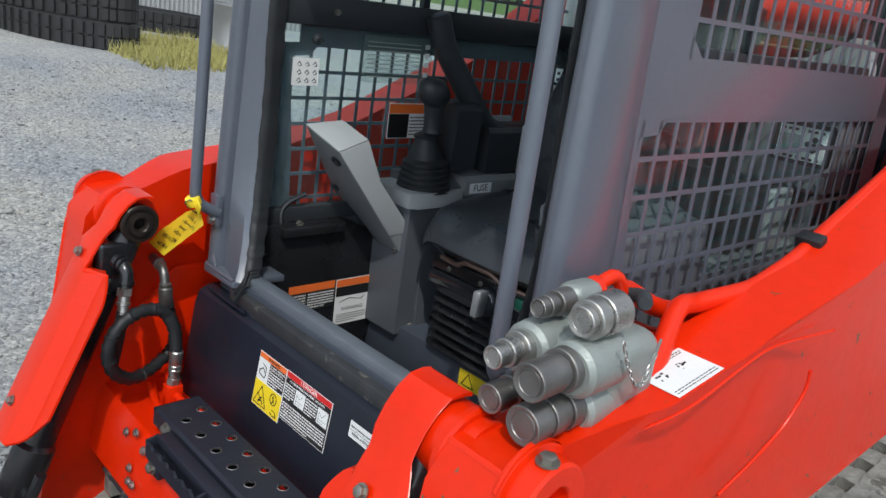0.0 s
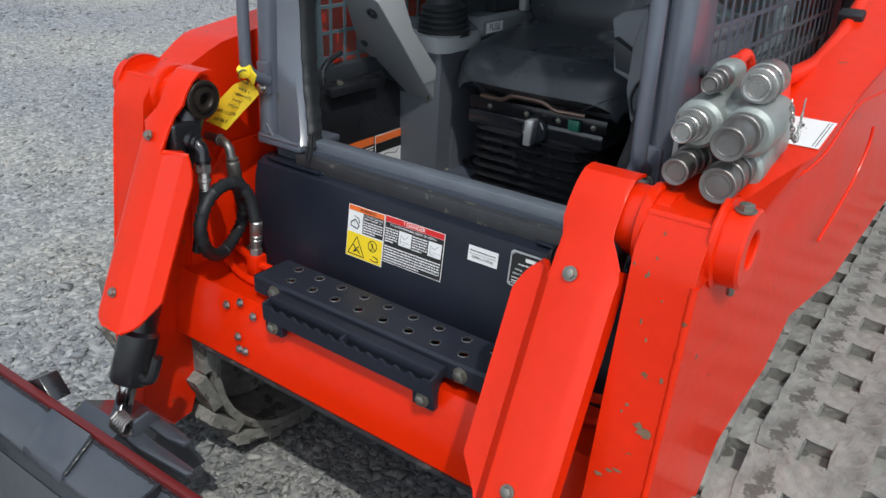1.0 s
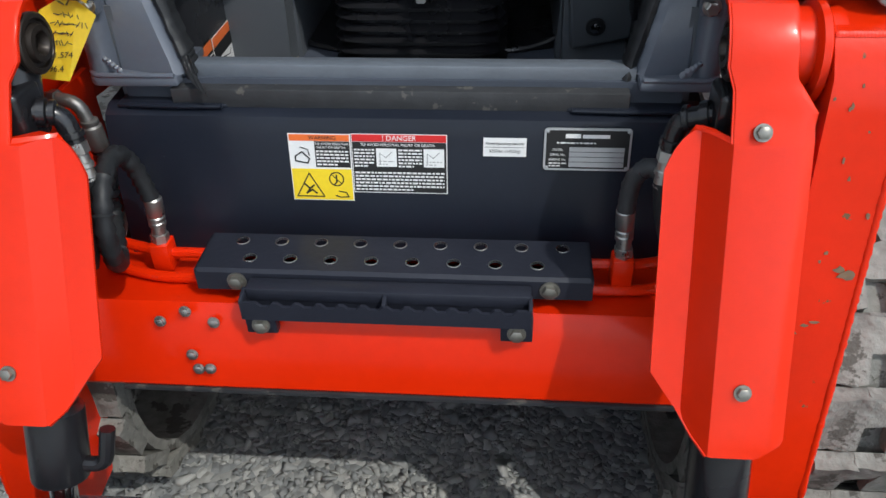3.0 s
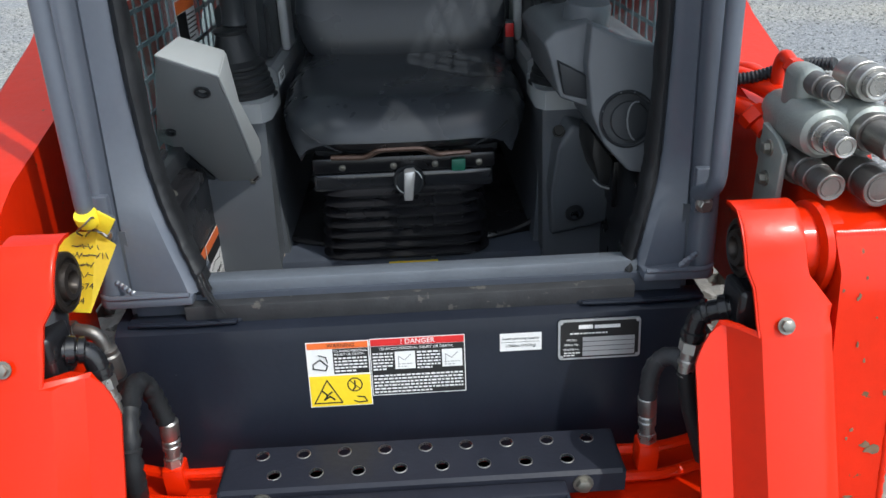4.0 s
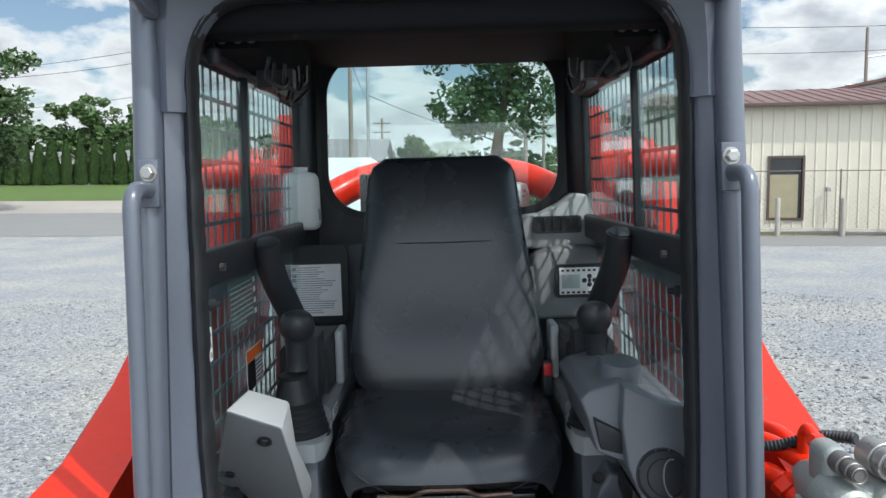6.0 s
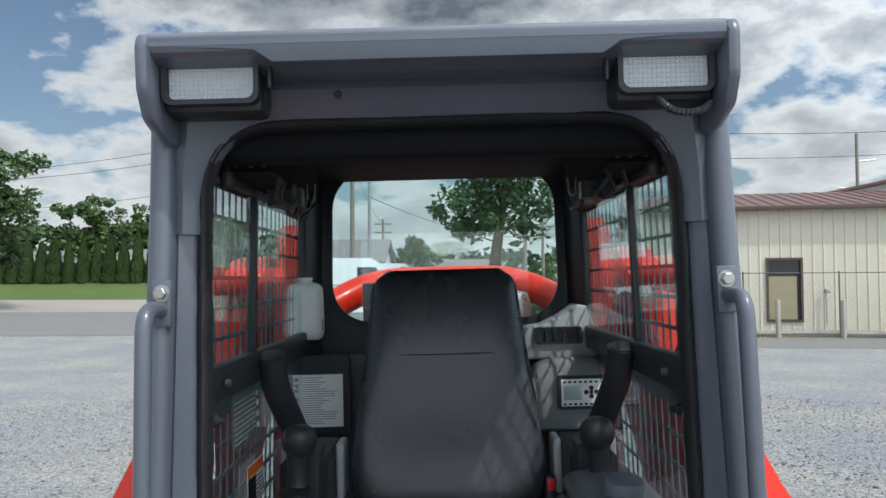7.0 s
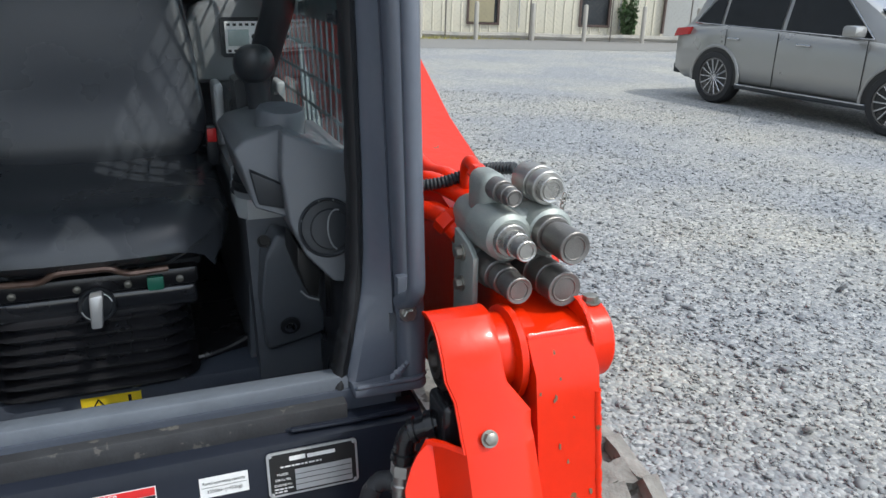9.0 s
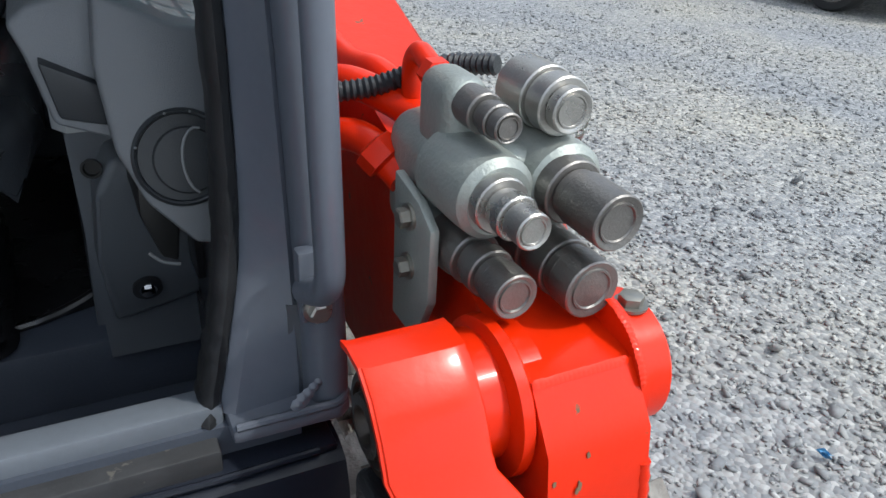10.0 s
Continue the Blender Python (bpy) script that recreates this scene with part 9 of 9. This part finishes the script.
        for x in (-1.43, 1.43):
            # dark wheel arch with a body-coloured lip, tyre, rim, spokes
            arch = [(x + 0.44 * math.cos(radians(a)), 0.37 + 0.44 * math.sin(radians(a))) for a in range(-10, 191, 10)]
            bm = bmn()
            prism(bm, arch, s * 0.70, s * 0.981, "y")
            part("wheel_arch", bm, INK, car)
            bm = bmn()
            tube(bm, [(px, s * 0.975, pz) for px, pz in [(x + 0.455 * math.cos(radians(a)), 0.37 + 0.455 * math.sin(radians(a))) for a in range(-8, 189, 7)]], 0.026, 8, 0)
            part("arch_lip", bm, CARPAINT, car)
            bm = bmn()
            lathe(bm, [(0.26, -0.13), (0.355, -0.125), (0.378, -0.09), (0.38, 0.0), (0.378, 0.09), (0.355, 0.125), (0.285, 0.13), (0.27, 0.10)], (x, s * 0.875, 0.38), (0, s, 0), 36)
            wheel = part("wheel", bm, TYRE, car)
            bm = bmn()
            lathe(bm, [(0.27, 0.10), (0.275, 0.115), (0.255, 0.118), (0.245, 0.06), (0.24, -0.05), (0.0, -0.06)], (x, s * 0.875, 0.38), (0, s, 0), 36)
            part("rim", bm, DULLSTEEL, wheel)
            bm = bmn()
            for k in range(14):
                a = 2 * math.pi * k / 14
                c, sn = math.cos(a), math.sin(a)
                p0, p1 = Vector((x + 0.04 * c, s * 0.975, 0.38 + 0.04 * sn)), Vector((x + 0.255 * c, s * 0.985, 0.38 + 0.255 * sn))
                tube(bm, [p0, p1], 0.011, 5, 0)
            lathe(bm, [(0.05, 0), (0.045, 0.015), (0.0, 0.02)], (x, s * 0.965, 0.38), (0, s, 0), 14)
            part("spokes", bm, ALLOY, wheel)
    bm = bmn()
    prism(bm, [(-2.205, 1.16), (-1.985, 1.47), (-1.975, 1.46), (-2.19, 1.15)], -0.70, 0.70, "y")
    part("rear_window", bm, DARKPANE, car)
    bm = bmn()
    prism(bm, [(1.30, 1.10), (0.85, 1.43), (0.86, 1.445), (1.32, 1.11)], -0.70, 0.70, "y")
    part("windscreen", bm, DARKPANE, car)
    bm = bmn()
    box(bm, -2.44, -2.30, -0.85, 0.85, 0.34, 0.50, 0.03)
    part("rear_bumper", bm, BLACK, car)


build_car()


# ---- spare rubber tracks and a tank at the yard's edge ----
def belt(loc, length, width, height, turn, seed):
    rng = random.Random(seed)
    t = thing("spare_track", "used black rubber track lying in a loop", "rubber track", pose(*loc, 0, 0, turn), "pile of used rubber tracks")
    pts = [(length * math.cos(2 * math.pi * k / 44) * (1 + 0.03 * rng.random()), width * math.sin(2 * math.pi * k / 44)) for k in range(44)]
    bm = bmn()
    rings = []
    for i, (x, y) in enumerate(pts):
        n = Vector((x / length ** 2, y / width ** 2, 0)).normalized()
        o, w = Vector((x, y, 0)), 0.04
        rings.append([o - n * w, o + n * w, o + n * w + Vector((0, 0, height)), o - n * w + Vector((0, 0, height))])
    loft(bm, rings, closed=True)
    part("belt", bm, TYRE, t)
    for i, (x, y) in enumerate(pts):
        n = Vector((x / length ** 2, y / width ** 2, 0)).normalized()
        u = Vector((-n.y, n.x, 0))
        for z0, z1 in ((0.02, height * 0.46), (height * 0.54, height - 0.02)):
            bm = bmn()
            c = Vector((x, y, 0)) + n * 0.055
            m = Matrix(((u.x, n.x, 0, c.x), (u.y, n.y, 0, c.y), (0, 0, 1, 0), (0, 0, 0, 1)))
            box(bm, -0.05, 0.05, -0.03, 0.03, z0, z1, 0, m)
            part("lug", bm, TYRE, t)


belt((-13.3, 3.7, 0), 1.6, 0.55, 0.42, 20, 1)
belt((-15.9, 6.3, 0), 1.4, 0.5, 0.42, 35, 2)
belt((-13.4, 3.7, 0.43), 1.5, 0.5, 0.42, 26, 3)
bm = bmn()
lathe(bm, [(0.55, 0), (0.56, 0.05), (0.54, 0.1), (0.54, 0.75), (0.57, 0.8), (0.57, 0.85), (0.48, 0.85), (0.47, 0.3), (0.0, 0.25)], (-13.2, 6.9, 0), (0, 0, 1), 28)
solid("steel_tub", bm, GALV, "open round galvanised tub", "tub")
bm = bmn()
for k in range(60):
    prism(bm, [(-0.06, 0), (-0.03, -0.03), (0.03, -0.03), (0.06, 0), (0.06, 0.02), (-0.06, 0.02)], 0.0, 1.4, "z", 0, pose(-21 + 0.06 * k * math.cos(1.1) * 2, 6.5 + 0.12 * k * math.sin(1.1), 0, 0, 0, 63))
solid("corrugated_fence", bm, GALV, "pale corrugated metal fence behind the yard", "fence", smooth=0)
bm = bmn()
rng = random.Random(77)
leaves(bm, (2.0, 0.32, 0.062), (0.012, 0.02, 0.003), 5, 0.018, rng)
solid("blue_scrap", bm, mat("blue_scrap_plastic", (0.05, 0.22, 0.42), 0.4), "small blue plastic scrap on the gravel", "litter", smooth=0)


# the cab leans in a little towards its roof
KEEP = ("roof", "visor_lip", "lamp_", "work_lamp", "lens", "headliner", "header_trim", "bolt_")
for ob in cab.children_recursive:
    if not ob.name.startswith(KEEP):
        for v in ob.data.vertices:
            v.co.x *= 1.0 - 0.050 * min(max((v.co.z - 1.0) / 1.0, 0.0), 1.0)
        ob.data.update()
